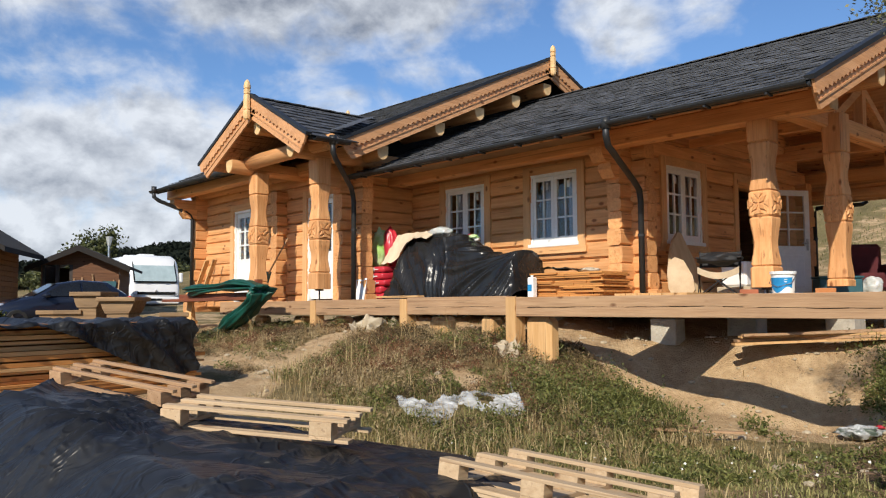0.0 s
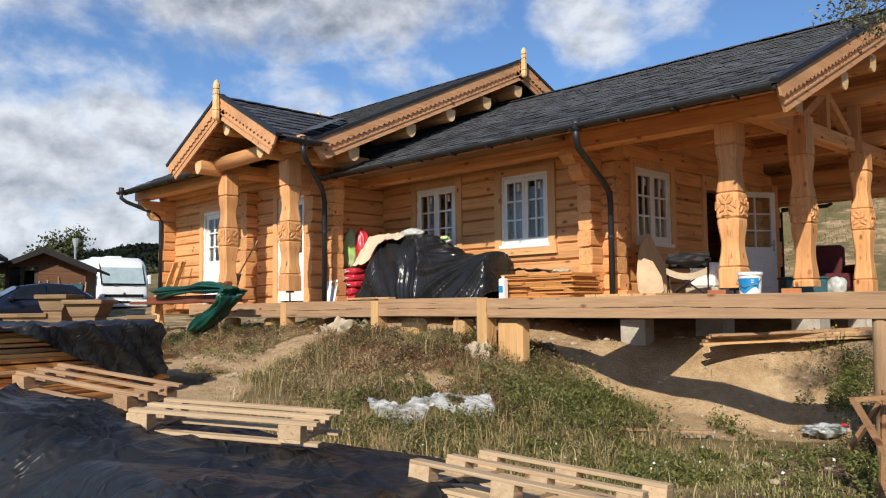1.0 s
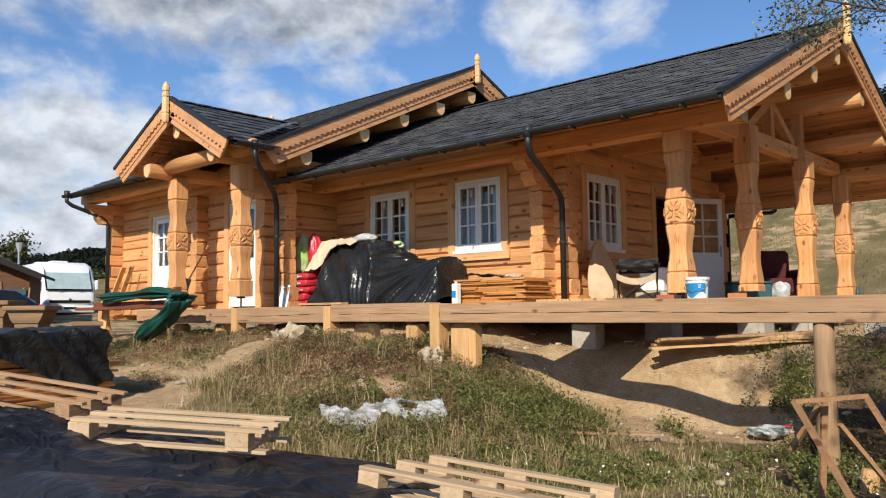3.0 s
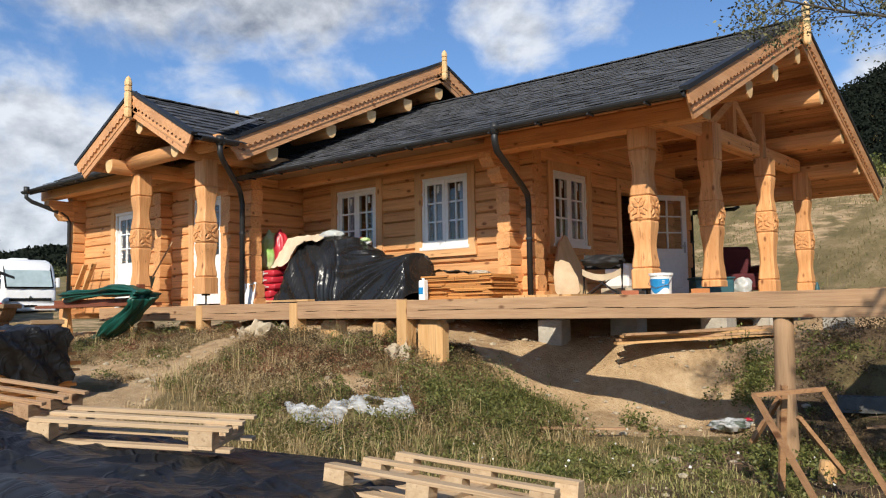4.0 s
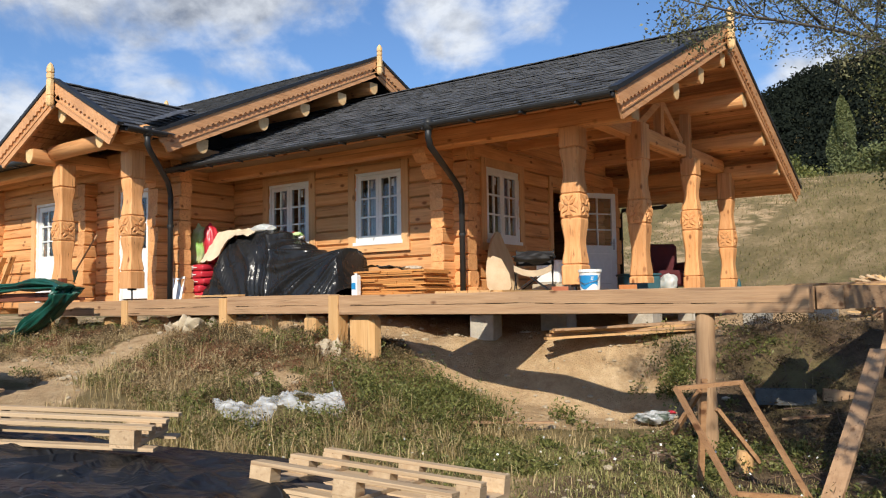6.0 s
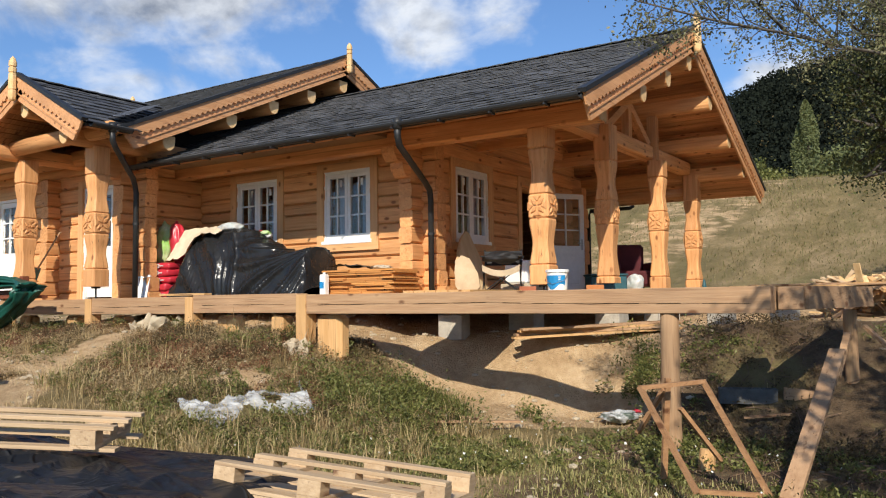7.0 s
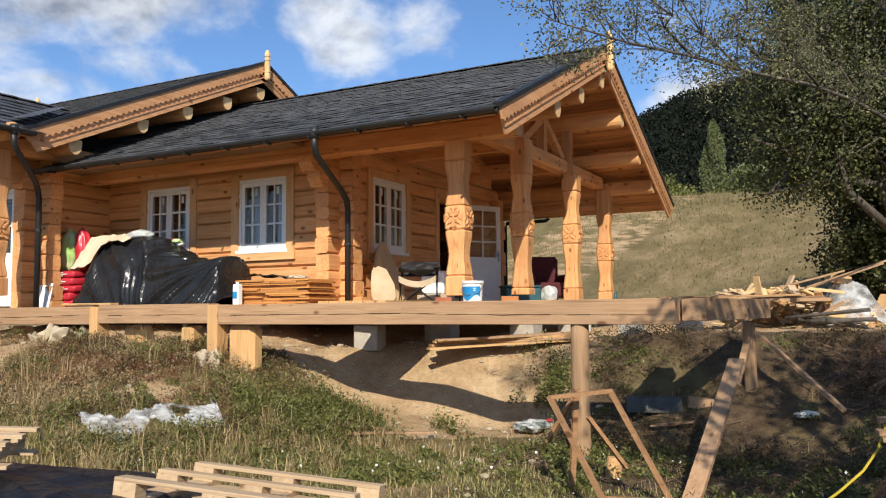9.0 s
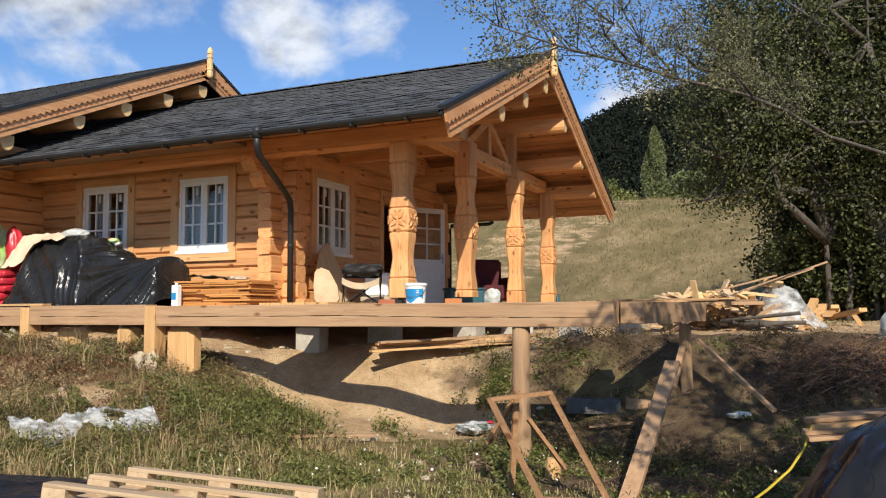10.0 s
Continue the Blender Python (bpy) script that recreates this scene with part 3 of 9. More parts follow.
def roof_plane(name, label, origin, u, v, lu, lv, board_len, soffit_mat, cut=None, tiles=True, ends=None):
    """A roof plane: underlay, ceiling boards seen from below, and slate tiles in staggered rows. origin: the eave's corner; u along the eave, v up the slope."""
    origin, u, v = Vector(origin), Vector(u).normalized(), Vector(v).normalized()
    n = u.cross(v).normalized()
    if n.z < 0:
        n = -n
    base = Matrix((( u.x, v.x, n.x, origin.x), (u.y, v.y, n.y, origin.y), (u.z, v.z, n.z, origin.z), (0, 0, 0, 1)))
    r = thing(name, label, "roof", base, kind="structure")
    low, high = ends or (lu, lu)
    def reach(v_):
        return low + (high - low) * max(0.0, min(1.0, v_ / lv))
    bm = bmesh.new()
    prism(bm, [(0.01, 0.0), (low - 0.01, 0.0), (high - 0.01, lv), (0.01, lv)], -0.055, -0.004, 2)
    part("underlay", bm, felt_black, r)
    k, y = 0, 0.01
    bw = 0.135
    bmesh_board = mesh_of("board", boxed(0.012, lu - 0.012, 0.005, bw - 0.005, -0.085, -0.057, 0), soffit_mat)
    while y + bw < lv + 0.05:
        if cut is None or cut[0] <= y <= cut[1]:
            bmesh_board = bmesh_board if ends is None else mesh_of("board", boxed(0.012, reach(y) - 0.012, 0.005, bw - 0.005, -0.085, -0.057, 0), soffit_mat)
            part("board", bmesh_board, None, r, m=Matrix.Translation((0, y, -0.003 * (k % 3))))
        y += bw
        k += 1
    rest = bmesh.new()
    count, row, y = 0, 0, -0.04
    if tiles:
        while y < lv - 0.10:
            if y > lv - 0.30:
                y = lv - 0.30
            x = -0.02 + (0.122 if row % 2 else 0.0)
            while x < lu + 0.02:
                w0 = 0.244
                cx = x + w0 / 2
                if cx - w0 / 2 > reach(y + 0.1):
                    break
                if cx + w0 / 2 > lu + 0.03:
                    cx = lu + 0.03 - w0 / 2
                m = Matrix.Translation((cx, y + tile_rng.uniform(-0.006, 0.006), tile_rng.uniform(0, 0.009))) @ Matrix.Rotation(tile_rng.uniform(-0.012, 0.012), 4, "Z") @ Matrix.Rotation(tile_rng.gauss(0, 0.022), 4, "Y")
                if count < 300:
                    part("slate_tile", TILES[tile_rng.randrange(3)], None, r, m=m)
                else:
                    me = TILES[tile_rng.randrange(3)]
                    vs = [rest.verts.new(m @ p.co) for p in me.vertices]
                    for p in me.polygons:
                        rest.faces.new([vs[i] for i in p.vertices])
                count += 1
                x += w0
            y += 0.215 if y < lv - 0.31 else 1.0
            row += 1
    if len(rest.verts):
        tagged(part("slate_tile_rest", rest, slate, r), kind="stuff")
    else:
        rest.free()
    return r


def gable_pair(tag, x0, x1, ye, yb, ze, zr, soffit, tiles_back=False):
    slope = (zr - ze) / (RY - ye)
    for side, ey in (("south", ye), ("north", yb)):
        rise = slope * abs(RY - ey)
        lv = math.hypot(RY - ey, rise)
        roof_plane(f"roof_{tag}_{side}", "dark grey slate roof with board underside", (x0, ey, zr - rise), (1, 0, 0), (0, RY - ey, rise), x1 - x0, lv, x1 - x0,
                   soffit, tiles=(side == "south") or tiles_back)


gable_pair("porch", R3["x0"], R3["x1"], R3["ye"], R3["yb"], R3["ze"], R3["zr"], soffit_x)
# the main roof's ceiling boards are black: overhang shade put into their colour
gable_pair("main", R2["x0"], R2["x1"], R2["ye"], R2["yb"], R2["ze"], R2["zr"], felt_black)
for side, ex in (("east", G1["x1"]), ("west", G1["x0"])):
    rise = G1["zr"] - G1["ze"]
    back = 0.45
    lv = math.hypot(G1["xc"] - ex, rise)
    roof_plane(f"roof_gable_{side}", "dark grey slate roof of the entrance gable", (ex, G1["yf"], G1["ze"]), (0, 1, 0), (G1["xc"] - ex, 0, rise), back - G1["yf"], lv, 3,
               soffit_y, ends=(0.78, 2.85))


def ridge_cap(name, a, b):
    """A run of bent slate pieces over the ridge."""
    a, b = Vector(a), Vector(b)
    t = thing(name, "dark slate ridge capping", "roof ridge", kind="structure")
    L, d = (b - a).length, (b - a).normalized()
    s = Vector((-d.y, d.x, 0))
    k = 0
    while k * 0.33 < L - 0.1:
        bm = bmesh.new()
        p0, p1 = a + d * (k * 0.33), a + d * min(L, k * 0.33 + 0.36)
        up0, up1 = Vector((0, 0, 0.040)), Vector((0, 0, 0.052))
        w = s * 0.17
        dn = Vector((0, 0, -0.055))
        top = [bm.verts.new(p) for p in (p0 - w + dn + up0, p0 + up0, p0 + w + dn + up0, p1 - w + dn + up1, p1 + up1, p1 + w + dn + up1)]
        bot = [bm.verts.new(v.co - Vector((0, 0, 0.012))) for v in top]
        for f in ((0, 1, 4, 3), (1, 2, 5, 4)):
            bm.faces.new([top[i] for i in f])
            bm.faces.new([bot[i] for i in f][::-1])
        for i, j in ((0, 1), (1, 2), (2, 5), (5, 4), (4, 3), (3, 0)):
            bm.faces.new((top[i], bot[i], bot[j], top[j]))
        bmesh.ops.recalc_face_normals(bm, faces=bm.faces[:])
        part("ridge_tile", bm, slate, t)
        k += 1


ridge_cap("trim_ridge_porch", (XF, RY, R3["zr"] + 0.012), (R3["x1"], RY, R3["zr"] + 0.012))
ridge_cap("trim_ridge_main", (R2["x0"], RY, R2["zr"]), (R2["x1"], RY, R2["zr"]))
ridge_cap("trim_ridge_gable", (G1["xc"], G1["yf"], G1["zr"]), (G1["xc"], 0.4, G1["zr"]))


def valley_flashing():
    bm = bmesh.new()
    a, b = Vector((-1.98, -2.62, 2.80)), Vector((-3.1, -1.15, 3.42))
    d = (b - a)
    vs = [bm.verts.new(p) for p in (a + Vector((-0.16, -0.05, 0.05)), a + Vector((0.16, 0.1, 0.07)), b + Vector((0.16, 0.1, 0.07)), b + Vector((-0.16, -0.05, 0.05)))]
    bm.faces.new(vs)
    bmesh.ops.solidify(bm, geom=bm.faces[:], thickness=0.008)
    tagged(part("valley_flashing", bm, lead), "grey lead sheet laid in the roof valley", "flashing")


valley_flashing()


def barge(name, a, b, normal, group):
    """A pair of bargeboards from the apex a to the eave b: a plain lower board and an upper one with a carved wavy edge, under a dark metal edge."""
    a, b, normal = Vector(a), Vector(b), Vector(normal)
    t = thing(name, "bargeboard with a carved wavy upper board", "bargeboard", group=group)
    d = (b - a)
    L = d.length
    d.normalize()
    up = normal.cross(d)
    if up.z < 0:
        up = -up
    def plate_(outline, off, th, nm, material, label=""):
        bm = bmesh.new()
        f0 = [bm.verts.new(a + d * s + up * h + normal * off) for s, h in outline]
        f1 = [bm.verts.new(a + d * s + up * h + normal * (off + th)) for s, h in outline]
        bm.faces.new(f0)
        bm.faces.new(f1[::-1])
        for i in range(len(outline)):
            j = (i + 1) % len(outline)
            bm.faces.new((f0[i], f1[i], f1[j], f0[j]))
        bmesh.ops.recalc_face_normals(bm, faces=bm.faces[:])
        part(nm, bm, material, t, label)
    k = d.z / max(1e-6, math.hypot(d.x, d.y))
    plate_([(0, -0.03), (L - 0.02, -0.03), (L - 0.10, -0.36), (0, -0.36)], 0.0, 0.035, "lower_board", barge_wood)
    n = int(L / 0.125)
    wave = []
    for i in range(n + 1):
        s = L - (L / n) * i
        wave.append((max(0.0, s), -0.150))
        if i < n:
            for q, hh in ((0.25, -0.178), (0.5, -0.190), (0.75, -0.165)):
                wave.append((L - (L / n) * (i + q), hh))
    plate_([(0, 0.0), (L, 0.0)] + wave, 0.037, 0.030, "wavy_board", barge_wood)
    plate_([(0, 0.060), (L + 0.03, 0.060), (L + 0.03, 0.004), (0, 0.004)], -0.02, 0.11, "metal_edge", dark_metal, "dark metal roof edge")
    # coved strip between the boards
    plate_([(0, -0.245), (L - 0.06, -0.245), (L - 0.067, -0.268), (0, -0.268)], 0.036, 0.014, "moulding", barge_wood)


barge_wood = timber("barge_wood", (0.66, 0.365, 0.185), (0.50, 0.24, 0.105), 1)


def finial(x, y, z0, z1, name="ridge_finial"):
    """A turned and grooved square spike standing on the gable's apex."""
    t = thing(name, "carved pale timber finial on the gable apex", "finial", pose(x, y, z0), "gable finials")
    h = z1 - z0
    prof = [(0.0, 0.035), (0.02, 0.05), (0.05, 0.058), (h * 0.22, 0.058), (h * 0.235, 0.046), (h * 0.25, 0.058), (h * 0.60, 0.056), (h * 0.62, 0.042), (h * 0.64, 0.056), (h * 0.74, 0.056),
            (h * 0.755, 0.042), (h * 0.775, 0.058), (h * 0.86, 0.056), (h * 0.95, 0.036), (h, 0.006)]
    bm = bmesh.new()
    rings = []
    for zz, r in prof:
        c = r * 0.45
        rings.append([bm.verts.new((px, py, zz)) for px, py in ((r, -c), (r, c), (c, r), (-c, r), (-r, c), (-r, -c), (-c, -r), (c, -r))])
    for r0, r1 in zip(rings, rings[1:]):
        for i in range(8):
            bm.faces.new((r0[i], r0[(i + 1) % 8], r1[(i + 1) % 8], r1[i]))
    bm.faces.new(rings[0][::-1])
    bm.faces.new(rings[-1])
    part("spike", bm, end_wood, t)


E3, E2 = 0.02, 0.02
for y_e in (R3["ye"], R3["yb"]):
    barge("bargeboard", (R3["x1"], RY, R3["zr"] + E3), (R3["x1"], y_e, R3["zr"] - (R3["zr"] - R3["ze"]) / (RY - R3["ye"]) * abs(RY - y_e) + E3), (1, 0, 0), "porch gable boards")
for y_e in (R2["ye"], R2["yb"]):
    barge("bargeboard", (R2["x1"], RY, R2["zr"] + E2), (R2["x1"], y_e, R2["ze"] + E2), (1, 0, 0), "main gable boards")
for x_e in (G1["x0"], G1["x1"]):
    barge("bargeboard", (G1["xc"], G1["yf"], G1["zr"] + 0.02), (x_e, G1["yf"], G1["ze"] + 0.02), (0, -1, 0), "entrance gable boards")
finial(R3["x1"] + 0.12, RY, 3.90, 4.60)
finial(R2["x1"] + 0.12, RY, 4.80, 5.46)
finial(R2["x0"] + 0.2, RY, 4.76, 5.44)
finial(G1["xc"], G1["yf"] - 0.12, 3.22, 3.95)


def purlin(axis, a, b, across, z, r=0.125, material=None, group="roof purlins"):
    """A roof log with a flat top and round belly, its end cut to a slanting tongue."""
    t = thing("purlin", "roof purlin log with a pale rounded end", "purlin", group=group)
    out = [(r, 0.10), (-r, 0.10)] + [(-r * math.cos(q), -r * 1.25 * math.sin(q)) for q in [math.pi * i / 8 for i in range(9)]]
    bm = bmesh.new()
    prism(bm, [(across + u, z + v) for u, v in out], a, b, axis)
    part("log", bm, material or (log_x if axis == 0 else log_y), t)
    end = b if axis == 0 else a
    sg = 1 if axis == 0 else -1
    bm = bmesh.new()
    prism(bm, [(across + u * 0.96, z + v * 0.96) for u, v in out], end, end + sg * 0.012, axis)
    part("end_face", bm, end_wood, t, "pale sawn end")


for y, z in ((0.66, 2.80), (1.78, 3.26), (2.90, 3.77), (4.10, 3.34), (5.32, 2.85), (6.38, 2.42)):
    purlin(0, XF, 5.36, y, z)
for y, z in ((-1.58, 2.62), (-0.22, 3.24), (0.84, 3.70), (1.90, 4.12), (2.90, 4.55), (3.9, 4.12), (5.0, 3.65), (6.2, 3.1)):
    purlin(0, -9.5, -2.06, y, z)
for x, z in ((-4.80, 2.56), (-3.75, 3.12), (-2.62, 2.56)):
    purlin(1, -3.10, 0.2, x, z, 0.12)


def eave_plate():
    bm = bmesh.new()
    n = 14
    x0, x1 = XF + 0.02, 5.22
    prof = [(-0.13, 0.02), (-0.13, 0.25), (-0.10, 0.275), (0.10, 0.275), (0.12, 0.25), (0.12, 0.02), (0.09, 0), (-0.10, 0)]
    prism(bm, [(-0.5 + u, 2.185 + v) for u, v in prof], x0, x1, 0)
    t = thing("eave_plate", "long squared log plate carrying the porch eave", "beam")
    part("log", bm, log_x, t)
    bm = bmesh.new()
    prism(bm, [(-0.5 + u * 0.95, 2.19 + v * 0.95) for u, v in prof], x1, x1 + 0.012, 0)
    part("end_face", bm, end_wood, t, "pale sawn end")
    t = thing("eave_plate", "squared log plate along the entrance eave", "beam")
    bm = bmesh.new()
    prism(bm, [(YL - 0.62 + u, 2.47 + v) for u, v in prof], XL - 0.35, -4.9, 0)
    part("log", bm, log_x, t)


eave_plate()


def gable_walls():
    """Black gable triangle above the lower roof, and the plank triangle under the entrance gable."""
    bm = bmesh.new()
    prism(bm, [(YL, 2.6), (YB, 2.6), (YB, 3.75), (RY, R2["zr"] - 0.12), (YL, 3.10)], XF - 0.2, XF - 0.02, 0)
    tagged(part("wall_gable_main", bm, felt_black), "black gable wall above the porch roof", "wall", kind="structure")
    bm = bmesh.new()
    prism(bm, [(0.05, 2.45), (YB - 0.05, 2.45), (YB - 0.05, 2.9), (RY, R3["zr"] - 0.12), (0.05, 2.9)], XS - 0.22, XS - 0.03, 0)
    tagged(part("wall_gable_porch", bm, log_y), "boarded gable wall under the porch roof", "wall", kind="structure")
    bm = bmesh.new()
    prism(bm, [(-5.0, 2.55), (-2.5, 2.55), (-3.75, 3.5)], YL + 0.02, YL + 0.2, 1)
    tagged(part("wall_gable_entrance", bm, log_x), "boarded gable wall above the entrance", "wall", kind="structure")
    bm = bmesh.new()
    prism(bm, [(YL, 2.6), (7.2, 2.6), (RY, R2["zr"] - 0.12)], XL, XL + 0.2, 0)
    tagged(part("wall_gable_west", bm, log_y), "boarded gable wall at the house end", "wall", kind="structure")


gable_walls()


# ---- gutters and downpipes ----
def gutter(a, b, label):
    a, b = Vector(a), Vector(b)
    t = thing("gutter", label, "gutter", group="gutters")
    d = (b - a).normalized()
    s = Vector((-d.y, d.x, 0))
    bm = bmesh.new()
    ring = [(math.cos(q) * 0.062, math.sin(q) * 0.062) for q in [math.pi + math.pi * i / 8 for i in range(9)]]
    ring += [(u * 0.88, v * 0.88) for u, v in ring[::-1]]
    lo = [bm.verts.new(a + s * u + Vector((0, 0, v))) for u, v in ring]
    hi = [bm.verts.new(b + s * u + Vector((0, 0, v))) for u, v in ring]
    n = len(ring)
    for i in range(n):
        bm.faces.new((lo[i], hi[i], hi[(i + 1) % n], lo[(i + 1) % n]))
    bm.faces.new(lo)
    bm.faces.new(hi[::-1])
    bmesh.ops.recalc_face_normals(bm, faces=bm.faces[:])
    part("trough", bm, dark_metal, t)
    k = 0.4
    L = (b - a).length
    hook = mesh_of("hook", boxed(-0.012, 0.012, -0.075, 0.075, -0.085, -0.062, 0), dark_metal)
    while k < L:
        ang = math.atan2(d.y, d.x)
        part("hook", hook, None, t, m=Matrix.Translation(a + d * k) @ Matrix.Rotation(ang, 4, "Z"))
        k += 0.75
    return t


t = thing("tie_log", "peeled round log across the entrance gable", "log beam")
part("log", tube(bmesh.new(), [(-4.75, R2["ye"] - 0.17, 2.63), (-3.4, R2["ye"] - 0.17, 2.64), (-1.95, R2["ye"] - 0.17, 2.63)], 0.135, 20, True, 0.97), log_x, t, smooth=True)
gutter((-2.9, R3["ye"] - 0.07, R3["ze"] + 0.0), (5.43, R3["ye"] - 0.07, R3["ze"] + 0.0), "dark metal half-round gutter along the porch eave")
gutter((G1["x1"] + 0.07, G1["yf"] + 0.05, G1["ze"] + 0.0), (G1["x1"] + 0.07, R2["ye"] + 0.1, G1["ze"] - 0.0), "short dark gutter beside the entrance gable")
gutter((R2["x0"] - 0.03, R2["ye"] - 0.07, R2["ze"]), (G1["x0"], R2["ye"] - 0.07, R2["ze"]), "dark metal gutter along the entrance eave")
for x_a, x_b, y, z in ((-2.9, 5.43, R3["ye"], R3["ze"]), (R2["x0"], G1["x0"], R2["ye"], R2["ze"])):
    f = boxed(x_a, x_b, y - 0.006, y + 0.022, z - 0.055, z + 0.002, 0)
    tagged(part("trim_fascia", f, dark_metal), "dark metal eave fascia", "fascia", kind="structure")


def downpipe(points, label):
    t = thing("downpipe", label, "downpipe", group="downpipes")
    part("pipe", tube(bmesh.new(), points, 0.045, 10), dark_metal, t, smooth=True)
    a = Vector(points[0])
    part("outlet", tube(bmesh.new(), [a + Vector((0, 0, 0.10)), a + Vector((0, 0, -0.05))], 0.062, 10), dark_metal, t, smooth=True)
    for p in points[-2:-1]:
        part("bracket", tube(bmesh.new(), [Vector(p) + Vector((0, 0, -0.5)), Vector(p) + Vector((0, 0, -0.54))], 0.054, 10), dark_metal, t)


downpipe([(2.80, -1.67, 2.24), (2.80, -1.67, 2.10), (2.78, -1.60, 1.98), (2.42, -0.50, 1.66), (2.38, -0.32, 1.56), (2.36, -0.26, 1.42), (2.36, -0.26, 0.0)], "dark grey downpipe running back to the house corner")
downpipe([(-1.84, -2.78, 2.60), (-1.84, -2.78, 2.42), (-1.90, -2.68, 2.32), (-2.62, -1.86, 2.02), (-2.68, -1.78, 1.92), (-2.68, -1.75, 1.78), (-2.68, -1.75, 0.0)], "dark grey downpipe beside the entrance gable")
downpipe([(-9.25, -2.71, 2.60), (-9.25, -2.71, 2.46), (-9.24, -2.6, 2.38), (-9.15, -1.98, 2.16), (-9.15, -1.86, 2.08), (-9.15, -1.8, 1.95), (-9.15, -1.8, 0.3)], "dark grey downpipe at the far house corner")


downpipe([(2.52, 7.86, 2.16), (2.52, 7.86, 2.05), (2.45, 7.80, 2.0), (2.22, 6.1, 1.80), (2.2, 6.0, 1.7), (2.2, 6.0, 0.0)], "dark grey downpipe at the back corner of the porch")


# ---- carved porch posts ----
def porch_post(x, y, z0, z1, carve, base_h=0.25, w=0.30, label="carved square porch post with a rosette band", pin=False):
    t = thing("porch_post", label, "post", pose(x, y, z0), "carved porch posts")
    c0, c1 = carve[0] - z0, carve[1] - z0
    H = z1 - z0
    def loft(name, prof):
        bm = bmesh.new()
        rings = []
        for zz, ww in prof:
            r, c = ww / 2, ww / 2 - 0.028
            rings.append([bm.verts.new((px, py, zz)) for px, py in ((r, -c), (r, c), (c, r), (-c, r), (-r, c), (-r, -c), (-c, -r), (c, -r))])
        for r0, r1 in zip(rings, rings[1:]):
            for i in range(8):
                bm.faces.new((r0[i], r0[(i + 1) % 8], r1[(i + 1) % 8], r1[i]))
        bm.faces.new(rings[0][::-1])
        bm.faces.new(rings[-1])
        return part(name, bm, log_z, t)
    loft("base_block", [(0, w), (base_h - 0.02, w), (base_h, w - 0.03)])
    def waist(name, a, b):
        h = b - a
        pts = [(a, w - 0.05), (a + 0.02, w - 0.015)]
        for i in range(1, 10):
            s = i / 10
            pts.append((a + 0.02 + (h - 0.06) * s, w - 0.015 - 0.055 * math.sin(math.pi * min(1, s * 1.05)) ** 1.5))
        pts += [(b - 0.03, w - 0.01), (b - 0.012, w - 0.02), (b, w - 0.05)]
        loft(name, pts)
    waist("lower_shaft", base_h, c0)
    band = loft("carved_band", [(c0, w - 0.03), (c0 + 0.02, w), (c1 - 0.02, w), (c1, w - 0.03)])
    # raised four-petal rosettes on each face of the band
    h = c1 - c0
    petal = bmesh.new()
    a = min(w, h) / 2 - 0.03
    zc = (c0 + c1) / 2
    for q in range(4):
        ang = math.pi / 4 + q * math.pi / 2
        p = [(0.02, 0), (a * 0.62, a * 0.26), (a * 1.22, 0), (a * 0.62, -a * 0.26)]
        pts = [(u * math.cos(ang) - v * math.sin(ang), u * math.sin(ang) + v * math.cos(ang)) for u, v in p]
        lo = [petal.verts.new((-u, -0.004, zc + v)) for u, v in pts]
        hi = [petal.verts.new((-u * 0.8, -0.022, zc + v * 0.8 - 0.2 * 0)) for u, v in pts]
        petal.faces.new(hi)
        for i in range(4):
            petal.faces.new((lo[i], lo[(i + 1) % 4], hi[(i + 1) % 4], hi[i]))
    for fx in ((-1, 1)):
        pts = [(fx * a * 1.1, 0.06), (fx * a * 1.1, -0.06), (fx * a * 0.55, 0)]
        lo = [petal.verts.new((u, -0.004, zc + v)) for u, v in pts]
        hi = [petal.verts.new((u * 0.95, -0.016, zc + v * 0.7)) for u, v in pts]
        petal.faces.new(hi)
        for i in range(3):
            petal.faces.new((lo[i], lo[(i + 1) % 3], hi[(i + 1) % 3], hi[i]))
        pts = [(0.06, fx * a * 1.1), (-0.06, fx * a * 1.1), (0, fx * a * 0.55)]
        lo = [petal.verts.new((u, -0.004, zc + v)) for u, v in pts]
        hi = [petal.verts.new((u * 0.7, -0.016, zc + v * 0.95)) for u, v in pts]
        petal.faces.new(hi)
        for i in range(3):
            petal.faces.new((lo[i], lo[(i + 1) % 3], hi[(i + 1) % 3], hi[i]))
    bmesh.ops.recalc_face_normals(petal, faces=petal.faces[:])
    me = mesh_of("rosette", petal, log_z)
    for k in range(4):
        part("rosette", me, None, band, m=Matrix.Rotation(k * math.pi / 2, 4, "Z") @ Matrix.Translation((0, -w / 2 + 0.001, 0)))
    up = min(H - 0.12, c1 + 0.62)
    waist("upper_shaft", c1, up)
    loft("head_block", [(up, w - 0.05), (up + 0.02, w - 0.005), (H, w - 0.005)])
    if pin:
        part("steel_pin", tube(bmesh.new(), [(0, 0, -0.22), (0, 0, 0.0)], 0.014, 8), dark_metal, t)
        part("foot_plate", boxed(-0.05, 0.05, -0.05, 0.05, -0.03, -0.002), dark_metal, t)


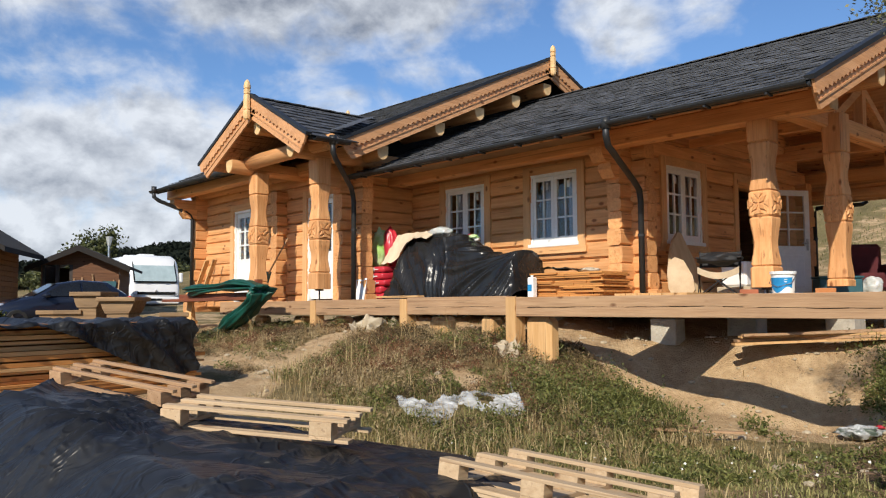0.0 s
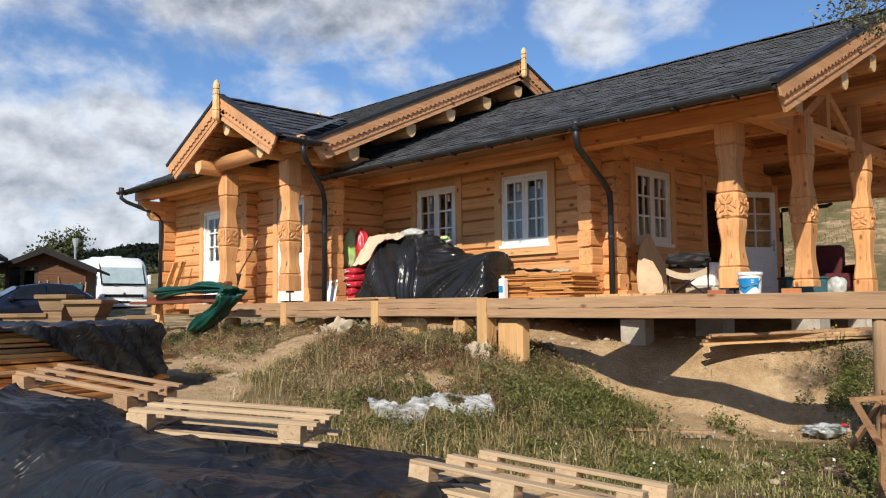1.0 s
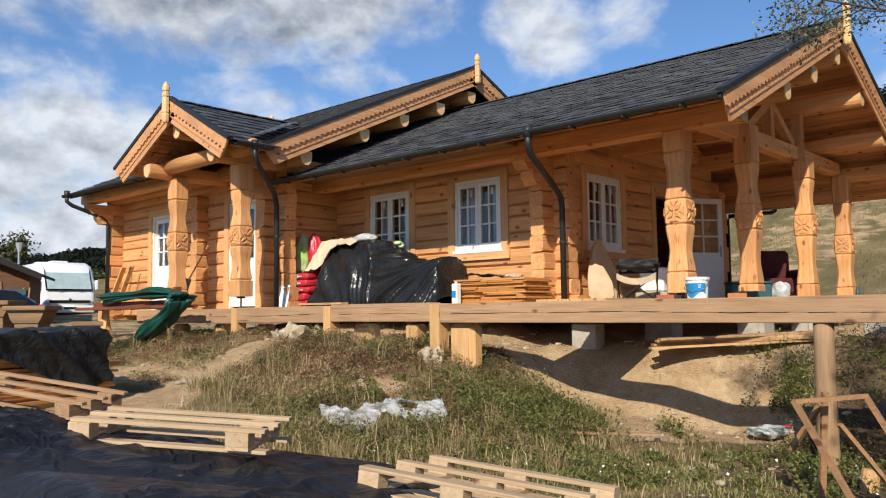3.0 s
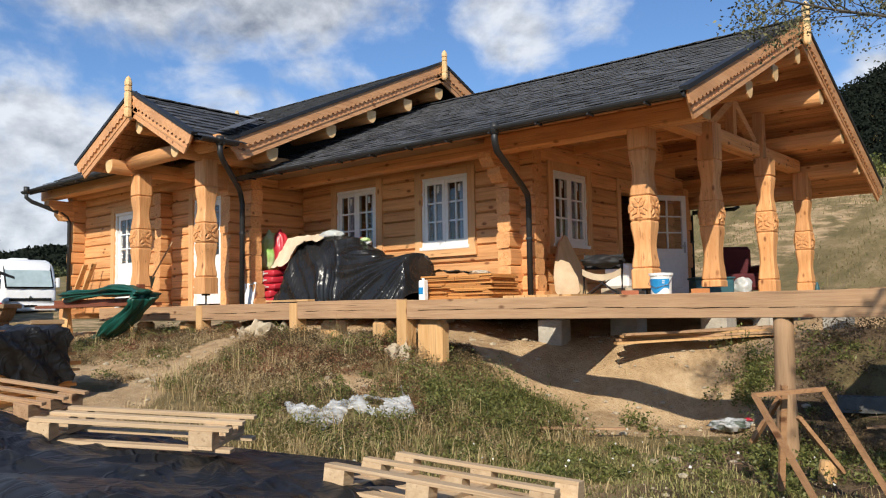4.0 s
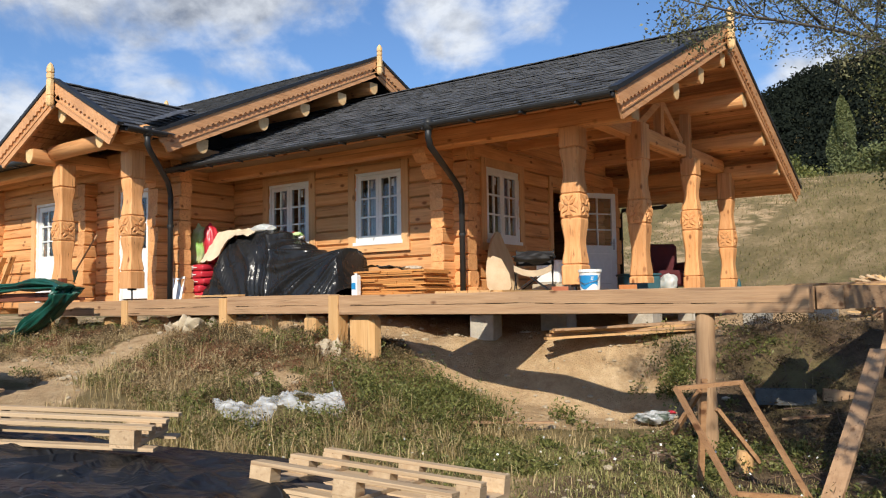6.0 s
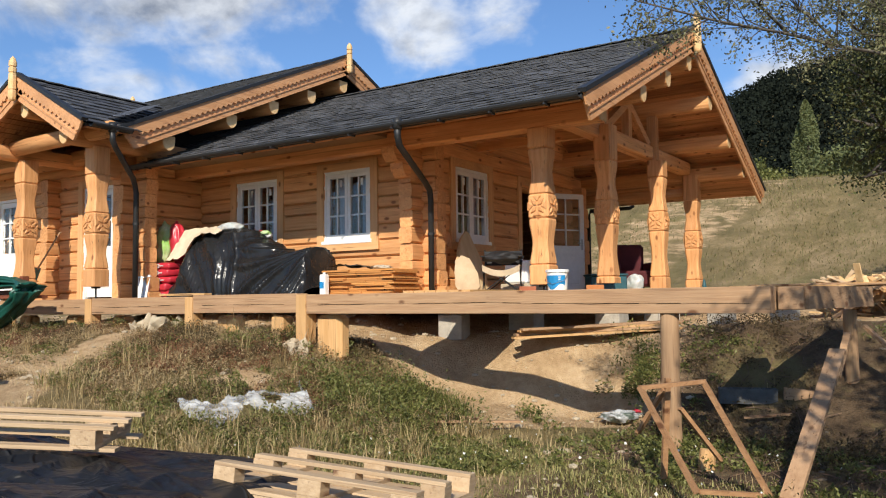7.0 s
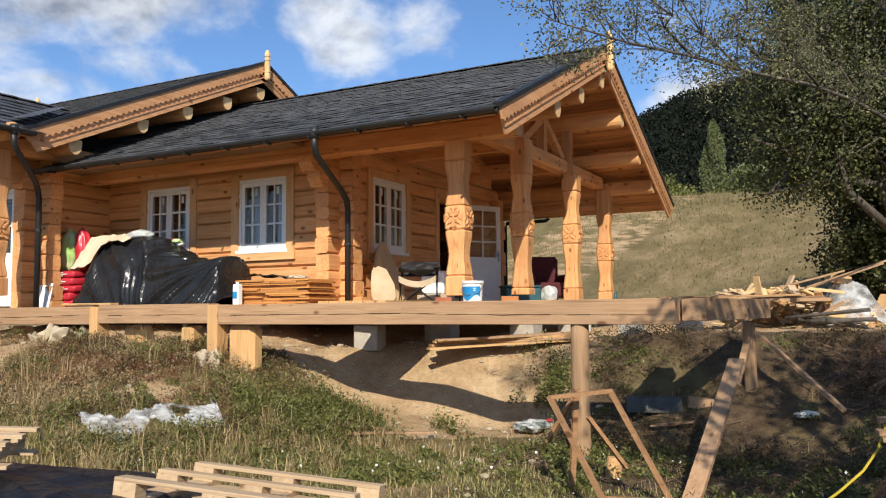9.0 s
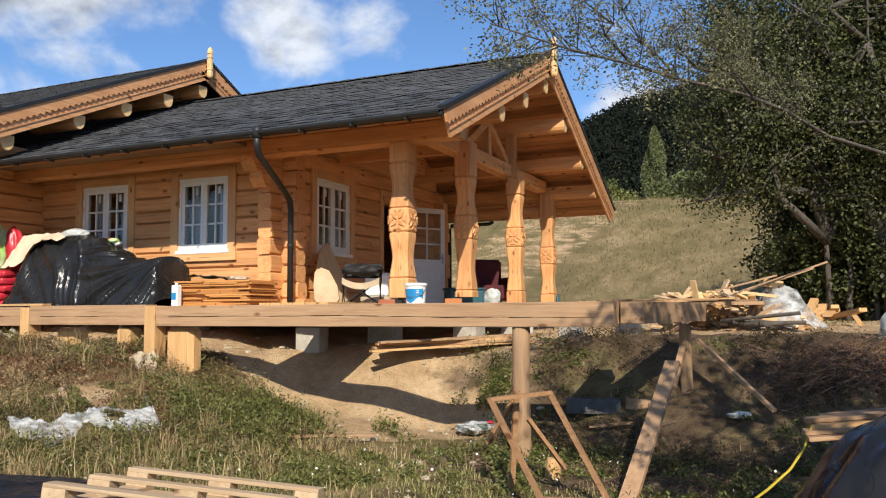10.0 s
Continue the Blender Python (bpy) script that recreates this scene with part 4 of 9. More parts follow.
porch_post(4.34, -0.5, 0.10, 2.19, (0.98, 1.30), 0.26, pin=True)
porch_post(4.40, 1.61, 0.14, 2.60, (1.05, 1.42), 0.10)
porch_post(4.40, 4.03, 0.0, 2.38, (1.10, 1.45), 0.28)
porch_post(4.34, 6.34, 0.0, 2.40, (0.90, 1.25), 0.26)
porch_post(-4.75, -2.5, 0.06, 2.44, (1.08, 1.42), 0.30)
porch_post(-2.64, -2.5, 0.19, 2.44, (1.04, 1.37), 0.28, pin=True)


def truss():
    t = thing("porch_truss", "timber tie beam with a small king post and braces", "truss")
    bm = bmesh.new()
    out = [(-0.10, -0.14), (0.10, -0.14), (0.125, -0.11), (0.125, 0.11), (0.10, 0.14), (-0.10, 0.14), (-0.125, 0.11), (-0.125, -0.11)]
    prism(bm, [(4.24 + u, 2.53 + v * 0.85) for u, v in out], 0.30, 6.20, 1)
    part("tie_beam", bm, log_y, t)
    part("king_post", boxed(4.20, 4.34, 2.83, 2.97, 2.64, 3.64), log_z, t)
    for s in (-1, 1):
        part("brace", stick(bmesh.new(), (4.27, RY + s * 0.06, 3.22), (4.27, RY + s * 1.0, 2.66), 0.12, 0.13), log_y, t)
    for y in (1.61, 4.03):
        part("strut", boxed(4.26, 4.42, y - 0.08, y + 0.08, 2.60 if y < 3 else 2.38, 3.1 if y < 3 else 3.2), log_z, t)
    # cross beam at wall and rafters under the porch
    part("collar", boxed(2.1, 4.3, -0.06, 0.06, 0, 0.14), log_x, t, m=Matrix.Translation((0, 1.61, 2.45)))
    part("collar", boxed(2.1, 4.3, -0.06, 0.06, 0, 0.14), log_x, t, m=Matrix.Translation((0, 4.03, 2.45)))


truss()


def porch_beam():
    """Two logs along the porch side wall's head."""
    t = thing("porch_beam", "log beam linking wall and posts across the porch", "beam")
    bm = bmesh.new()
    out = [(math.cos(q) * 0.11, math.sin(q) * 0.12) for q in [2 * math.pi * i / 10 for i in range(10)]]
    prism(bm, [(6.34 + u, 2.05 + v) for u, v in out], 2.0, 4.3, 0)
    part("log", bm, log_x, t)


porch_beam()

# ---- windows and doors ----
def casement_panes(parent, u0, u1, z0, z1, cols, rows, wrap, depth=0.03, bar=0.028):
    """Glass panes and glazing bars of one light; wrap turns (u, depth, z) into the wall's axes."""
    def bx(a, b, c, d, e, f):
        bm = boxed(a, b, c, d, e, f)
        bmesh.ops.transform(bm, matrix=wrap, verts=bm.verts[:])
        bmesh.ops.recalc_face_normals(bm, faces=bm.faces[:])
        return bm
    part("glass_pane", bx(u0, u1, 0.034, 0.040, z0, z1), glass, parent).visible_shadow = False
    for i in range(1, cols):
        u = u0 + (u1 - u0) * i / cols
        part("glazing_bar", bx(u - bar / 2, u + bar / 2, 0.012, 0.05, z0, z1), white_paint, parent)
    for i in range(1, rows):
        z = z0 + (z1 - z0) * i / rows
        part("glazing_bar", bx(u0, u1, 0.014, 0.05, z - bar / 2, z + bar / 2), white_paint, parent)


def window(name, a, b, z0, z1, wrap, trim=0.15, label="white painted double casement window with glazing bars"):
    """A two-light window in the plane of wrap (u along the wall, v into it)."""
    t = thing(name, label, "window", kind="structure")
    def bx(nm, mt, u0, u1, v0, v1, c0, c1, par=t, lab="", bev=0.0):
        bm = boxed(u0, u1, v0, v1, c0, c1, bev)
        bmesh.ops.transform(bm, matrix=wrap, verts=bm.verts[:])
        bmesh.ops.recalc_face_normals(bm, faces=bm.faces[:])
        return part(nm, bm, mt, par, lab)
    # timber surround
    tw = casing_z
    bx("trim_board", tw, a - trim, a, -0.035, 0.06, z0 - 0.13, z1 + 0.14, bev=0.004)
    bx("trim_board", tw, b, b + trim, -0.035, 0.06, z0 - 0.13, z1 + 0.14, bev=0.004)
    bx("trim_board", casing_x, a, b, -0.033, 0.06, z1, z1 + 0.14, bev=0.004)
    bx("trim_board", casing_x, a - trim - 0.02, b + trim + 0.02, -0.05, 0.06, z0 - 0.155, z0 - 0.035, bev=0.004)
    bx("window_sill", white_paint, a - 0.03, b + 0.03, -0.055, 0.10, z0 - 0.035, z0 + 0.022, bev=0.004)
    f = 0.05
    fr = bx("window_frame", white_paint, a, a + f, -0.006, 0.11, z0 + 0.022, z1)
    bx("window_frame", white_paint, b - f, b, -0.006, 0.11, z0 + 0.022, z1)
    bx("window_frame", white_paint, a + f, b - f, -0.006, 0.11, z1 - f, z1)
    mid = (a + b) / 2
    for k, (p, q) in enumerate(((a + f + 0.004, mid - 0.002), (mid + 0.002, b - f - 0.004))):
        s = 0.062
        c = bx("casement", white_paint, p, p + s, 0.004, 0.065, z0 + 0.026, z1 - f - 0.004)
        bx("stile", white_paint, q - s, q, 0.004, 0.065, z0 + 0.026, z1 - f - 0.004, c)
        bx("rail", white_paint, p + s, q - s, 0.004, 0.065, z0 + 0.026, z0 + 0.13, c)
        bx("rail", white_paint, p + s, q - s, 0.004, 0.065, z1 - f - 0.07, z1 - f - 0.004, c)
        casement_panes(c, p + s, q - s, z0 + 0.13, z1 - f - 0.07, 2, 3, wrap)
        u0 = p + s + (q - p - 2 * s) * 0.60
        bx("sticker", sticker_mat, u0, u0 + 0.055, 0.030, 0.0335, z1 - 0.27, z1 - 0.15, c, "white paper maker's sticker")
    for u0, u1 in ((a + 0.08, a + 0.30), (b - 0.34, b - 0.10)):
        cur = bmesh.new()
        n = 14
        rows_ = []
        for i in range(n + 1):
            u = u0 + (u1 - u0) * i / n
            v = 0.20 + 0.018 * math.sin(i * 2.1)
            rows_.append((cur.verts.new(wrap @ Vector((u, v, z0 - 0.1))), cur.verts.new(wrap @ Vector((u, v, z1)))))
        for r0, r1 in zip(rows_, rows_[1:]):
            cur.faces.new((r0[0], r1[0], r1[1], r0[1]))
        part("curtain", cur, curtain_mat, t, "pale hanging curtain", smooth=True)
    return t


sticker_mat = mat("sticker_paper", (0.75, 0.75, 0.74), 0.7)
curtain_mat = mat("curtain_cloth", (0.55, 0.57, 0.62), 0.9, 0, (0.42, 0.44, 0.50), 20)
SOUTH = Matrix.Identity(4)
EAST = Matrix(((0, -1, 0, XS), (1, 0, 0, 0), (0, 0, 1, 0), (0, 0, 0, 1)))
ENTR = Matrix.Translation((0, YL, 0))
window("window_1", *W1, SOUTH)
window("window_2", *W2, SOUTH)
window("window_3", *W3, EAST)


def panel_door(name, label, a, b, z0, z1, wrap, rows=3, leaf_turn=None, handle=True, trim=0.14):
    """A white half-glazed door with its frame and timber surround."""
    t = thing(name, label, "door", kind="structure")
    def bx(nm, mt, u0, u1, v0, v1, c0, c1, par=t, w=wrap, bev=0.0):
        bm = boxed(u0, u1, v0, v1, c0, c1, bev)
        bmesh.ops.transform(bm, matrix=w, verts=bm.verts[:])
        bmesh.ops.recalc_face_normals(bm, faces=bm.faces[:])
        return part(nm, bm, mt, par)
    bx("trim_board", casing_z, a - trim, a, -0.035, 0.05, z0, z1 + 0.14, bev=0.004)
    bx("trim_board", casing_z, b, b + trim, -0.035, 0.05, z0, z1 + 0.14, bev=0.004)
    bx("trim_board", casing_x, a, b, -0.033, 0.05, z1, z1 + 0.14, bev=0.004)
    f = 0.055
    bx("door_frame", white_paint, a, a + f, 0.0, 0.12, z0, z1)
    bx("door_frame", white_paint, b - f, b, 0.0, 0.12, z0, z1)
    bx("door_frame", white_paint, a + f, b - f, 0.0, 0.12, z1 - f, z1)
    return t, bx


def leaf(t, p, q, z0, z1, w, rows=3, handle_at=None, cols=2):
    """One half-glazed door leaf under t, in the plane of w."""
    def bx(nm, mt, u0, u1, v0, v1, c0, c1, par, bev=0.0, lab=""):
        bm = boxed(u0, u1, v0, v1, c0, c1, bev)
        bmesh.ops.transform(bm, matrix=w, verts=bm.verts[:])
        bmesh.ops.recalc_face_normals(bm, faces=bm.faces[:])
        return part(nm, bm, mt, par, lab)
    s = 0.10
    zm = z0 + (z1 - z0) * 0.44
    d = bx("door_leaf", white_paint, p, q, 0.012, 0.055, z0, zm, t)
    bx("stile", white_paint, p, p + s, 0.010, 0.057, zm, z1, d)
    bx("stile", white_paint, q - s, q, 0.010, 0.057, zm, z1, d)
    bx("rail", white_paint, p + s, q - s, 0.010, 0.057, z1 - s, z1, d)
    bx("rail", white_paint, p + s, q - s, 0.008, 0.059, zm, zm + 0.06, d)
    bx("panel", white_paint, p + 0.13, q - 0.13, 0.004, 0.063, z0 + 0.16, zm - 0.10, d, 0.012)
    casement_panes(d, p + s, q - s, zm + 0.06, z1 - s, cols, rows, w)
    if handle_at is not None:
        h = bx("handle_plate", steel, handle_at - 0.02, handle_at + 0.02, -0.002, 0.069, zm - 0.02, zm + 0.20, d, 0.003, "steel handle plate")
        g = -0.13 if handle_at > (p + q) / 2 else 0.13
        bx("handle", steel, min(handle_at, handle_at + g), max(handle_at, handle_at + g), -0.045, -0.027, zm + 0.10, zm + 0.122, d, 0.004, "steel lever handle")


steel = mat("brushed_steel", (0.55, 0.55, 0.56), 0.3, 1.0)
t, _ = panel_door("door_1", "white half-glazed entrance door, closed", D1[0], D1[1], 0.0, D1[3], ENTR)
leaf(t, D1[0] + 0.06, D1[1] - 0.06, 0.04, D1[3] - 0.06, ENTR @ Matrix.Translation((0, 0.03, 0)))
t, _ = panel_door("door_2", "white panelled entrance door behind a carved post", D2[0], D2[1], 0.0, D2[3], ENTR)
leaf(t, D2[0] + 0.06, D2[1] - 0.06, 0.04, D2[3] - 0.06, ENTR @ Matrix.Translation((0, 0.03, 0)), 2)
t, _ = panel_door("door_3", "white double terrace door with one leaf standing open", DOOR_E[0], DOOR_E[1], 0.0, DOOR_E[3], EAST)
# the open leaf swings out from the middle of the opening
HINGE = Matrix.Translation((XS + 0.06, 4.25, 0)) @ Matrix.Rotation(radians(58), 4, "Z")
leaf(t, 0.0, 0.86, 0.04, DOOR_E[3] - 0.06, HINGE, 3, 0.80)


# ---- interior: floor, ceiling and dark inner walls ----
plaster = mat("inner_panelling", (0.30, 0.19, 0.10), 0.8, 0, (0.24, 0.15, 0.08), 3)
tagged(part("floor", boxed(XL + 0.2, XS - 0.2, 0.2, YB - 0.2, -0.06, 0.0), plaster), "timber floor inside the house", "floor", kind="structure")
tagged(part("floor_entrance", boxed(XL + 0.2, XF - 0.2, YL + 0.26, 0.2, -0.06, 0.0), plaster), "timber floor inside the entrance block", "floor", kind="structure")
tagged(part("ceiling", boxed(XL + 0.2, XS - 0.2, YL + 0.26, YB - 0.2, 2.36, 2.42), plaster), "boarded ceiling inside the house", "ceiling", kind="structure")
tagged(part("wall_inside", boxed(XF + 0.05, XS - 0.3, 2.6, 2.7, 0.0, 2.36), plaster), "inner partition wall", "wall", kind="structure")
tagged(part("porch_floor", boxed(XF + 0.02, 5.1, -1.32, 0.0, -0.07, -0.006), pale_x), "rough board floor along the house front", "floor", kind="structure")
tagged(part("porch_floor_east", boxed(XS + 0.02, 4.55, 0.0, 6.6, -0.07, -0.006), pale_x), "rough board floor under the porch roof", "floor", kind="structure")
tagged(part("porch_floor_entrance", boxed(-5.4, XF, -2.35, YL - 0.01, -0.07, -0.006), pale_x), "rough board floor before the entrance", "floor", kind="structure")

# ---- deck frame ----
def deck_frame():
    """Sawn edge beams on short posts, with cracks along the grain."""
    def beam(x0, x1, z1, h, label, y=-2.5):
        t = thing("deck_beam", label, "beam", group="deck edge beams")
        bm = boxed(x0, x1, y - 0.10, y + 0.10, z1 - h, z1, 0.006)
        part("timber", bm, weathered, t)
        rng = random.Random(int(x0 * 10))
        bm = bmesh.new()
        x = x0 + 0.2
        zc = z1 - h * 0.55
        pts = []
        while x < x1 - 0.1:
            zc += rng.uniform(-0.006, 0.006)
            pts.append((x, zc))
            x += rng.uniform(0.12, 0.3)
        for (xa, za), (xb, zb) in zip(pts, pts[1:]):
            w = rng.uniform(0.001, 0.006)
            bm.faces.new([bm.verts.new(p) for p in ((xa, y - 0.1015, za - w), (xb, y - 0.1015, zb - w), (xb, y - 0.1015, zb + w * 0.5), (xa, y - 0.1015, za + w * 0.5))])
        bmesh.ops.solidify(bm, geom=bm.faces[:], thickness=0.001)
        part("drying_crack", bm, felt_black, t, "dark drying crack along the grain")
        return t
    beam(-6.1, -2.76, -0.01, 0.245, "sawn timber beam edging the deck")
    beam(-2.60, -0.32, 0.0, 0.25, "sawn timber beam edging the deck")
    beam(-0.16, 1.86, 0.015, 0.25, "sawn timber beam edging the deck")
    beam(2.02, 7.62, -0.004, 0.245, "long sawn timber beam with a drying crack")
    t = thing("deck_side_beam", "short squared timber closing the deck side", "beam")
    part("timber", boxed(7.64, 7.86, -2.40, -1.75, -0.22, -0.01, 0.006), weathered_y, t)
    part("timber", boxed(7.42, 7.62, -2.38, -1.30, -0.225, -0.012, 0.006), weathered_y, t)
    # notched posts at the joints
    for x, w, zb in ((-2.68, 0.16, -0.62), (-0.24, 0.16, -0.66), (1.94, 0.17, -0.86)):
        t = thing("deck_post", "fresh-sawn square deck post between beam ends", "post", group="deck posts")
        part("post_body", boxed(x - w / 2, x + w / 2, -2.615, -2.42, zb, -0.004 if x < 1 else 0.0, 0.004), pale_z, t)
    for x, w, y, zt, zb in ((-3.4, 0.30, -2.35, -0.27, -0.66), (-2.2, 0.30, -2.3, -0.27, -0.66), (0.25, 0.42, -2.25, -0.27, -0.66), (1.42, 0.22, -2.42, -0.27, -0.75), (2.28, 0.42, -2.38, -0.26, -0.85), (-4.9, 0.30, -2.3, -0.27, -0.66), (-5.8, 0.22, -2.3, -0.27, -0.66)):
        t = thing("deck_stub", "stout sawn timber stub under the deck beam", "stub", group="deck stubs")
        part("timber", boxed(x - w / 2, x + w / 2, y - 0.12, y + 0.12, zb, zt, min(0.06, w * 0.16)), pale_z, t)
    # round log posts at the far corner
    for x, y, r, zb, lean in ((6.665, -2.5, 0.088, -1.65, 0.0), (8.0, -0.55, 0.066, -1.2, 0.0)):
        t = thing("log_post", "peeled round log post under the deck corner", "post", group="round deck posts")
        bm = bmesh.new()
        rng = random.Random(int(x * 7))
        pts = [(x + lean * k + rng.uniform(-0.006, 0.006), y + rng.uniform(-0.006, 0.006), zb + (-0.25 - zb) * k / 8) for k in range(9)]
        tube(bm, pts, r * 1.1, 14, True, 0.92)
        part("trunk", bm, weathered_z, t, smooth=True)
    t = thing("deck_corner_beam", "squared timber from the deck corner to the log post", "beam")
    part("timber", stick(bmesh.new(), (7.80, -2.35, -0.11), (8.12, -0.4, -0.11), 0.20, 0.21), weathered_y, t)
    # joists under the boards
    for k in range(12):
        x = -2.6 + k * 0.62
        t = thing("joist", "rough sawn joist under the porch floor", "joist", group="floor joists")
        part("timber", boxed(x - 0.04, x + 0.04, -1.16, -0.05, -0.22, -0.072), pale_y, t)
    blocks = ((3.05, -0.72, 0.36, 0.30, 0.30), (3.75, 0.10, 0.42, 0.3, 0.42), (4.4, 1.7, 0.4, 0.4, 0.4), (4.4, 3.9, 0.4, 0.4, 0.4), (6.2, 1.2, 0.3, 0.3, 0.3), (7.0, 1.3, 0.3, 0.3, 0.3), (5.4, 1.4, 0.3, 0.3, 0.3), (2.2, 3.0, 0.4, 0.4, 0.45), (0.8, -0.5, 0.35, 0.3, 0.35))
    for x, y, a, b, h in blocks:
        z = gz_at(x, y) - 0.06
        t = thing("concrete_footing", "pale cast concrete footing block on the ground", "footing", group="concrete footings")
        bm = bmesh.new()
        box(bm, x - a / 2, x + a / 2, y - b / 2, y + b / 2, z, z + h + 0.05, 0.012)
        bmesh.ops.rotate(bm, verts=bm.verts[:], cent=(x, y, z), matrix=Matrix.Rotation(0.3 * math.sin(x * 5), 3, "Z"))
        part("block", bm, concrete, t)
    # boards added between edge beam and porch floor to cast the dirt's dark wedge
    for k in range(6):
        t = thing("shade_board", "rough board added to cast the dark wedge on the dirt", "board", group="walkway boards")
        part("plank", boxed(3.46 + 0.158 * k, 3.608 + 0.158 * k, -2.47, -1.24, -0.004, 0.022, 0.002), pale_y, t)
    t = thing("loose_board", "short board lying on the deck edge", "board")
    part("plank", boxed(-0.95, 0.05, -2.58, -2.44, 0.018, 0.046, 0.003), pale_x, t)


concrete = mat("concrete", (0.46, 0.42, 0.35), 0.95, 0, (0.34, 0.31, 0.26), 6, (1, 1, 1), 0.6, 30)
deck_frame()


# ---- pallets ----
def pallet(m, label, seed, L=1.2, W=0.8, decks=5, columns=3, wood=None):
    """A four-way pallet: three runners, nine blocks, and deck boards."""
    rng = random.Random(seed)
    t = thing("pallet", label, "pallet", m, "wooden pallets")
    j = lambda a: rng.uniform(-a, a)
    wx, wy = wood or (pallet_x, pallet_y)
    cols = (-L / 2 + 0.07, 0, L / 2 - 0.07) if columns == 3 else (-L / 2 + 0.07, L / 2 - 0.16)
    rw = 0.085 if W > 0.6 else 0.052
    bm_run = [(-W / 2 + 0.045, rw), (0, rw), (W / 2 - 0.045, rw)]
    for y, w in bm_run:
        bm = boxed(-L / 2, L / 2, y - w / 2 + j(0.006), y + w / 2 + j(0.006), 0.122, 0.144, 0.002)
        part("runner", bm, wx, t)
        for x in cols:
            part("block", boxed(x - 0.07, x + 0.07, y - 0.048, y + 0.048, 0.042, 0.122, 0.002), wy, t)
    for x in cols:
        part("stringer", boxed(x - 0.07, x + 0.07, -W / 2, W / 2, 0.020, 0.042, 0.001), wy, t)
    n = decks
    for k in range(n):
        y = -W / 2 + 0.07 + k * (W - 0.14) / (n - 1)
        part("deck_board", boxed(-L / 2 + j(0.006), L / 2 + j(0.006), y - (0.06 if n > 3 else 0.035), y + (0.06 if n > 3 else 0.035), 0.0, 0.020, 0.001), wx, t)
    return t


def pallet_axis(x, y, z, dx, dy, tilt=0.0, roll=0.0):
    return pose(x, y, z) @ Matrix.Rotation(math.atan2(dy, dx), 4, "Z") @ Matrix.Rotation(tilt, 4, "Y") @ Matrix.Rotation(roll, 4, "X")


# they lie upside down, their runners on top
TOP = pallet_axis(6.19, -6.69, -1.02, math.cos(0.176), math.sin(0.176), 0.06, -0.076)
for k in range(3):
    pallet(TOP @ Matrix.Translation((0.012 * k, 0.01 * k, -0.146 - 0.146 * k)), "pale wooden pallet in a low stack" if k else "pale wooden pallet lying upside down on a stack", 1 + k, 1.22, 0.80)
pallet(pallet_axis(4.62, -7.67, -0.72, math.cos(0.56), math.sin(0.56), 0.047, 0.055) @ Matrix.Translation((0, 0, -0.144)), "weathered pallet lying upside down on black plastic", 14, 1.22, 0.46, 2, 2)
pallet(pallet_axis(2.96, -7.88, -0.605, math.cos(0.30), math.sin(0.30), 0.085, 0.10) @ Matrix.Translation((0, 0, -0.144)), "grey weathered pallet lying on the plastic-covered pile", 15, 1.36, 0.44, 2, 2, (weathered, weathered_y))


# ---- sheets: cloth-like surfaces ----
def sheet(name, bm_fn, material, parent=None, label="", smooth_=True):
    bm = bmesh.new()
    bm_fn(bm)
    return part(name, bm, material, parent, label, smooth=smooth_)


def heightfield(xs, ys, fz):
    """A grid mesh over xs, ys with heights from fz(x, y)."""
    bm = bmesh.new()
    rows = [[bm.verts.new((x, y, fz(x, y))) for x in xs] for y in ys]
    for r0, r1 in zip(rows, rows[1:]):
        for i in range(len(xs) - 1):
            bm.faces.new((r0[i], r0[i + 1], r1[i + 1], r1[i]))
    return bm


def folds(x, y, f, seed=0):
    """Creases of a plastic sheet: ridged noise at two scales."""
    p = Vector((x * f + seed, y * f * 0.55 + seed * 2, seed))
    a = 1 - abs(noise.noise(p))
    q = Vector((x * f * 1.1 - y * f * 2.1 + seed, y * f * 1.2, seed + 5))
    b = 1 - abs(noise.noise(q))
    return 0.6 * a ** 3 + 0.4 * b ** 3


def ss(a, b, x):
    t = max(0.0, min(1.0, (x - a) / (b - a)))
    return t * t * (3 - 2 * t)


def creased_grid(xs, ys, base, lines):
    """A sheet over a grid: base(x, y) heights with long sharp creases (start, end, height, width) added."""
    gx, gy = np.meshgrid(np.array(xs), np.array(ys))
    gz = np.array([[base(x, y) for x in xs] for y in ys])
    for ax, ay, bx, by, ht, wd in lines:
        dx, dy = bx - ax, by - ay
        u = np.clip(((gx - ax) * dx + (gy - ay) * dy) / (dx * dx + dy * dy), 0, 1)
        r = np.hypot(gx - ax - u * dx, gy - ay - u * dy)
        gz = gz + ht * np.clip(1 - r / wd, 0, 1) ** 1.3 * np.sin(np.pi * np.clip(u * 0.9 + 0.08, 0, 1))
    bm = bmesh.new()
    rows = [[bm.verts.new((x, y, gz[j, i])) for i, x in enumerate(xs)] for j, y in enumerate(ys)]
    for r0, r1 in zip(rows, rows[1:]):
        for i in range(len(xs) - 1):
            bm.faces.new((r0[i], r0[i + 1], r1[i + 1], r1[i]))
    return bm


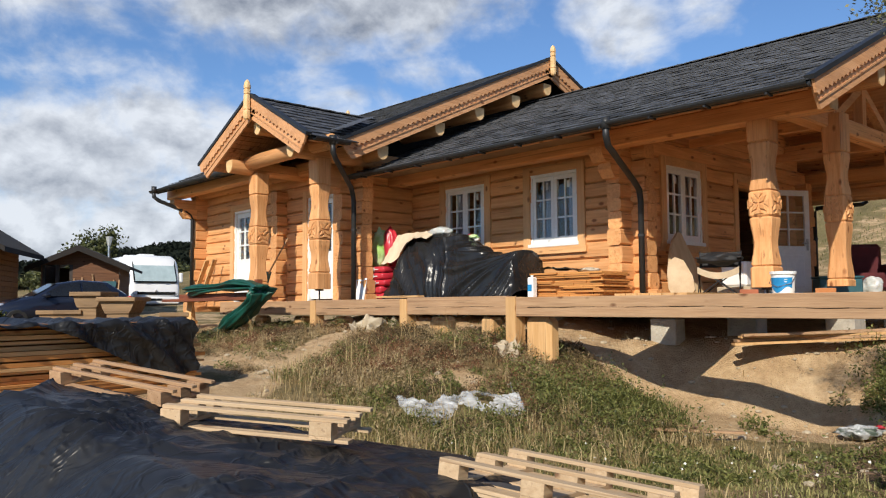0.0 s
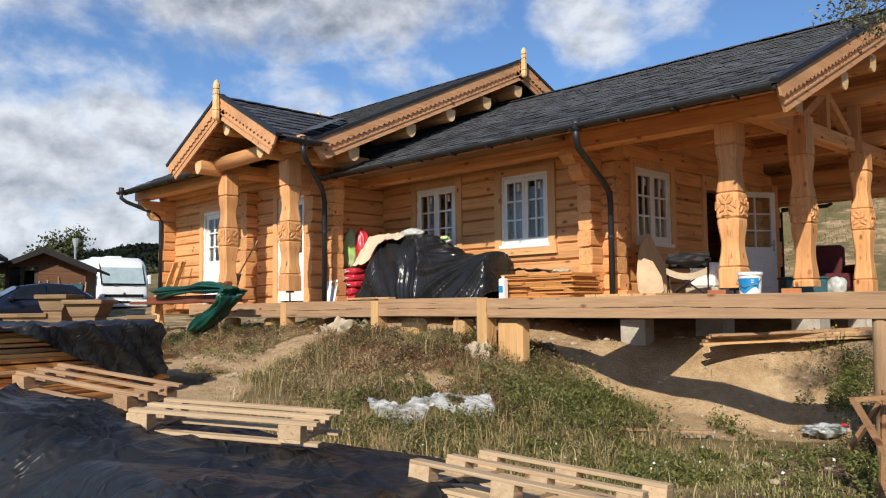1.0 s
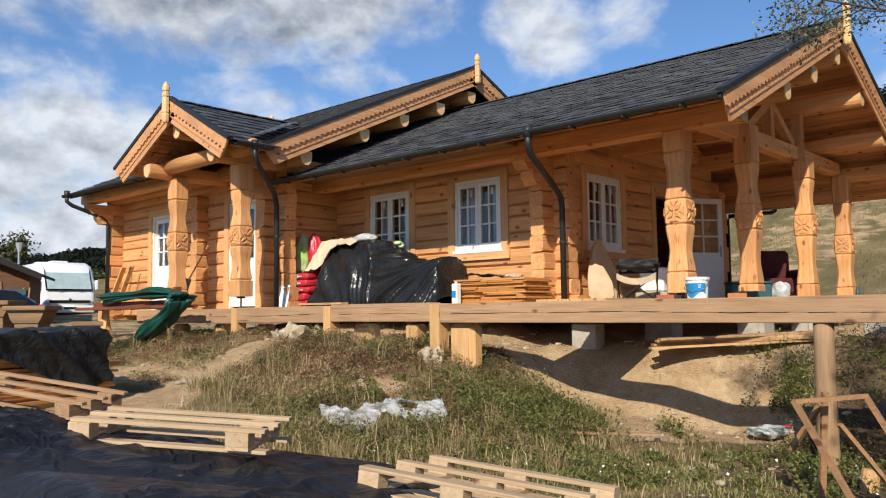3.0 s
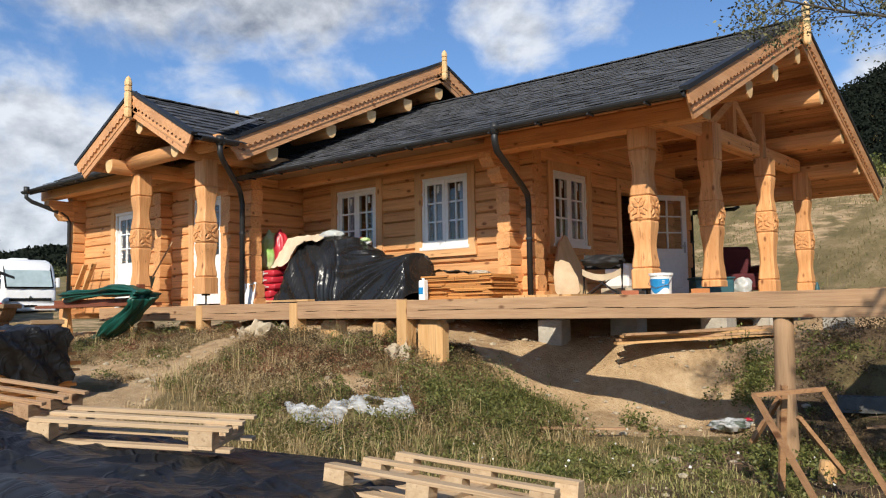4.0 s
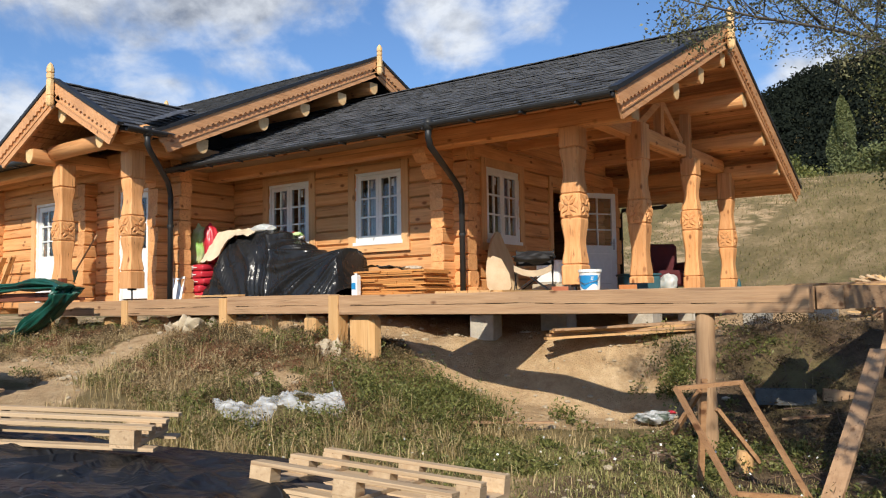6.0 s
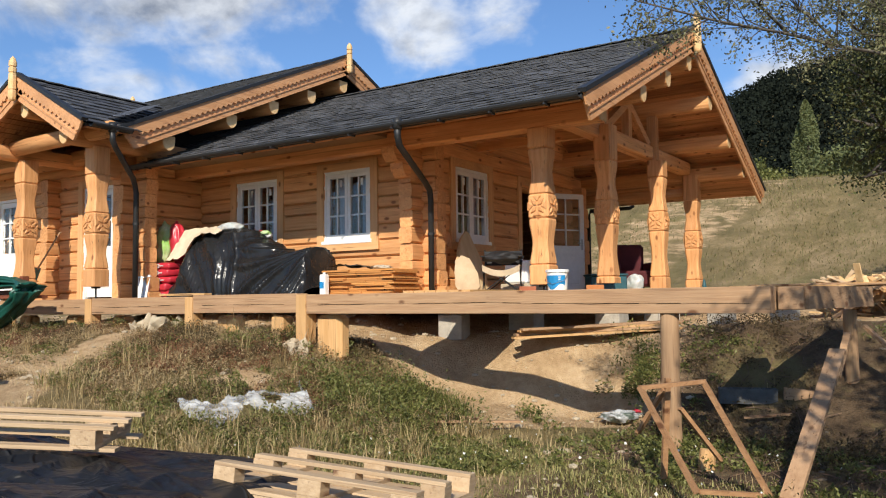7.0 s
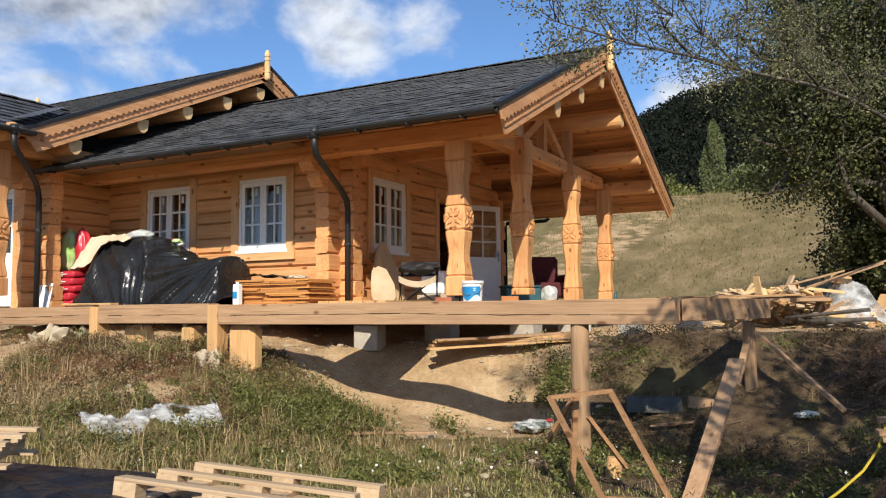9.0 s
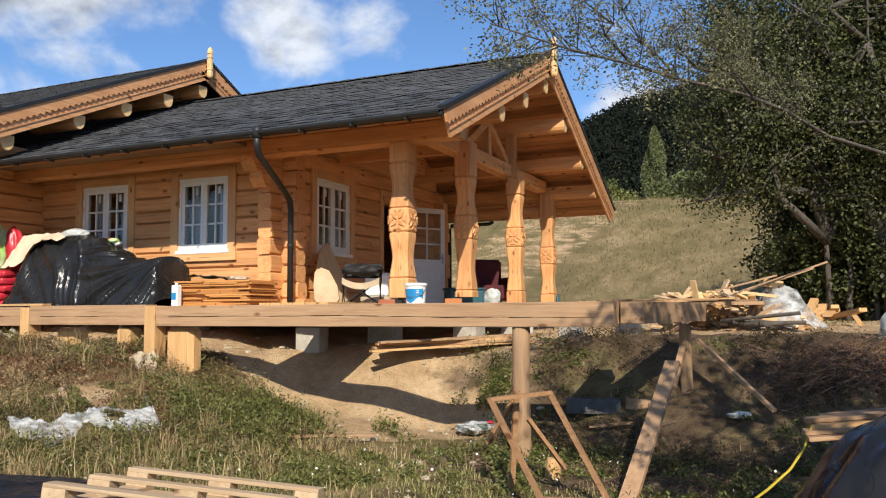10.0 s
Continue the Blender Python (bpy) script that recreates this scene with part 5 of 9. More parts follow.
def crease_lines(seed, n, x0, x1, y0, y1, lean, spread, lo, hi):
    """Creases scattered over a rectangle, most of them running one way."""
    rng = random.Random(seed)
    out = []
    for k in range(n):
        ax, ay = rng.uniform(x0, x1), rng.uniform(y0, y1)
        a = rng.gauss(lean, spread) + (1.7 if rng.random() < 0.25 else 0)
        ln = rng.uniform(0.25, 1.3)
        out.append((ax, ay, ax + ln * math.cos(a), ay + ln * math.sin(a), rng.choice((-0.6, 1, 1)) * rng.uniform(lo, hi), rng.uniform(0.035, 0.13)))
    return out


def plastic_pile():
    """A long low pile under black plastic in the foreground."""
    t = thing("plastic_covered_pile", "low building-material pile under creased black plastic sheet", "covered pile")
    def inside(x, y):
        back = float(np.interp(x, [2.0, 2.35, 3.6, 4.6, 5.0, 5.7, 6.5], [-8.5, -7.85, -7.55, -6.85, -6.30, -6.25, -6.5])) - y
        side = x - float(np.interp(y, [-10.6, -8.85, -8.0, -7.4], [4.6, 3.2, 2.25, 2.25]))
        return min(back, side, 5.95 + 0.65 * ss(-7.4, -8.4, y) - x)
    def fz(x, y):
        h = ss(-0.30, 0.10, inside(x, y))
        top = -0.715 - 0.06 * (x - 2.4) - 0.15 * (y + 8.1)
        # the goods below end in a straight edge; the sheet falls steeply before it
        edge = (y + 8.78) - 0.045 * (x - 4.7)
        top -= 0.42 * ss(0.06, -0.55, edge) * ss(6.3, 5.7, x)
        # sags between the goods
        top -= 0.05 * math.exp(-((x - 5.25 - 0.6 * (y + 8.4)) / 0.16) ** 2) + 0.03 * math.exp(-((x - 3.75) / 0.25) ** 2)
        g = gz_at(x, y) + 0.02
        z = g + (top - g) * h
        return z + 0.012 * (folds(x, y, 0.9, 3) - 0.45) * (0.4 + h * 0.6) + 0.007 * (folds(x, y, 3.3, 8) - 0.45) + 0.004 * (folds(y, x, 7.1, 12) - 0.45)
    # creases that run together at the pallets' corners
    lines = crease_lines(40, 60, 2.4, 6.4, -9.4, -6.9, 0.62, 0.6, 0.012, 0.034)
    rng = random.Random(8)
    for cx, cy, a0, a1, n, far in ((4.35, -8.12, 3.5, 5.6, 15, 1.0), (5.05, -7.42, 4.2, 5.9, 8, 0.8), (2.75, -8.35, 3.6, 5.4, 9, 0.7), (3.45, -7.80, 4.0, 5.2, 6, 0.7)):
        for k in range(n):
            a = a0 + (a1 - a0) * (k + rng.uniform(-0.3, 0.3)) / (n - 1)
            r = far * rng.uniform(0.5, 1.2)
            lines.append((cx + 0.04 * math.cos(a), cy + 0.04 * math.sin(a), cx + r * math.cos(a), cy + r * math.sin(a), rng.uniform(0.028, 0.050), rng.uniform(0.030, 0.046)))
    # long folds of the slack sheet
    for ax, ay, bx, by, ht, wd in ((6.03, -8.74, 5.80, -8.30, 0.035, 0.07), (6.35, -8.54, 5.92, -8.02, 0.045, 0.08), (5.07, -8.17, 5.70, -7.95, 0.028, 0.06), (2.55, -8.25, 3.35, -8.72, 0.06, 0.10), (3.5, -7.85, 3.9, -8.5, 0.035, 0.07), (5.5, -7.3, 5.9, -8.1, 0.03, 0.06)):
        lines.append((ax, ay, bx, by, ht, wd))
    bm = creased_grid([1.6 + 0.022 * i for i in range(226)], [-10.6 + 0.022 * i for i in range(206)], fz, lines)
    # trim the sheet to an uneven outline
    dead = [v for v in bm.verts if inside(v.co.x, v.co.y) < -0.42 + 0.2 * noise.noise(Vector((v.co.x * 1.5, v.co.y * 1.5, 2))) or (v.co.x - 9.1) ** 2 + (v.co.y + 10.2) ** 2 < 2.2 ** 2]
    bmesh.ops.delete(bm, geom=dead, context="VERTS")
    part("plastic_sheet", bm, black_plastic, t, smooth=True)


plastic_pile()


def plank_stack():
    """A tall stack of sawn planks half covered by black plastic."""
    t = thing("plank_stack", "stack of orange sawn planks under black plastic", "plank stack")
    rng = random.Random(3)
    m = Matrix.Translation((STACK_END[0], STACK_END[1], 0)) @ Matrix.Rotation(math.atan2(STACK_END[1] - STACK_NEAR[1], STACK_END[0] - STACK_NEAR[0]), 4, "Z")
    z = -1.12
    k = 0
    while z < -0.31:
        h = rng.choice((0.028, 0.035, 0.045))
        y = 0.0
        lean = 0.09 * rng.random()
        off = 0.22 * (z + 0.75)
        while y < 0.85:
            w = rng.uniform(0.12, 0.2)
            ext = rng.uniform(-0.16, 0.10)
            ob = part("plank", boxed(-6.2, ext, y + lean + off, y + lean + off + w, z, z + h - 0.003), (orange_plank, orange_plank, pale_x)[rng.randrange(3)], t)
            ob.matrix_local = m
            y += w + rng.uniform(0.004, 0.05)
        z += h + (0.014 if rng.random() < 0.4 else 0.002)
        k += 1
    cov = thing("stack_cover", "creased black plastic draped over the plank stack", "plastic sheet")
    xs = [-5.6 + 0.06 * i for i in range(92)]
    us = [0.05 * i for i in range(48)]
    bm = bmesh.new()
    # the sheet lies on the top and hangs over the near side, lower towards its free end
    rows = []
    for x in xs:
        hang = 0.02 + 0.64 * min(1.0, max(0.0, (x + 1.9) / 1.45)) - 0.10 * ss(-0.5, -0.15, x)
        row = []
        for u in us:
            s = u / us[-1]
            d = s * (1.0 + hang)
            if d < 0.98:
                y, z = 0.95 - d, -0.285
            else:
                y, z = -0.05 - 0.10 * (d - 0.98), -0.285 - (d - 0.98)
            ph = 2.1 * (x - 0.9 * max(0.0, d - 0.95)) + 0.8 * noise.noise(Vector((x * 0.9, d * 0.7, 3)))
            f = (1 - abs(2 * (ph - math.floor(ph)) - 1)) ** 2.5 - 0.35
            ph = 5.3 * (x - 0.5 * max(0.0, d - 0.95)) + 1.3 * noise.noise(Vector((x * 1.7, d * 1.5, 8)))
            q = (1 - abs(2 * (ph - math.floor(ph)) - 1)) ** 3 - 0.25
            y -= (0.085 * f + 0.035 * q) * ss(0.75, 1.05, d)
            z += (0.07 * f + 0.025 * q) * ss(1.1, 0.9, d) + 0.03
            row.append(bm.verts.new((x + 0.02 * f, y + 0.03 * noise.noise(Vector((x * 3, d * 3, 1))), z)))
        rows.append(row)
    for r0, r1 in zip(rows, rows[1:]):
        for i in range(len(us) - 1):
            bm.faces.new((r0[i], r0[i + 1], r1[i + 1], r1[i]))
    ob = part("plastic_sheet", bm, black_plastic, cov, smooth=True)
    ob.matrix_local = m


STACK_END, STACK_NEAR = (0.09, -5.95), (0.86, -8.90)
orange_plank = timber("fresh_plank", (0.60, 0.29, 0.09), (0.44, 0.18, 0.05), 0, 0.7, 0.22)
plank_stack()


PLANK_A, PLANK_B = Vector((4.10, -0.78, -0.58)), Vector((5.75, 0.42, -0.50))


def yard_litter():
    # white plastic on the bank
    t = thing("white_plastic_sheet", "crumpled translucent white plastic on the bank", "plastic sheet")
    bm = bmesh.new()
    n = 120
    rows = []
    for i in range(n + 1):
        s = i / n
        cx = float(np.interp(s, [0, 0.3, 0.55, 0.8, 1], [2.34, 2.83, 2.80, 3.00, 2.66])) + 0.04 * math.sin(11 * s)
        cy = float(np.interp(s, [0, 0.3, 0.55, 0.8, 1], [-4.81, -4.74, -4.26, -3.62, -3.36]))
        wid = (0.15 + 0.08 * math.sin(9 * s + 1) + (0.12 if 0.12 < s < 0.5 else 0)) * (1 + 0.6 * noise.noise(Vector((s * 9, 3, 1))))
        row = []
        for k in range(31):
            q = (k / 30 - 0.5) * 2
            x, y = cx + q * wid * 0.85, cy - q * wid * 0.55
            hh = 0.05 * (1 - q * q) * (0.4 + 0.9 * folds(x, y, 4.5, 2)) + 0.045 * (folds(x, y, 9, 4) - 0.35) + 0.012 * (folds(x, y, 23, 6) - 0.4)
            row.append(bm.verts.new((x, y, gz_at(x, y) + 0.04 + max(-0.03, 1.4 * hh))))
        rows.append(row)
    for r0, r1 in zip(rows, rows[1:]):
        for k in range(30):
            bm.faces.new((r0[k], r0[k + 1], r1[k + 1], r1[k]))
    # torn holes and ragged edges
    dead = [v for v in bm.verts if noise.noise(Vector((v.co.x * 5, v.co.y * 5, 7))) > 0.34]
    bmesh.ops.delete(bm, geom=dead, context="VERTS")
    part("film", bm, thin_film, t, smooth=True)
    # crumpled printed bag
    t = thing("crumpled_bag", "crumpled grey plastic bag with a red end", "plastic bag")
    bm = bmesh.new()
    bmesh.ops.create_icosphere(bm, subdivisions=3, radius=1)
    for v in bm.verts:
        k = 0.75 + 0.5 * noise.noise(v.co * 2.1) + 0.2 * noise.noise(v.co * 5)
        v.co = Vector((v.co.x * 0.27 * k, v.co.y * 0.17 * k, v.co.z * 0.09 * k))
    bmesh.ops.rotate(bm, verts=bm.verts[:], cent=(0, 0, 0), matrix=Matrix.Rotation(0.6, 3, "Z"))
    bx, by = 5.67, -1.24
    ob = part("bag_body", bm, bag_print, t, smooth=True)
    t.matrix_world = pose(bx, by, gz_at(bx, by) + 0.10)
    bm = bmesh.new()
    bmesh.ops.create_icosphere(bm, subdivisions=2, radius=1)
    for v in bm.verts:
        k = 0.8 + 0.4 * noise.noise(v.co * 3)
        v.co = Vector((v.co.x * 0.055 * k + 0.15, v.co.y * 0.03 * k + 0.10, v.co.z * 0.025 * k + 0.055))
    part("bag_end", bm, red_plastic, t, "red bag end", smooth=True)
    # thin boards in the grass
    for k, (a, b) in enumerate((((4.0, -2.81), (4.60, -2.55)), ((4.28, -3.04), (5.02, -2.50)), ((7.05, -1.32), (7.50, -1.20)))):
        t = thing("thin_board", "weathered thin board lying in the grass", "board", group="boards in the grass")
        za, zb = gz_at(*a) + 0.085, gz_at(*b) + 0.085
        part("plank", stick(bmesh.new(), (*a, za), (*b, zb), 0.07, 0.02), weathered, t)
    # planks under the deck
    rng = random.Random(9)
    for k in range(9):
        t = thing("loose_plank", "rough plank in a loose pile under the deck", "plank", group="planks under the deck")
        a = PLANK_A + Vector((0.02 * k + rng.uniform(-0.05, 0.12), -0.05 * k, 0.035 * (k % 4) + rng.uniform(-0.01, 0.01)))
        b = PLANK_B + Vector((rng.uniform(-0.3, 0.3), 0.06 * (k - 4), 0.03 * (k % 4)))
        part("plank", stick(bmesh.new(), a, b, 0.12, 0.028), (pale_x, weathered)[k % 2], t)
    # rubble beside the deck posts
    for k in range(34):
        if k < 16:
            x, y = -0.95 + rng.uniform(-0.4, 0.4), -2.62 + rng.uniform(-0.2, 0.15)
            s = rng.uniform(0.06, 0.16)
        else:
            x, y = 2.14 + rng.uniform(-0.25, 0.3), -2.74 + rng.uniform(-0.2, 0.15)
            s = rng.uniform(0.04, 0.11)
        t = thing("rubble_stone", "broken pale limestone lump on the bank", "stone", pose(x, y, gz_at(x, y) + s * 0.25 + (0.10 if k < 16 else 0.04) * max(0.0, 1 - 2.2 * abs(x - (-0.95 if k < 16 else 1.95))), rng.uniform(0, 90), rng.uniform(0, 90), rng.uniform(0, 360)), "rubble stones")
        bm = bmesh.new()
        sx, sy, sz = rng.uniform(0.8, 1.5), rng.uniform(0.6, 1.1), rng.uniform(0.35, 0.75)
        for _ in range(11):
            d = Vector((rng.gauss(0, 1), rng.gauss(0, 1), rng.gauss(0, 1))).normalized() * rng.uniform(0.85, 1.1)
            bm.verts.new((d.x * s * sx, d.y * s * sy, d.z * s * sz))
        bmesh.ops.convex_hull(bm, input=bm.verts[:])
        bmesh.ops.delete(bm, geom=[v for v in bm.verts if not v.link_faces], context="VERTS")
        bmesh.ops.bevel(bm, geom=bm.edges[:], offset=s * 0.06, segments=1, affect="EDGES")
        part("lump", bm, limestone, t)


limestone = mat("limestone", (0.52, 0.44, 0.32), 0.95, 0, (0.38, 0.31, 0.21), 5, (1, 1, 1), 0.6, 18, 0.12)
red_plastic = mat("red_plastic", (0.55, 0.03, 0.05), 0.35)
bag_print = mat("printed_bag", (0.45, 0.46, 0.46), 0.4, 0, (0.06, 0.08, 0.06), 9, (1, 1, 1), 0.3, 12, 0, "Object", 0.5, (0.42, 0.58))


def film_material():
    m = mat("white_film", (0.70, 0.70, 0.69), 0.28, 0, (0.52, 0.58, 0.57), 6, (1, 1, 1), 0.3, 20)
    b = m.node_tree.nodes["Principled BSDF"]
    b.inputs["Transmission Weight"].default_value = 0.25
    return m


white_film = film_material()


def thin_film_material():
    """Clear-white polythene that lets the ground show through."""
    m = mat("thin_film", (0.74, 0.75, 0.75), 0.22, 0, (0.60, 0.62, 0.62), 9, (1, 1, 1), 0.5, 40)
    nt = m.node_tree
    clear = nt.nodes.new("ShaderNodeBsdfTransparent")
    mx = nt.nodes.new("ShaderNodeMixShader")
    nz = nt.nodes.new("ShaderNodeTexNoise")
    nz.inputs["Scale"].default_value, nz.inputs["Detail"].default_value = 7.0, 5.0
    mr = nt.nodes.new("ShaderNodeMapRange")
    mr.inputs["From Min"].default_value, mr.inputs["From Max"].default_value = 0.35, 0.65
    mr.inputs["To Min"].default_value, mr.inputs["To Max"].default_value = 0.30, 0.82
    nt.links.new(nz.outputs[0], mr.inputs["Value"])
    nt.links.new(mr.outputs[0], mx.inputs[0])
    nt.links.new(nt.nodes["Principled BSDF"].outputs[0], mx.inputs[1])
    nt.links.new(clear.outputs[0], mx.inputs[2])
    nt.links.new(mx.outputs[0], nt.nodes["Material Output"].inputs["Surface"])
    return m


thin_film = thin_film_material()
yard_litter()


def trestle_and_planks():
    """A stick frame round the log post, a wide plank leaning on the deck corner, blocks and timber ends."""
    t = thing("stick_frame", "frame of thin battens leaning round the log post", "wooden frame")
    for a, b in (((7.02, -4.32, -0.77), (7.39, -3.94, -0.74)), ((7.02, -4.32, -0.76), (7.45, -4.40, -1.48)), ((7.38, -3.94, -0.73), (7.85, -3.99, -1.54)), ((7.13, -4.00, -0.72), (7.05, -3.92, -1.51)), ((7.19, -3.90, -0.96), (7.42, -3.65, -1.38)), ((7.10, -4.01, -0.81), (6.85, -3.92, -1.17)), ((7.45, -4.38, -1.47), (7.84, -4.00, -1.53))):
        part("batten", stick(bmesh.new(), a, b, 0.045, 0.030), batten_wood, t)
    t = thing("leaning_plank", "wide weathered plank leaning against the deck corner", "plank")
    part("plank", stick(bmesh.new(), (8.09, -2.21, -0.59), (7.99, -4.04, -1.54), 0.135, 0.045), weathered_y, t)
    t = thing("brace_stick", "weathered stick propped against the corner post", "stick", group="props at the corner")
    part("stick", stick(bmesh.new(), (8.14, -0.62, -0.42), (8.95, -1.25, -1.12), 0.05, 0.035), weathered, t)
    t = thing("brace_stick", "short board propped against the corner post", "stick", group="props at the corner")
    part("stick", stick(bmesh.new(), (7.99, -0.7, -0.5), (7.93, -1.15, -0.92), 0.07, 0.04), weathered, t)
    # hollow block
    bx, by = 7.00, -0.92
    z = gz_at(bx, by) + 0.02
    t = thing("hollow_block", "grey hollow concrete block on the bank", "concrete block", pose(bx, by, z, 0, 0, 18))
    bm = bmesh.new()
    box(bm, -0.30, 0.30, -0.10, -0.07, 0, 0.16)
    box(bm, -0.30, 0.30, 0.07, 0.10, 0, 0.16)
    for k in range(6):
        x = -0.285 + k * 0.114
        box(bm, x - 0.015, x + 0.015, -0.07, 0.07, 0, 0.16)
    # the shade on the block is put into its dark grey
    part("block", bm, mat("shaded_grey_block", (0.12, 0.12, 0.115), 0.95, 0, (0.08, 0.08, 0.078), 10, (1, 1, 1), 0.5, 40), t)
    t = thing("timber_end", "sawn timber offcut lying on the bank", "offcut")
    part("timber", stick(bmesh.new(), (7.37, -0.88, -1.14), (7.77, -0.76, -1.18), 0.13, 0.12), weathered, t)


batten_wood = timber("reddish_batten", (0.40, 0.225, 0.11), (0.27, 0.14, 0.065), 0, 0.7)
trestle_and_planks()


def debris_heap():
    """Offcuts on a rough trestle table, plastic bags and branches beyond the deck."""
    rng = random.Random(21)
    t = thing("trestle_table", "rough trestle table loaded with offcuts", "trestle")
    c = Vector((8.15, 2.2, 0))
    part("tabletop", boxed(7.2, 8.75, 1.9, 2.7, -0.02, 0.03), weathered, t)
    for x in (7.75, 8.6):
        for s in (-1, 1):
            part("leg", stick(bmesh.new(), (x, 2.3, 0.0), (x + 0.15 * s, 2.3 + 0.45 * s, -0.5), 0.07, 0.06), weathered, t)
        part("leg", stick(bmesh.new(), (x - 0.35, 2.0, -0.45), (x + 0.3, 2.05, -0.03), 0.06, 0.05), weathered, t)
    for k in range(210):
        p = thing("wood_offcut", "pale split wood offcut in a heap", "offcut", group="wood offcuts")
        if k < 45:
            cx, cy, cz = 7.3 + 1.4 * rng.random(), 2.0 + 0.6 * rng.random(), 0.045 + 0.10 * rng.random() * rng.random()
            L = rng.uniform(0.15, 0.6)
        else:
            r = rng.random() ** 0.7
            a = rng.uniform(0, 6.28)
            cx, cy = 8.15 + 1.0 * r * math.cos(a), 3.3 + 0.8 * r * math.sin(a)
            cz = -0.42 + 0.62 * (1 - r) * rng.random() ** 0.6 + 0.05
            L = rng.uniform(0.15, 0.55)
        d = Vector((rng.uniform(-1, 1), rng.uniform(-1, 1), rng.uniform(-0.6, 0.6))).normalized() * L / 2
        q = Vector((cx, cy, cz))
        part("stick", stick(bmesh.new(), q - d, q + d, rng.uniform(0.04, 0.11), rng.uniform(0.015, 0.05)), (pale_x, end_wood, end_wood, pallet_x)[rng.randrange(4)], p)
    for a, b in (((8.05, 2.3, 0.05), (9.6, 3.15, 0.62)), ((8.2, 2.2, 0.08), (9.4, 3.0, 0.52)), ((7.6, 2.1, 0.06), (8.9, 2.8, 0.42))):
        p = thing("long_batten", "long batten sticking out of the offcut heap", "batten", group="long battens")
        part("stick", stick(bmesh.new(), a, b, 0.045, 0.025), weathered, p)
    for (x, y, z, sx, sy, sz, sd) in ((10.28, 0.9, -0.45, 0.20, 0.2, 0.34, 9),):
        p = thing("white_rubble_bag", "translucent white plastic bag full of rubbish", "plastic bag", group="rubbish bags")
        bm = bmesh.new()
        bmesh.ops.create_icosphere(bm, subdivisions=4, radius=1)
        for v in bm.verts:
            k = 1 + 0.22 * noise.noise(v.co * 1.8 + Vector((sd, 0, 0))) + 0.10 * (1 - abs(noise.noise(v.co * 4 + Vector((0, sd, 0)))))
            v.co = Vector((v.co.x * sx * k + x, v.co.y * sy * k + y, max(-0.9, v.co.z) * sz * k + z))
        part("bag_body", bm, white_film, p, smooth=True)
    p = thing("white_plastic_sheet", "crumpled translucent plastic thrown over the offcut heap", "plastic sheet")
    def film_z(x, y):
        q = math.hypot((x - 8.95) / 0.62, (y - 3.0) / 0.55)
        return -0.40 + 0.66 * (1 - ss(0.15, 1.0, q)) + 0.16 * (folds(x, y, 2.6, 61) - 0.4) + 0.07 * (folds(x, y, 7, 63) - 0.4)
    bm = heightfield([8.25 + 0.03 * i for i in range(50)], [2.35 + 0.03 * i for i in range(46)], film_z)
    dead = [v for v in bm.verts if math.hypot((v.co.x - 8.95) / 0.62, (v.co.y - 3.0) / 0.55) > 1.0 + 0.35 * noise.noise(Vector((v.co.x * 3, v.co.y * 3, 7)))]
    bmesh.ops.delete(bm, geom=dead, context="VERTS")
    part("film", bm, thin_film, p, smooth=True)
    for x, y, z, turn in ((8.72, 2.55, -0.20, 20), (8.85, 2.98, 0.30, 60), (9.02, 2.75, -0.28, -30)):
        p = thing("timber_end", "pale sawn block in the plastic-covered heap", "offcut", pose(x, y, z, 8, 5, turn), "timber ends")
        part("timber", boxed(-0.17, 0.17, -0.06, 0.06, -0.06, 0.06, 0.005), end_wood, p)
    for k in range(26):
        p = thing("wood_offcut", "pale split wood offcut under the plastic", "offcut", group="wood offcuts")
        r, a = rng.random() ** 0.6, rng.uniform(0, 6.28)
        q = Vector((8.92 + 0.42 * r * math.cos(a), 2.95 + 0.38 * r * math.sin(a), -0.36 + 0.42 * (1 - r) * rng.random()))
        d = Vector((rng.uniform(-1, 1), rng.uniform(-1, 1), rng.uniform(-0.4, 0.4))).normalized() * rng.uniform(0.08, 0.22)
        part("stick", stick(bmesh.new(), q - d, q + d, rng.uniform(0.05, 0.11), rng.uniform(0.02, 0.05)), (pale_x, end_wood)[k % 2], p)
    for k in range(7):
        p = thing("cut_branch", "dark cut branch lying on the terrace edge", "branch", group="cut branches")
        x, y = 9.1 + rng.uniform(-0.3, 0.3), 2.0 + rng.uniform(-0.2, 0.3)
        d = Vector((rng.uniform(0.35, 0.8), rng.uniform(-0.5, 0.3), rng.uniform(-0.16, 0.10)))
        q = Vector((x - 0.35, y, -0.34 + 0.025 * k))
        part("stem", tube(bmesh.new(), [q - d * 0.4, q + d * 0.2, q + d], rng.uniform(0.025, 0.055), 7, True, 0.5), bark, p, smooth=True)
    for k in range(9):
        p = thing("timber_end", "squared timber end near the offcut heap", "offcut", group="timber ends")
        x, y = 9.7 + rng.uniform(-0.6, 0.5), 4.3 + rng.uniform(-0.6, 0.6)
        z = gz_at(x, y) + rng.uniform(0.05, 0.25)
        d = Vector((rng.uniform(-0.3, 0.4), rng.uniform(-0.5, 0.5), rng.uniform(-0.22, 0.22)))
        part("timber", stick(bmesh.new(), Vector((x, y, z)) - d, Vector((x, y, z)) + d, 0.12, 0.06), pale_x, p)
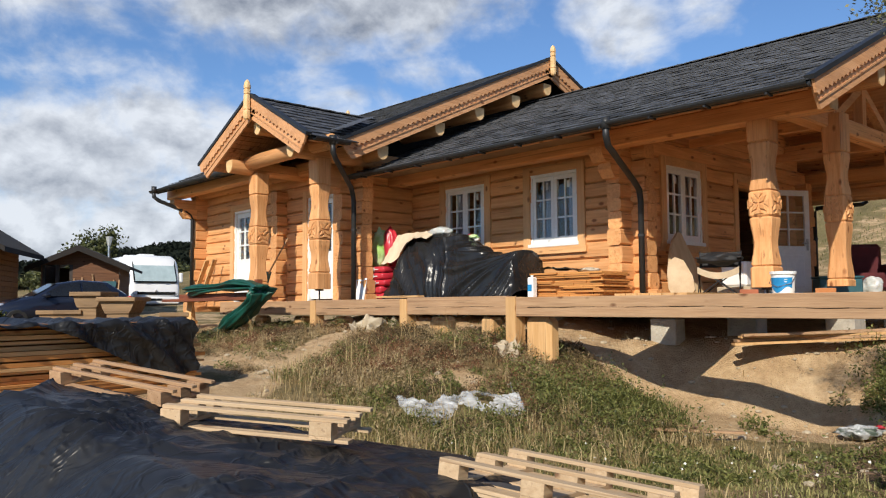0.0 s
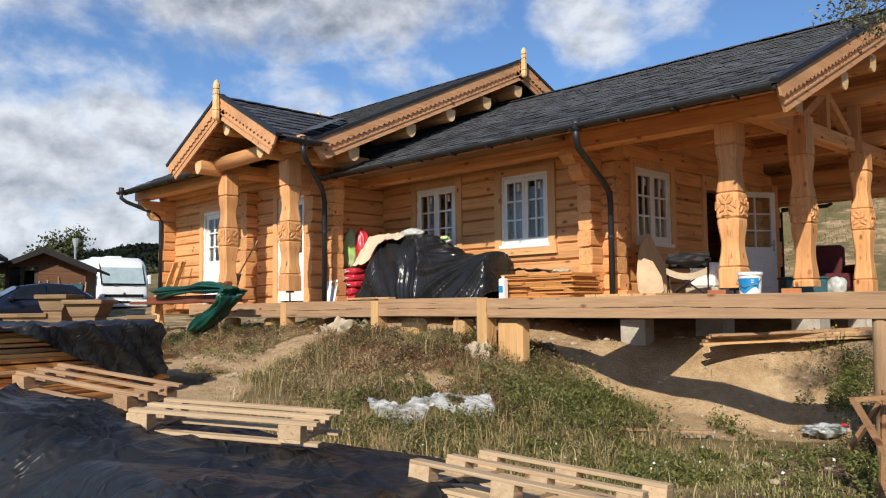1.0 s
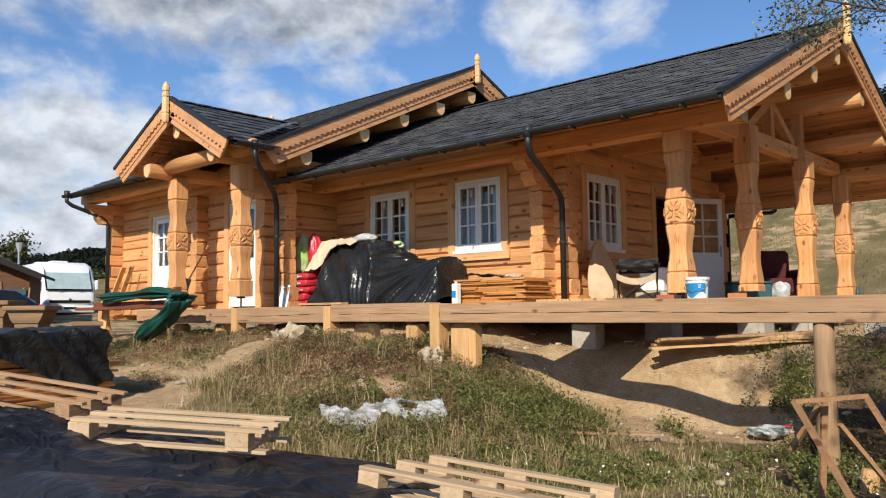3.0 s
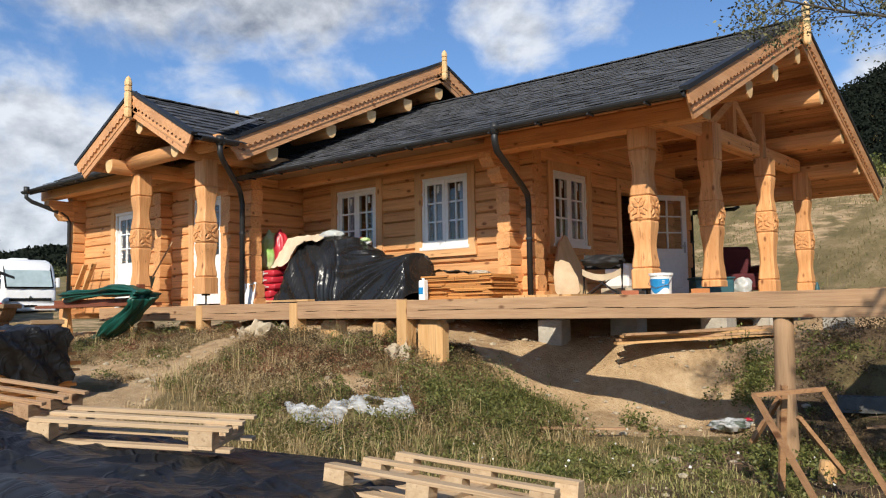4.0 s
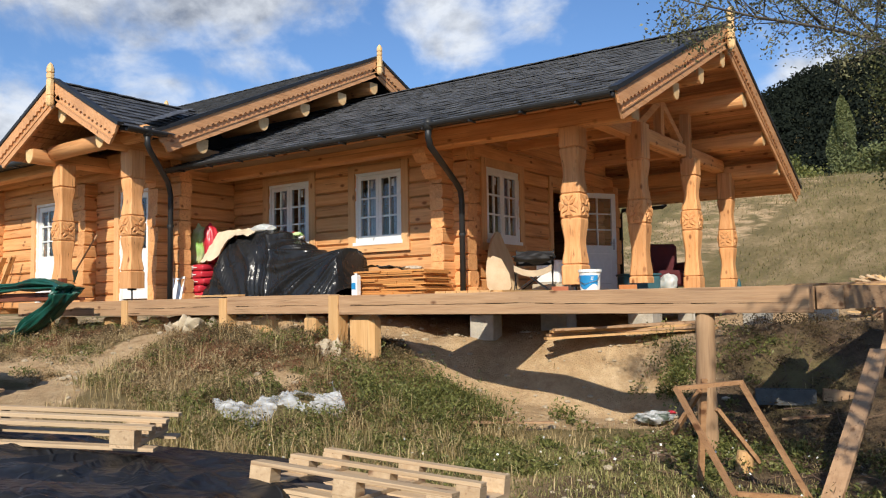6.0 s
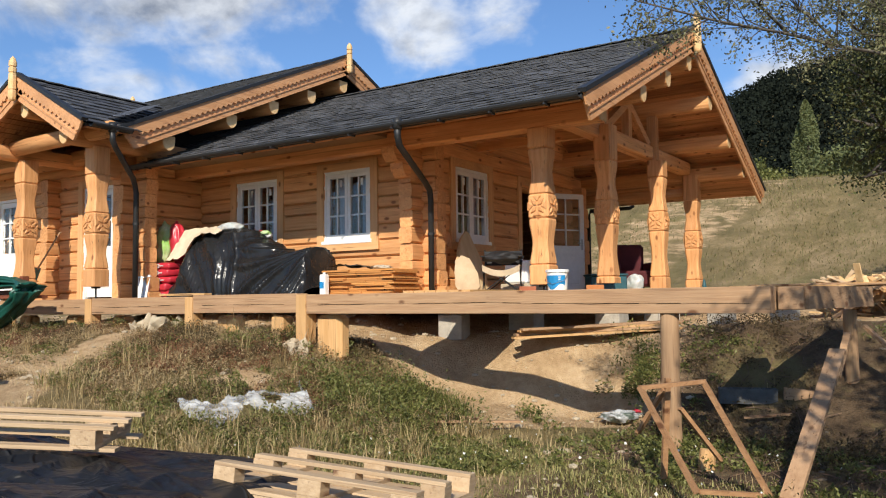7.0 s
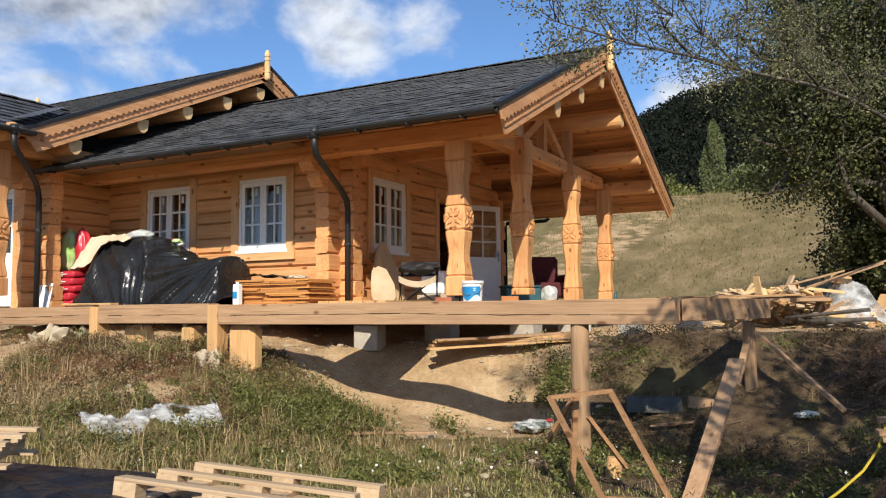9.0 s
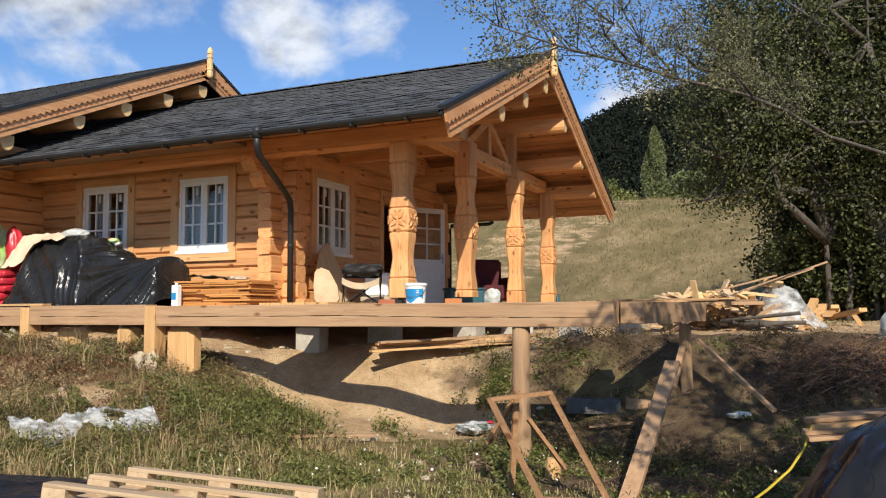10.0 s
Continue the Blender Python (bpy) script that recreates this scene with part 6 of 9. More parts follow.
    # boards laid on the far end of the deck beam
    for k in range(7):
        p = thing("thin_board", "thin board lying across the deck end", "board", group="boards on the deck end")
        x = 6.3 + 0.22 * k
        part("plank", stick(bmesh.new(), (x, 0.3 + 0.1 * k, 0.02 + 0.012 * (k % 3)), (x + 1.1, 0.8 - 0.05 * k, 0.03 + 0.012 * (k % 3)), 0.10, 0.02), (weathered, pale_x)[k % 2], p)


bark = mat("bark", (0.115, 0.098, 0.080), 0.95, 0, (0.055, 0.046, 0.038), 10, (1, 1, 0.3), 0.8, 20)
debris_heap()


def near_black_pile():
    t = thing("plastic_covered_planks", "black plastic over planks with a yellow strap", "covered pile")
    xs = [8.80 + 0.03 * i for i in range(90)]
    ys = [-6.6 + 0.03 * i for i in range(66)]
    def fz(x, y):
        h = ss(8.74, 9.85, x) ** 0.75 * ss(-6.6, -6.1, y) * ss(-4.6, -5.1, y)
        g = gz_at(x, y) + 0.02
        return g + (-0.60 - g) * h + 0.10 * (folds(x, y, 1.6, 31) - 0.4) + 0.04 * folds(x, y, 4, 33)
    part("plastic_sheet", creased_grid(xs, ys, fz, crease_lines(77, 60, 8.9, 11.3, -6.5, -4.7, 1.0, 0.7, 0.02, 0.06)), shiny_plastic, t, smooth=True)
    rng = random.Random(4)
    for k in range(8):
        y = -4.75 + 0.06 * k
        p = part("plank", stick(bmesh.new(), (9.27 + rng.uniform(-0.06, 0.08), y + 0.18, -0.90 + 0.03 * (k % 4)), (11.4, y + 0.5, -0.66 + 0.03 * (k % 4)), 0.13, 0.026), (weathered, weathered, pale_x)[k % 3], t)
    pts = [(9.27, -4.50, -0.84), (9.22, -4.62, -0.96), (9.14, -4.80, -1.06), (9.02, -5.05, -1.14), (8.88, -5.4, -1.20), (8.70, -5.75, -1.30)]
    part("strap", tube(bmesh.new(), pts, 0.008, 6), mat("yellow_strap", (0.60, 0.45, 0.04), 0.6), t, "yellow ratchet strap")


near_black_pile()

# ---- things on the porch and deck ----
def lump(radius, size, seed, amp=0.3, freq=1.6, sub=4):
    bm = bmesh.new()
    bmesh.ops.create_icosphere(bm, subdivisions=sub, radius=1)
    for v in bm.verts:
        k = 1 + amp * noise.noise(v.co * freq + Vector((seed, 0, 0))) + 0.10 * (1 - abs(noise.noise(v.co * 4 + Vector((0, seed, 0)))))
        v.co = Vector((v.co.x * size[0], v.co.y * size[1], v.co.z * size[2])) * k * radius
    return bm


def covered_heap():
    """Goods under black plastic: a high hump at one end that sweeps down to a low shoulder."""
    t = thing("covered_heap", "heap of goods under shiny black plastic on the deck", "covered heap", pose(0, 0, 0))
    n, mrows = 230, 90
    bm = bmesh.new()
    rows = []
    ridge = lambda v: (1 - abs(2 * (v - math.floor(v)) - 1))
    for i in range(n + 1):
        s = i / n
        x = -2.45 + 3.15 * s
        top = 0.34 + 0.78 * ss(0.0, 0.13, s) + 0.03 * math.exp(-((s - 0.40) / 0.10) ** 2) - 0.40 * ss(0.46, 0.80, s) + 0.03 * ss(0.85, 0.95, s) - 0.62 * ss(0.965, 1.0, s)
        row = []
        for k in range(mrows + 1):
            q = k / mrows * 2 - 1
            prof = (1 - abs(q) ** 3.6)
            y = -0.78 + 0.50 * q * (1.0 + 0.08 * math.sin(7 * s + 2))
            z = top * prof
            # folds that fan out from the pulled-up low end, and others that hang from the hump
            da = math.atan2(z - 0.80, x - 0.78)
            ra = math.hypot(z - 0.80, x - 0.78)
            w = ss(-1.5, -0.5, x)
            ph = 4.6 * da + 0.9 * noise.noise(Vector((da * 3, ra * 0.7, 4)))
            fan = (ridge(ph) ** 2.2 - 0.35) * min(1.0, 0.30 + ra * 0.55) + 0.30 * (ridge(2.6 * ph + 0.3) ** 3 - 0.25) * min(1.0, 0.35 + ra * 0.3)
            ph = 2.0 * (x - 0.45 * (top - z)) + 0.9 * noise.noise(Vector((x * 0.9, z * 0.8, 9)))
            fall = ridge(ph) ** 3 - 0.25 + 0.35 * (ridge(2.7 * ph + 0.2) ** 3 - 0.25)
            f = fan * w + fall * (1 - w)
            f += 0.7 * noise.noise(Vector((x * 1.7, z * 2.0, 6)))
            y += (-0.10 if q < 0 else 0.10) * f * (0.35 + 0.9 * (1 - prof)) * ss(0.0, 0.10, abs(q))
            z = max(0.005, z + 0.030 * f * prof + 0.006 * noise.noise(Vector((x * 7, y * 7, 3))))
            row.append(bm.verts.new((x + 0.02 * f, y, z)))
        rows.append(row)
    for r0, r1 in zip(rows, rows[1:]):
        for k in range(mrows):
            bm.faces.new((r0[k], r1[k], r1[k + 1], r0[k + 1]))
    bmesh.ops.recalc_face_normals(bm, faces=bm.faces[:])
    part("plastic_sheet", bm, shiny_plastic, t, smooth=True)
    # beige cloth thrown over the hump
    t = thing("beige_cloth", "crumpled beige cloth thrown over the covered heap", "cloth")
    bm = bmesh.new()
    rows = []
    for i in range(37):
        u = i / 36
        row = []
        for k in range(25):
            v = k / 24
            x = -2.42 + 1.05 * u - 0.28 * v * (1 - u) * (u < 0.6)
            y = -0.62 - 0.55 * v
            drop = max(0.0, v - 0.42) * (1.15 - 0.85 * ss(0.25, 0.7, u))
            z = 1.215 - drop * 0.8 + 0.05 * (folds(x, v, 4, 3) - 0.4) - 0.05 * abs(u - 0.5)
            y -= 0.02 * folds(x, v, 6, 9) - 0.10 * drop
            row.append(bm.verts.new((x, y, z)))
        rows.append(row)
    for r0, r1 in zip(rows, rows[1:]):
        for k in range(24):
            bm.faces.new((r0[k], r1[k], r1[k + 1], r0[k + 1]))
    part("cloth", bm, mat("beige_cloth", (0.66, 0.55, 0.40), 0.9, 0, (0.56, 0.46, 0.33), 6, (1, 1, 1), 0.3, 30), t, smooth=True)
    t = thing("white_sack", "small white plastic sack on the covered heap", "sack", pose(-1.35, -0.85, 1.18))
    part("sack_body", lump(1, (0.22, 0.16, 0.08), 4), white_film, t, smooth=True)
    t = thing("striped_bag", "small red, green and white bag on the heap", "bag", pose(-0.72, -0.66, 1.01))
    part("bag_body", lump(1, (0.13, 0.09, 0.06), 8), white_film, t, smooth=True)
    part("bag_band", lump(1, (0.09, 0.07, 0.04), 9), green_plastic, t, "green band", m=Matrix.Translation((0.05, -0.05, 0.05)))
    part("bag_strap", tube(bmesh.new(), [(-0.18, 0, 0.05), (-0.08, -0.03, 0.09), (0.03, -0.04, 0.07), (0.10, -0.04, 0.02)], 0.018, 8), red_plastic, t, "red strap", smooth=True)


green_plastic = mat("green_plastic", (0.22, 0.45, 0.06), 0.4, 0, (0.5, 0.6, 0.35), 4)
covered_heap()


def soil_bags():
    rng = random.Random(2)
    for k in range(5):
        t = thing("soil_bag", "red printed plastic bag of soil in a stack", "bag", pose(-2.92 + rng.uniform(-0.03, 0.03), -0.95, 0.07 + 0.125 * k, 0, 0, rng.uniform(-6, 6)), "soil bags")
        bm = boxed(-0.34, 0.34, -0.22, 0.22, -0.06, 0.06, 0.025)
        bmesh.ops.subdivide_edges(bm, edges=bm.edges[:], cuts=2, use_grid_fill=True)
        for v in bm.verts:
            v.co.z += 0.030 * noise.noise(v.co * 9 + Vector((k, 0, 0)))
            v.co.x += 0.018 * noise.noise(v.co * 6 + Vector((0, k, 0)))
        part("bag_body", bm, red_plastic, t, smooth=True)
        for q in range(3):
            part("print_bar", boxed(-0.24, 0.10 + 0.1 * (q % 2), -0.236, -0.228, 0.024 - 0.026 * q - 0.008, 0.024 - 0.026 * q + 0.008), sticker_mat, t, "white printed bar")
    t = thing("soil_bag", "upright green and white plastic bag leaning on the heap", "bag", pose(-3.02, -0.92, 0.97, 0, 8, 10))
    part("bag_body", lump(1, (0.17, 0.11, 0.36), 12, 0.25, 2.2), green_plastic, t, smooth=True)
    t = thing("soil_bag", "upright red plastic bag leaning on the heap", "bag", pose(-2.70, -0.88, 0.98, 0, -5, 0))
    part("bag_body", lump(1, (0.15, 0.12, 0.36), 17, 0.2, 2.0), red_plastic, t, smooth=True)
    for k, (x, h) in enumerate(((-2.98, 0.47), (-2.89, 0.47), (-2.80, 0.40))):
        t = thing("white_board", "narrow white board leaning against the bags", "board", group="white boards")
        part("board", stick(bmesh.new(), (x + 0.03, -1.50, 0.0), (x - 0.03, -1.38, h), 0.10, 0.05), white_paint, t)
    t = thing("canister", "white plastic canister with a blue label", "canister", pose(1.07, -1.2, 0))
    bm = boxed(-0.055, 0.055, -0.055, 0.055, 0, 0.31, 0.016)
    part("canister_body", bm, white_paint, t)
    part("cap", tube(bmesh.new(), [(0, 0, 0.31), (0, 0, 0.34)], 0.022, 10), white_paint, t)
    part("label", boxed(-0.040, 0.040, -0.0575, -0.0555, 0.10, 0.20), blue_plastic, t, "blue label")


blue_plastic = mat("blue_print", (0.02, 0.28, 0.62), 0.4)
soil_bags()


def shingle_stack():
    rng = random.Random(8)
    z = 0.0
    for k in range(14):
        h = rng.uniform(0.022, 0.032)
        t = thing("stacked_board", "orange-brown sawn board in a low stack", "board", group="stacked boards")
        bm = bmesh.new()
        x = 0.98 + rng.uniform(-0.06, 0.05)
        while x < 2.15:
            L = rng.uniform(0.35, 0.8)
            x1 = min(x + L, 2.22 + rng.uniform(-0.04, 0.06))
            box(bm, x, x1, -1.05 + rng.uniform(-0.05, 0.05), -0.42, z, z + h - 0.003)
            x = x1 + 0.004
        part("board", bm, orange_plank, t)
        z += h
    t = thing("stack_sheet", "scrap of black plastic on the board stack", "plastic sheet")
    xs = [0.96 + 0.05 * i for i in range(17)]
    ys = [-1.0 + 0.05 * i for i in range(12)]
    part("sheet", heightfield(xs, ys, lambda x, y: z + 0.02 + 0.09 * folds(x, y, 3, 2) * (1 - 0.5 * ss(1.2, 1.75, x))), black_plastic, t, smooth=True)
    t = thing("paper_scrap", "crumpled pale paper on the board stack", "paper", pose(1.78, -0.75, z + 0.03))
    part("paper", lump(1, (0.16, 0.13, 0.035), 3, 0.5, 3, 3), mat("kraft_paper", (0.55, 0.47, 0.36), 0.9), t)


shingle_stack()


def porch_goods():
    # leaning slab of wood
    t = thing("wood_slab", "tall oval wood slab leaning on the porch wall", "wood slab")
    bm = bmesh.new()
    out = [(0.55, 0.0), (0.48, 0.25), (0.50, 0.52), (0.62, 0.72), (0.78, 0.92), (0.98, 1.06), (1.06, 1.04), (1.14, 0.80), (1.22, 0.62), (1.26, 0.30), (1.22, 0.0)]
    prism(bm, [(y, z) for y, z in out], 0, 0.05, 0)
    ob = part("slab", bm, mat("planed_wood", (0.62, 0.46, 0.27), 0.7, 0, (0.52, 0.36, 0.19), 3, (1, 3, 0.6), 0.2, 20), t)
    ob.matrix_local = Matrix.Translation((2.45, 0, 0)) @ Matrix.Rotation(radians(-16), 4, "Y")
    t = thing("wood_slab", "pale cut log slab standing before the porch wall", "wood slab", pose(3.08, -0.42, 0.0, -10, 0, 24))
    bm = bmesh.new()
    prism(bm, [(-0.17, 0.48), (-0.08, 0.55), (0.04, 0.50), (0.16, 0.28), (0.19, 0.09), (0.13, 0.0), (-0.10, 0.0), (-0.16, 0.10), (-0.18, 0.30)], -0.04, 0.04, 1)
    part("slab", bm, mat("cut_slab", (0.54, 0.41, 0.265), 0.85, 0, (0.42, 0.30, 0.18), 4, (1, 1, 1), 0.3, 30), t)
    # folding camp chair
    t = thing("camping_chair", "black folding camping chair with beige seat", "chair", pose(3.48, -0.10, 0.0, 0, 0, 25) @ Matrix.Scale(0.88, 4))
    for a, b in (((-0.3, -0.25, 0), (0.3, -0.25, 0.45)), ((0.3, -0.25, 0), (-0.3, -0.25, 0.45)), ((-0.3, 0.25, 0), (0.3, 0.25, 0.45)), ((0.3, 0.25, 0), (-0.3, 0.25, 0.45)),
                 ((-0.3, -0.25, 0), (-0.3, 0.25, 0.45)), ((-0.3, 0.25, 0), (-0.3, -0.25, 0.45)), ((0.3, -0.25, 0), (0.3, 0.25, 0.45)), ((0.3, 0.25, 0), (0.3, -0.25, 0.45))):
        part("leg", tube(bmesh.new(), [a, b], 0.010, 6), black_cloth, t)
    for x in (-0.3, 0.3):
        part("back_pole", tube(bmesh.new(), [(x, 0.25, 0.4), (x * 1.03, 0.32, 0.72)], 0.010, 6), black_cloth, t)
        part("armrest", boxed(x - 0.03, x + 0.03, -0.25, 0.30, 0.58, 0.60, 0.004), black_cloth, t)
    part("seat", heightfield([-0.3 + 0.06 * i for i in range(11)], [-0.25 + 0.05 * i for i in range(11)], lambda x, y: 0.45 - 0.09 * (1 - (x / 0.3) ** 2)), beige_fabric, t, "beige fabric seat", smooth=True)
    part("front_flap", heightfield([-0.3 + 0.06 * i for i in range(11)], [-0.265, -0.262], lambda x, y: 0.45 - 0.09 * (1 - (x / 0.3) ** 2) - (0.10 if y < -0.263 else 0)), beige_fabric, t)
    bm = bmesh.new()
    g = [[bm.verts.new((x, 0.27 + 0.06 * (z - 0.45) / 0.4 + 0.05 * (1 - (x / 0.3) ** 2), z)) for x in [-0.3 + 0.06 * i for i in range(11)]] for z in (0.46, 0.54, 0.62, 0.70)]
    for r0, r1 in zip(g, g[1:]):
        for i in range(10):
            bm.faces.new((r0[i], r0[i + 1], r1[i + 1], r1[i]))
    part("backrest", bm, black_cloth, t, smooth=True)
    part("bag_on_seat", lump(1, (0.28, 0.2, 0.09), 4, 0.4), black_cloth, t, "dark folded jacket", m=Matrix.Translation((0, 0, 0.58)), smooth=True)
    t = thing("white_tub", "white plastic tub standing by the porch door", "tub", pose(3.15, 1.1, 0.0))
    part("tub_body", boxed(-0.2, 0.2, -0.2, 0.2, 0.15, 0.52, 0.03), white_paint, t)
    part("crate", boxed(-0.26, 0.26, -0.22, 0.22, 0.0, 0.15, 0.01), limestone, t, "beige crate under it")
    t = thing("brick", "red brick standing on the porch floor", "brick", pose(4.2, -0.7, 0, 0, 0, 30))
    part("brick_body", boxed(-0.11, 0.11, -0.05, 0.05, 0, 0.075, 0.004), mat("red_brick", (0.36, 0.12, 0.06), 0.9), t)
    t = thing("brick", "orange brick on the porch floor", "brick", pose(4.35, 1.2, 0, 0, 0, 20))
    part("brick_body", boxed(-0.13, 0.13, -0.06, 0.06, 0, 0.11, 0.004), mat("orange_brick", (0.50, 0.20, 0.07), 0.9), t)
    # paint bucket
    t = thing("paint_bucket", "white plastic bucket with a blue wavy label", "bucket", pose(4.80, -1.05, 0.0))
    bm = bmesh.new()
    tube(bm, [(0, 0, 0), (0, 0, 0.245)], 0.118, 24, True, 1.13)
    part("bucket_body", bm, white_paint, t, smooth=False)
    bm = bmesh.new()
    tube(bm, [(0, 0, 0.235), (0, 0, 0.268)], 0.146, 24)
    part("lid", bm, white_paint, t)
    bm = bmesh.new()
    cols = []
    for i in range(41):
        a = -2.9 + 2.6 * i / 40
        r0, r1 = 0.1195 + 0.0153 * 0.25, 0.1195 + 0.0153 * 0.85
        lo = 0.055 + 0.035 * math.sin(3.2 * (a + 1.2))
        hi = 0.195
        rr = lambda z: 0.1185 + 0.0155 * z / 0.245 + 0.0015
        cols.append([bm.verts.new((rr(z) * math.cos(a), rr(z) * math.sin(a), z)) for z in (lo, hi)])
    for c0, c1 in zip(cols, cols[1:]):
        bm.faces.new((c0[0], c1[0], c1[1], c0[1]))
    part("label", bm, blue_plastic, t, "blue printed label")
    for k, (a, z, w) in enumerate(((-1.05, 0.165, 0.26), (-1.05, 0.140, 0.22))):
        bm = bmesh.new()
        c = []
        for i in range(6):
            q = a + w * i / 5
            c.append([bm.verts.new((0.1322 * math.cos(q), 0.1322 * math.sin(q), z + dz)) for dz in (0, 0.012)])
        for c0, c1 in zip(c, c[1:]):
            bm.faces.new((c0[0], c1[0], c1[1], c0[1]))
        part("print_bar", bm, sticker_mat, t, "white print")
    part("wire_handle", tube(bmesh.new(), [(-0.14, 0, 0.20), (-0.13, -0.08, 0.13), (0, -0.145, 0.085), (0.13, -0.08, 0.13), (0.14, 0, 0.20)], 0.004, 6), steel, t)
    # storage box
    t = thing("storage_box", "dark teal plastic storage box with lid", "box", pose(4.05, 2.35, 0, 0, 0, 38))
    part("box_body", boxed(-0.30, 0.30, -0.2, 0.2, 0, 0.27, 0.015), teal_plastic, t)
    part("lid", boxed(-0.32, 0.32, -0.22, 0.22, 0.27, 0.305, 0.01), teal_plastic, t)
    # dark red armchair
    t = thing("armchair", "dark red upholstered armchair beyond the posts", "armchair", pose(3.62, 4.7, 0, 0, 0, 40))
    part("seat", boxed(-0.35, 0.35, -0.35, 0.30, 0.12, 0.42, 0.05), dark_red, t)
    part("backrest", boxed(-0.35, 0.35, 0.22, 0.40, 0.12, 0.95, 0.06), dark_red, t)
    for x in (-0.40, 0.40):
        part("armrest", boxed(x - 0.08, x + 0.08, -0.35, 0.32, 0.12, 0.58, 0.04), dark_red, t)
        for y in (-0.28, 0.28):
            part("leg", boxed(x * 0.8 - 0.025, x * 0.8 + 0.025, y - 0.025, y + 0.025, 0, 0.12), black_cloth, t)
    t = thing("white_sack", "white and violet plastic sack beside the post", "sack", pose(4.40, 2.78, 0.14))
    part("sack_body", lump(1, (0.14, 0.12, 0.16), 14), white_film, t, smooth=True)
    t = thing("watering_bottle", "small dark green bottle at the last post", "bottle", pose(4.6, 6.1, 0))
    part("bottle_body", tube(bmesh.new(), [(0, 0, 0), (0, 0, 0.16), (0, 0, 0.2), (0, 0, 0.26)], 0.05, 10, True, 0.4), teal_plastic, t)


black_cloth = mat("black_nylon", (0.014, 0.014, 0.016), 0.7)
beige_fabric = mat("beige_fabric", (0.50, 0.40, 0.27), 0.9)
teal_plastic = mat("teal_plastic", (0.02, 0.09, 0.11), 0.5)
dark_red = mat("dark_red_cloth", (0.09, 0.014, 0.018), 0.9)
porch_goods()


def green_tarp_table():
    """Red-brown boards on trestles with a green tarpaulin pulled over, beside the entrance."""
    t = thing("work_table", "red-brown boards on trestles at the deck end", "work table")
    part("tabletop", stick(bmesh.new(), (-6.43, -3.40, 0.02), (-3.19, -3.25, 0.04), 0.55, 0.05), red_board, t)
    part("tabletop", stick(bmesh.new(), (-6.03, -3.30, 0.09), (-3.49, -3.15, 0.10), 0.40, 0.09), red_board, t)
    for x in (-5.93, -3.69):
        for s in (-1, 1):
            part("leg", stick(bmesh.new(), (x, -3.3, 0.05), (x - 0.25 * s, -3.3 + 0.2 * s, -0.74), 0.10, 0.06), pale_z, t)
    part("end_post", boxed(-3.34, -3.24, -3.36, -3.26, 0.03, 0.36), red_board, t)
    t = thing("green_tarpaulin", "crumpled green tarpaulin trailing off the work table", "tarpaulin")
    bm = bmesh.new()
    path = [(-5.60, -3.45, 0.21), (-5.04, -3.47, 0.23), (-4.19, -3.45, 0.25), (-3.57, -3.45, 0.26), (-3.09, -3.48, 0.24), (-2.77, -3.53, 0.16), (-2.83, -3.59, 0.02), (-3.26, -3.61, -0.23), (-3.82, -3.63, -0.46), (-4.46, -3.65, -0.65)]
    dense = []
    for (a, b) in zip(path, path[1:]):
        for i in range(8):
            dense.append(Vector(a).lerp(Vector(b), i / 8))
    dense.append(Vector(path[-1]))
    rows = []
    n = len(dense)
    for i, p in enumerate(dense):
        d = (dense[min(n - 1, i + 1)] - dense[max(0, i - 1)]).normalized()
        side = Vector((0, 1, 0))
        up = d.cross(side).normalized()
        if up.z < 0:
            up = -up
        w = 0.19 + 0.05 * math.sin(i * 0.35) + 0.04 * ss(0.45 * n, 0.7 * n, i)
        row = []
        for k in range(40):
            a = 2 * math.pi * k / 40
            rr = w * (0.75 + 0.55 * noise.noise(Vector((math.cos(a) * 2.2, math.sin(a) * 2.2, i * 0.05))) + 0.25 * noise.noise(Vector((math.cos(a) * 5, math.sin(a) * 5, i * 0.12))) + 0.16 * math.sin(9 * a + 1.5 * math.sin(i * 0.13)))
            row.append(bm.verts.new(p + up * math.sin(a) * rr * 0.50 + side * math.cos(a) * rr))
        rows.append(row)
    for r0, r1 in zip(rows, rows[1:]):
        for k in range(40):
            bm.faces.new((r0[k], r0[(k + 1) % 40], r1[(k + 1) % 40], r1[k]))
    bm.faces.new(rows[0][::-1])
    bm.faces.new(rows[-1])
    part("tarpaulin", bm, mat("green_tarp", (0.008, 0.085, 0.06), 0.45, 0, (0.005, 0.05, 0.038), 4, (1, 1, 1), 0.3, 12), t, smooth=True)
    for a, b in (((-9.0, -1.85, 0.0), (-8.5, -1.72, 0.98)), ((-8.6, -1.85, 0.0), (-8.12, -1.72, 0.98))):
        p = thing("leaning_board", "narrow board leaning against the log wall", "board", group="boards at the end wall")
        part("board", stick(bmesh.new(), a, b, 0.12, 0.03), pale_z, p)
    p = thing("shovel", "dark shovel leaning by the carved entrance post", "shovel")
    part("shaft", tube(bmesh.new(), [(-5.05, -2.1, 0.55), (-4.92, -1.75, 1.25)], 0.016, 8), weathered_z, p)
    part("blade", stick(bmesh.new(), (-5.2, -2.2, 0.02), (-5.05, -2.1, 0.58), 0.24, 0.02), teal_plastic, p)


red_board = timber("red_brown_board", (0.24, 0.075, 0.035), (0.15, 0.045, 0.022), 0, 0.6)
green_tarp_table()

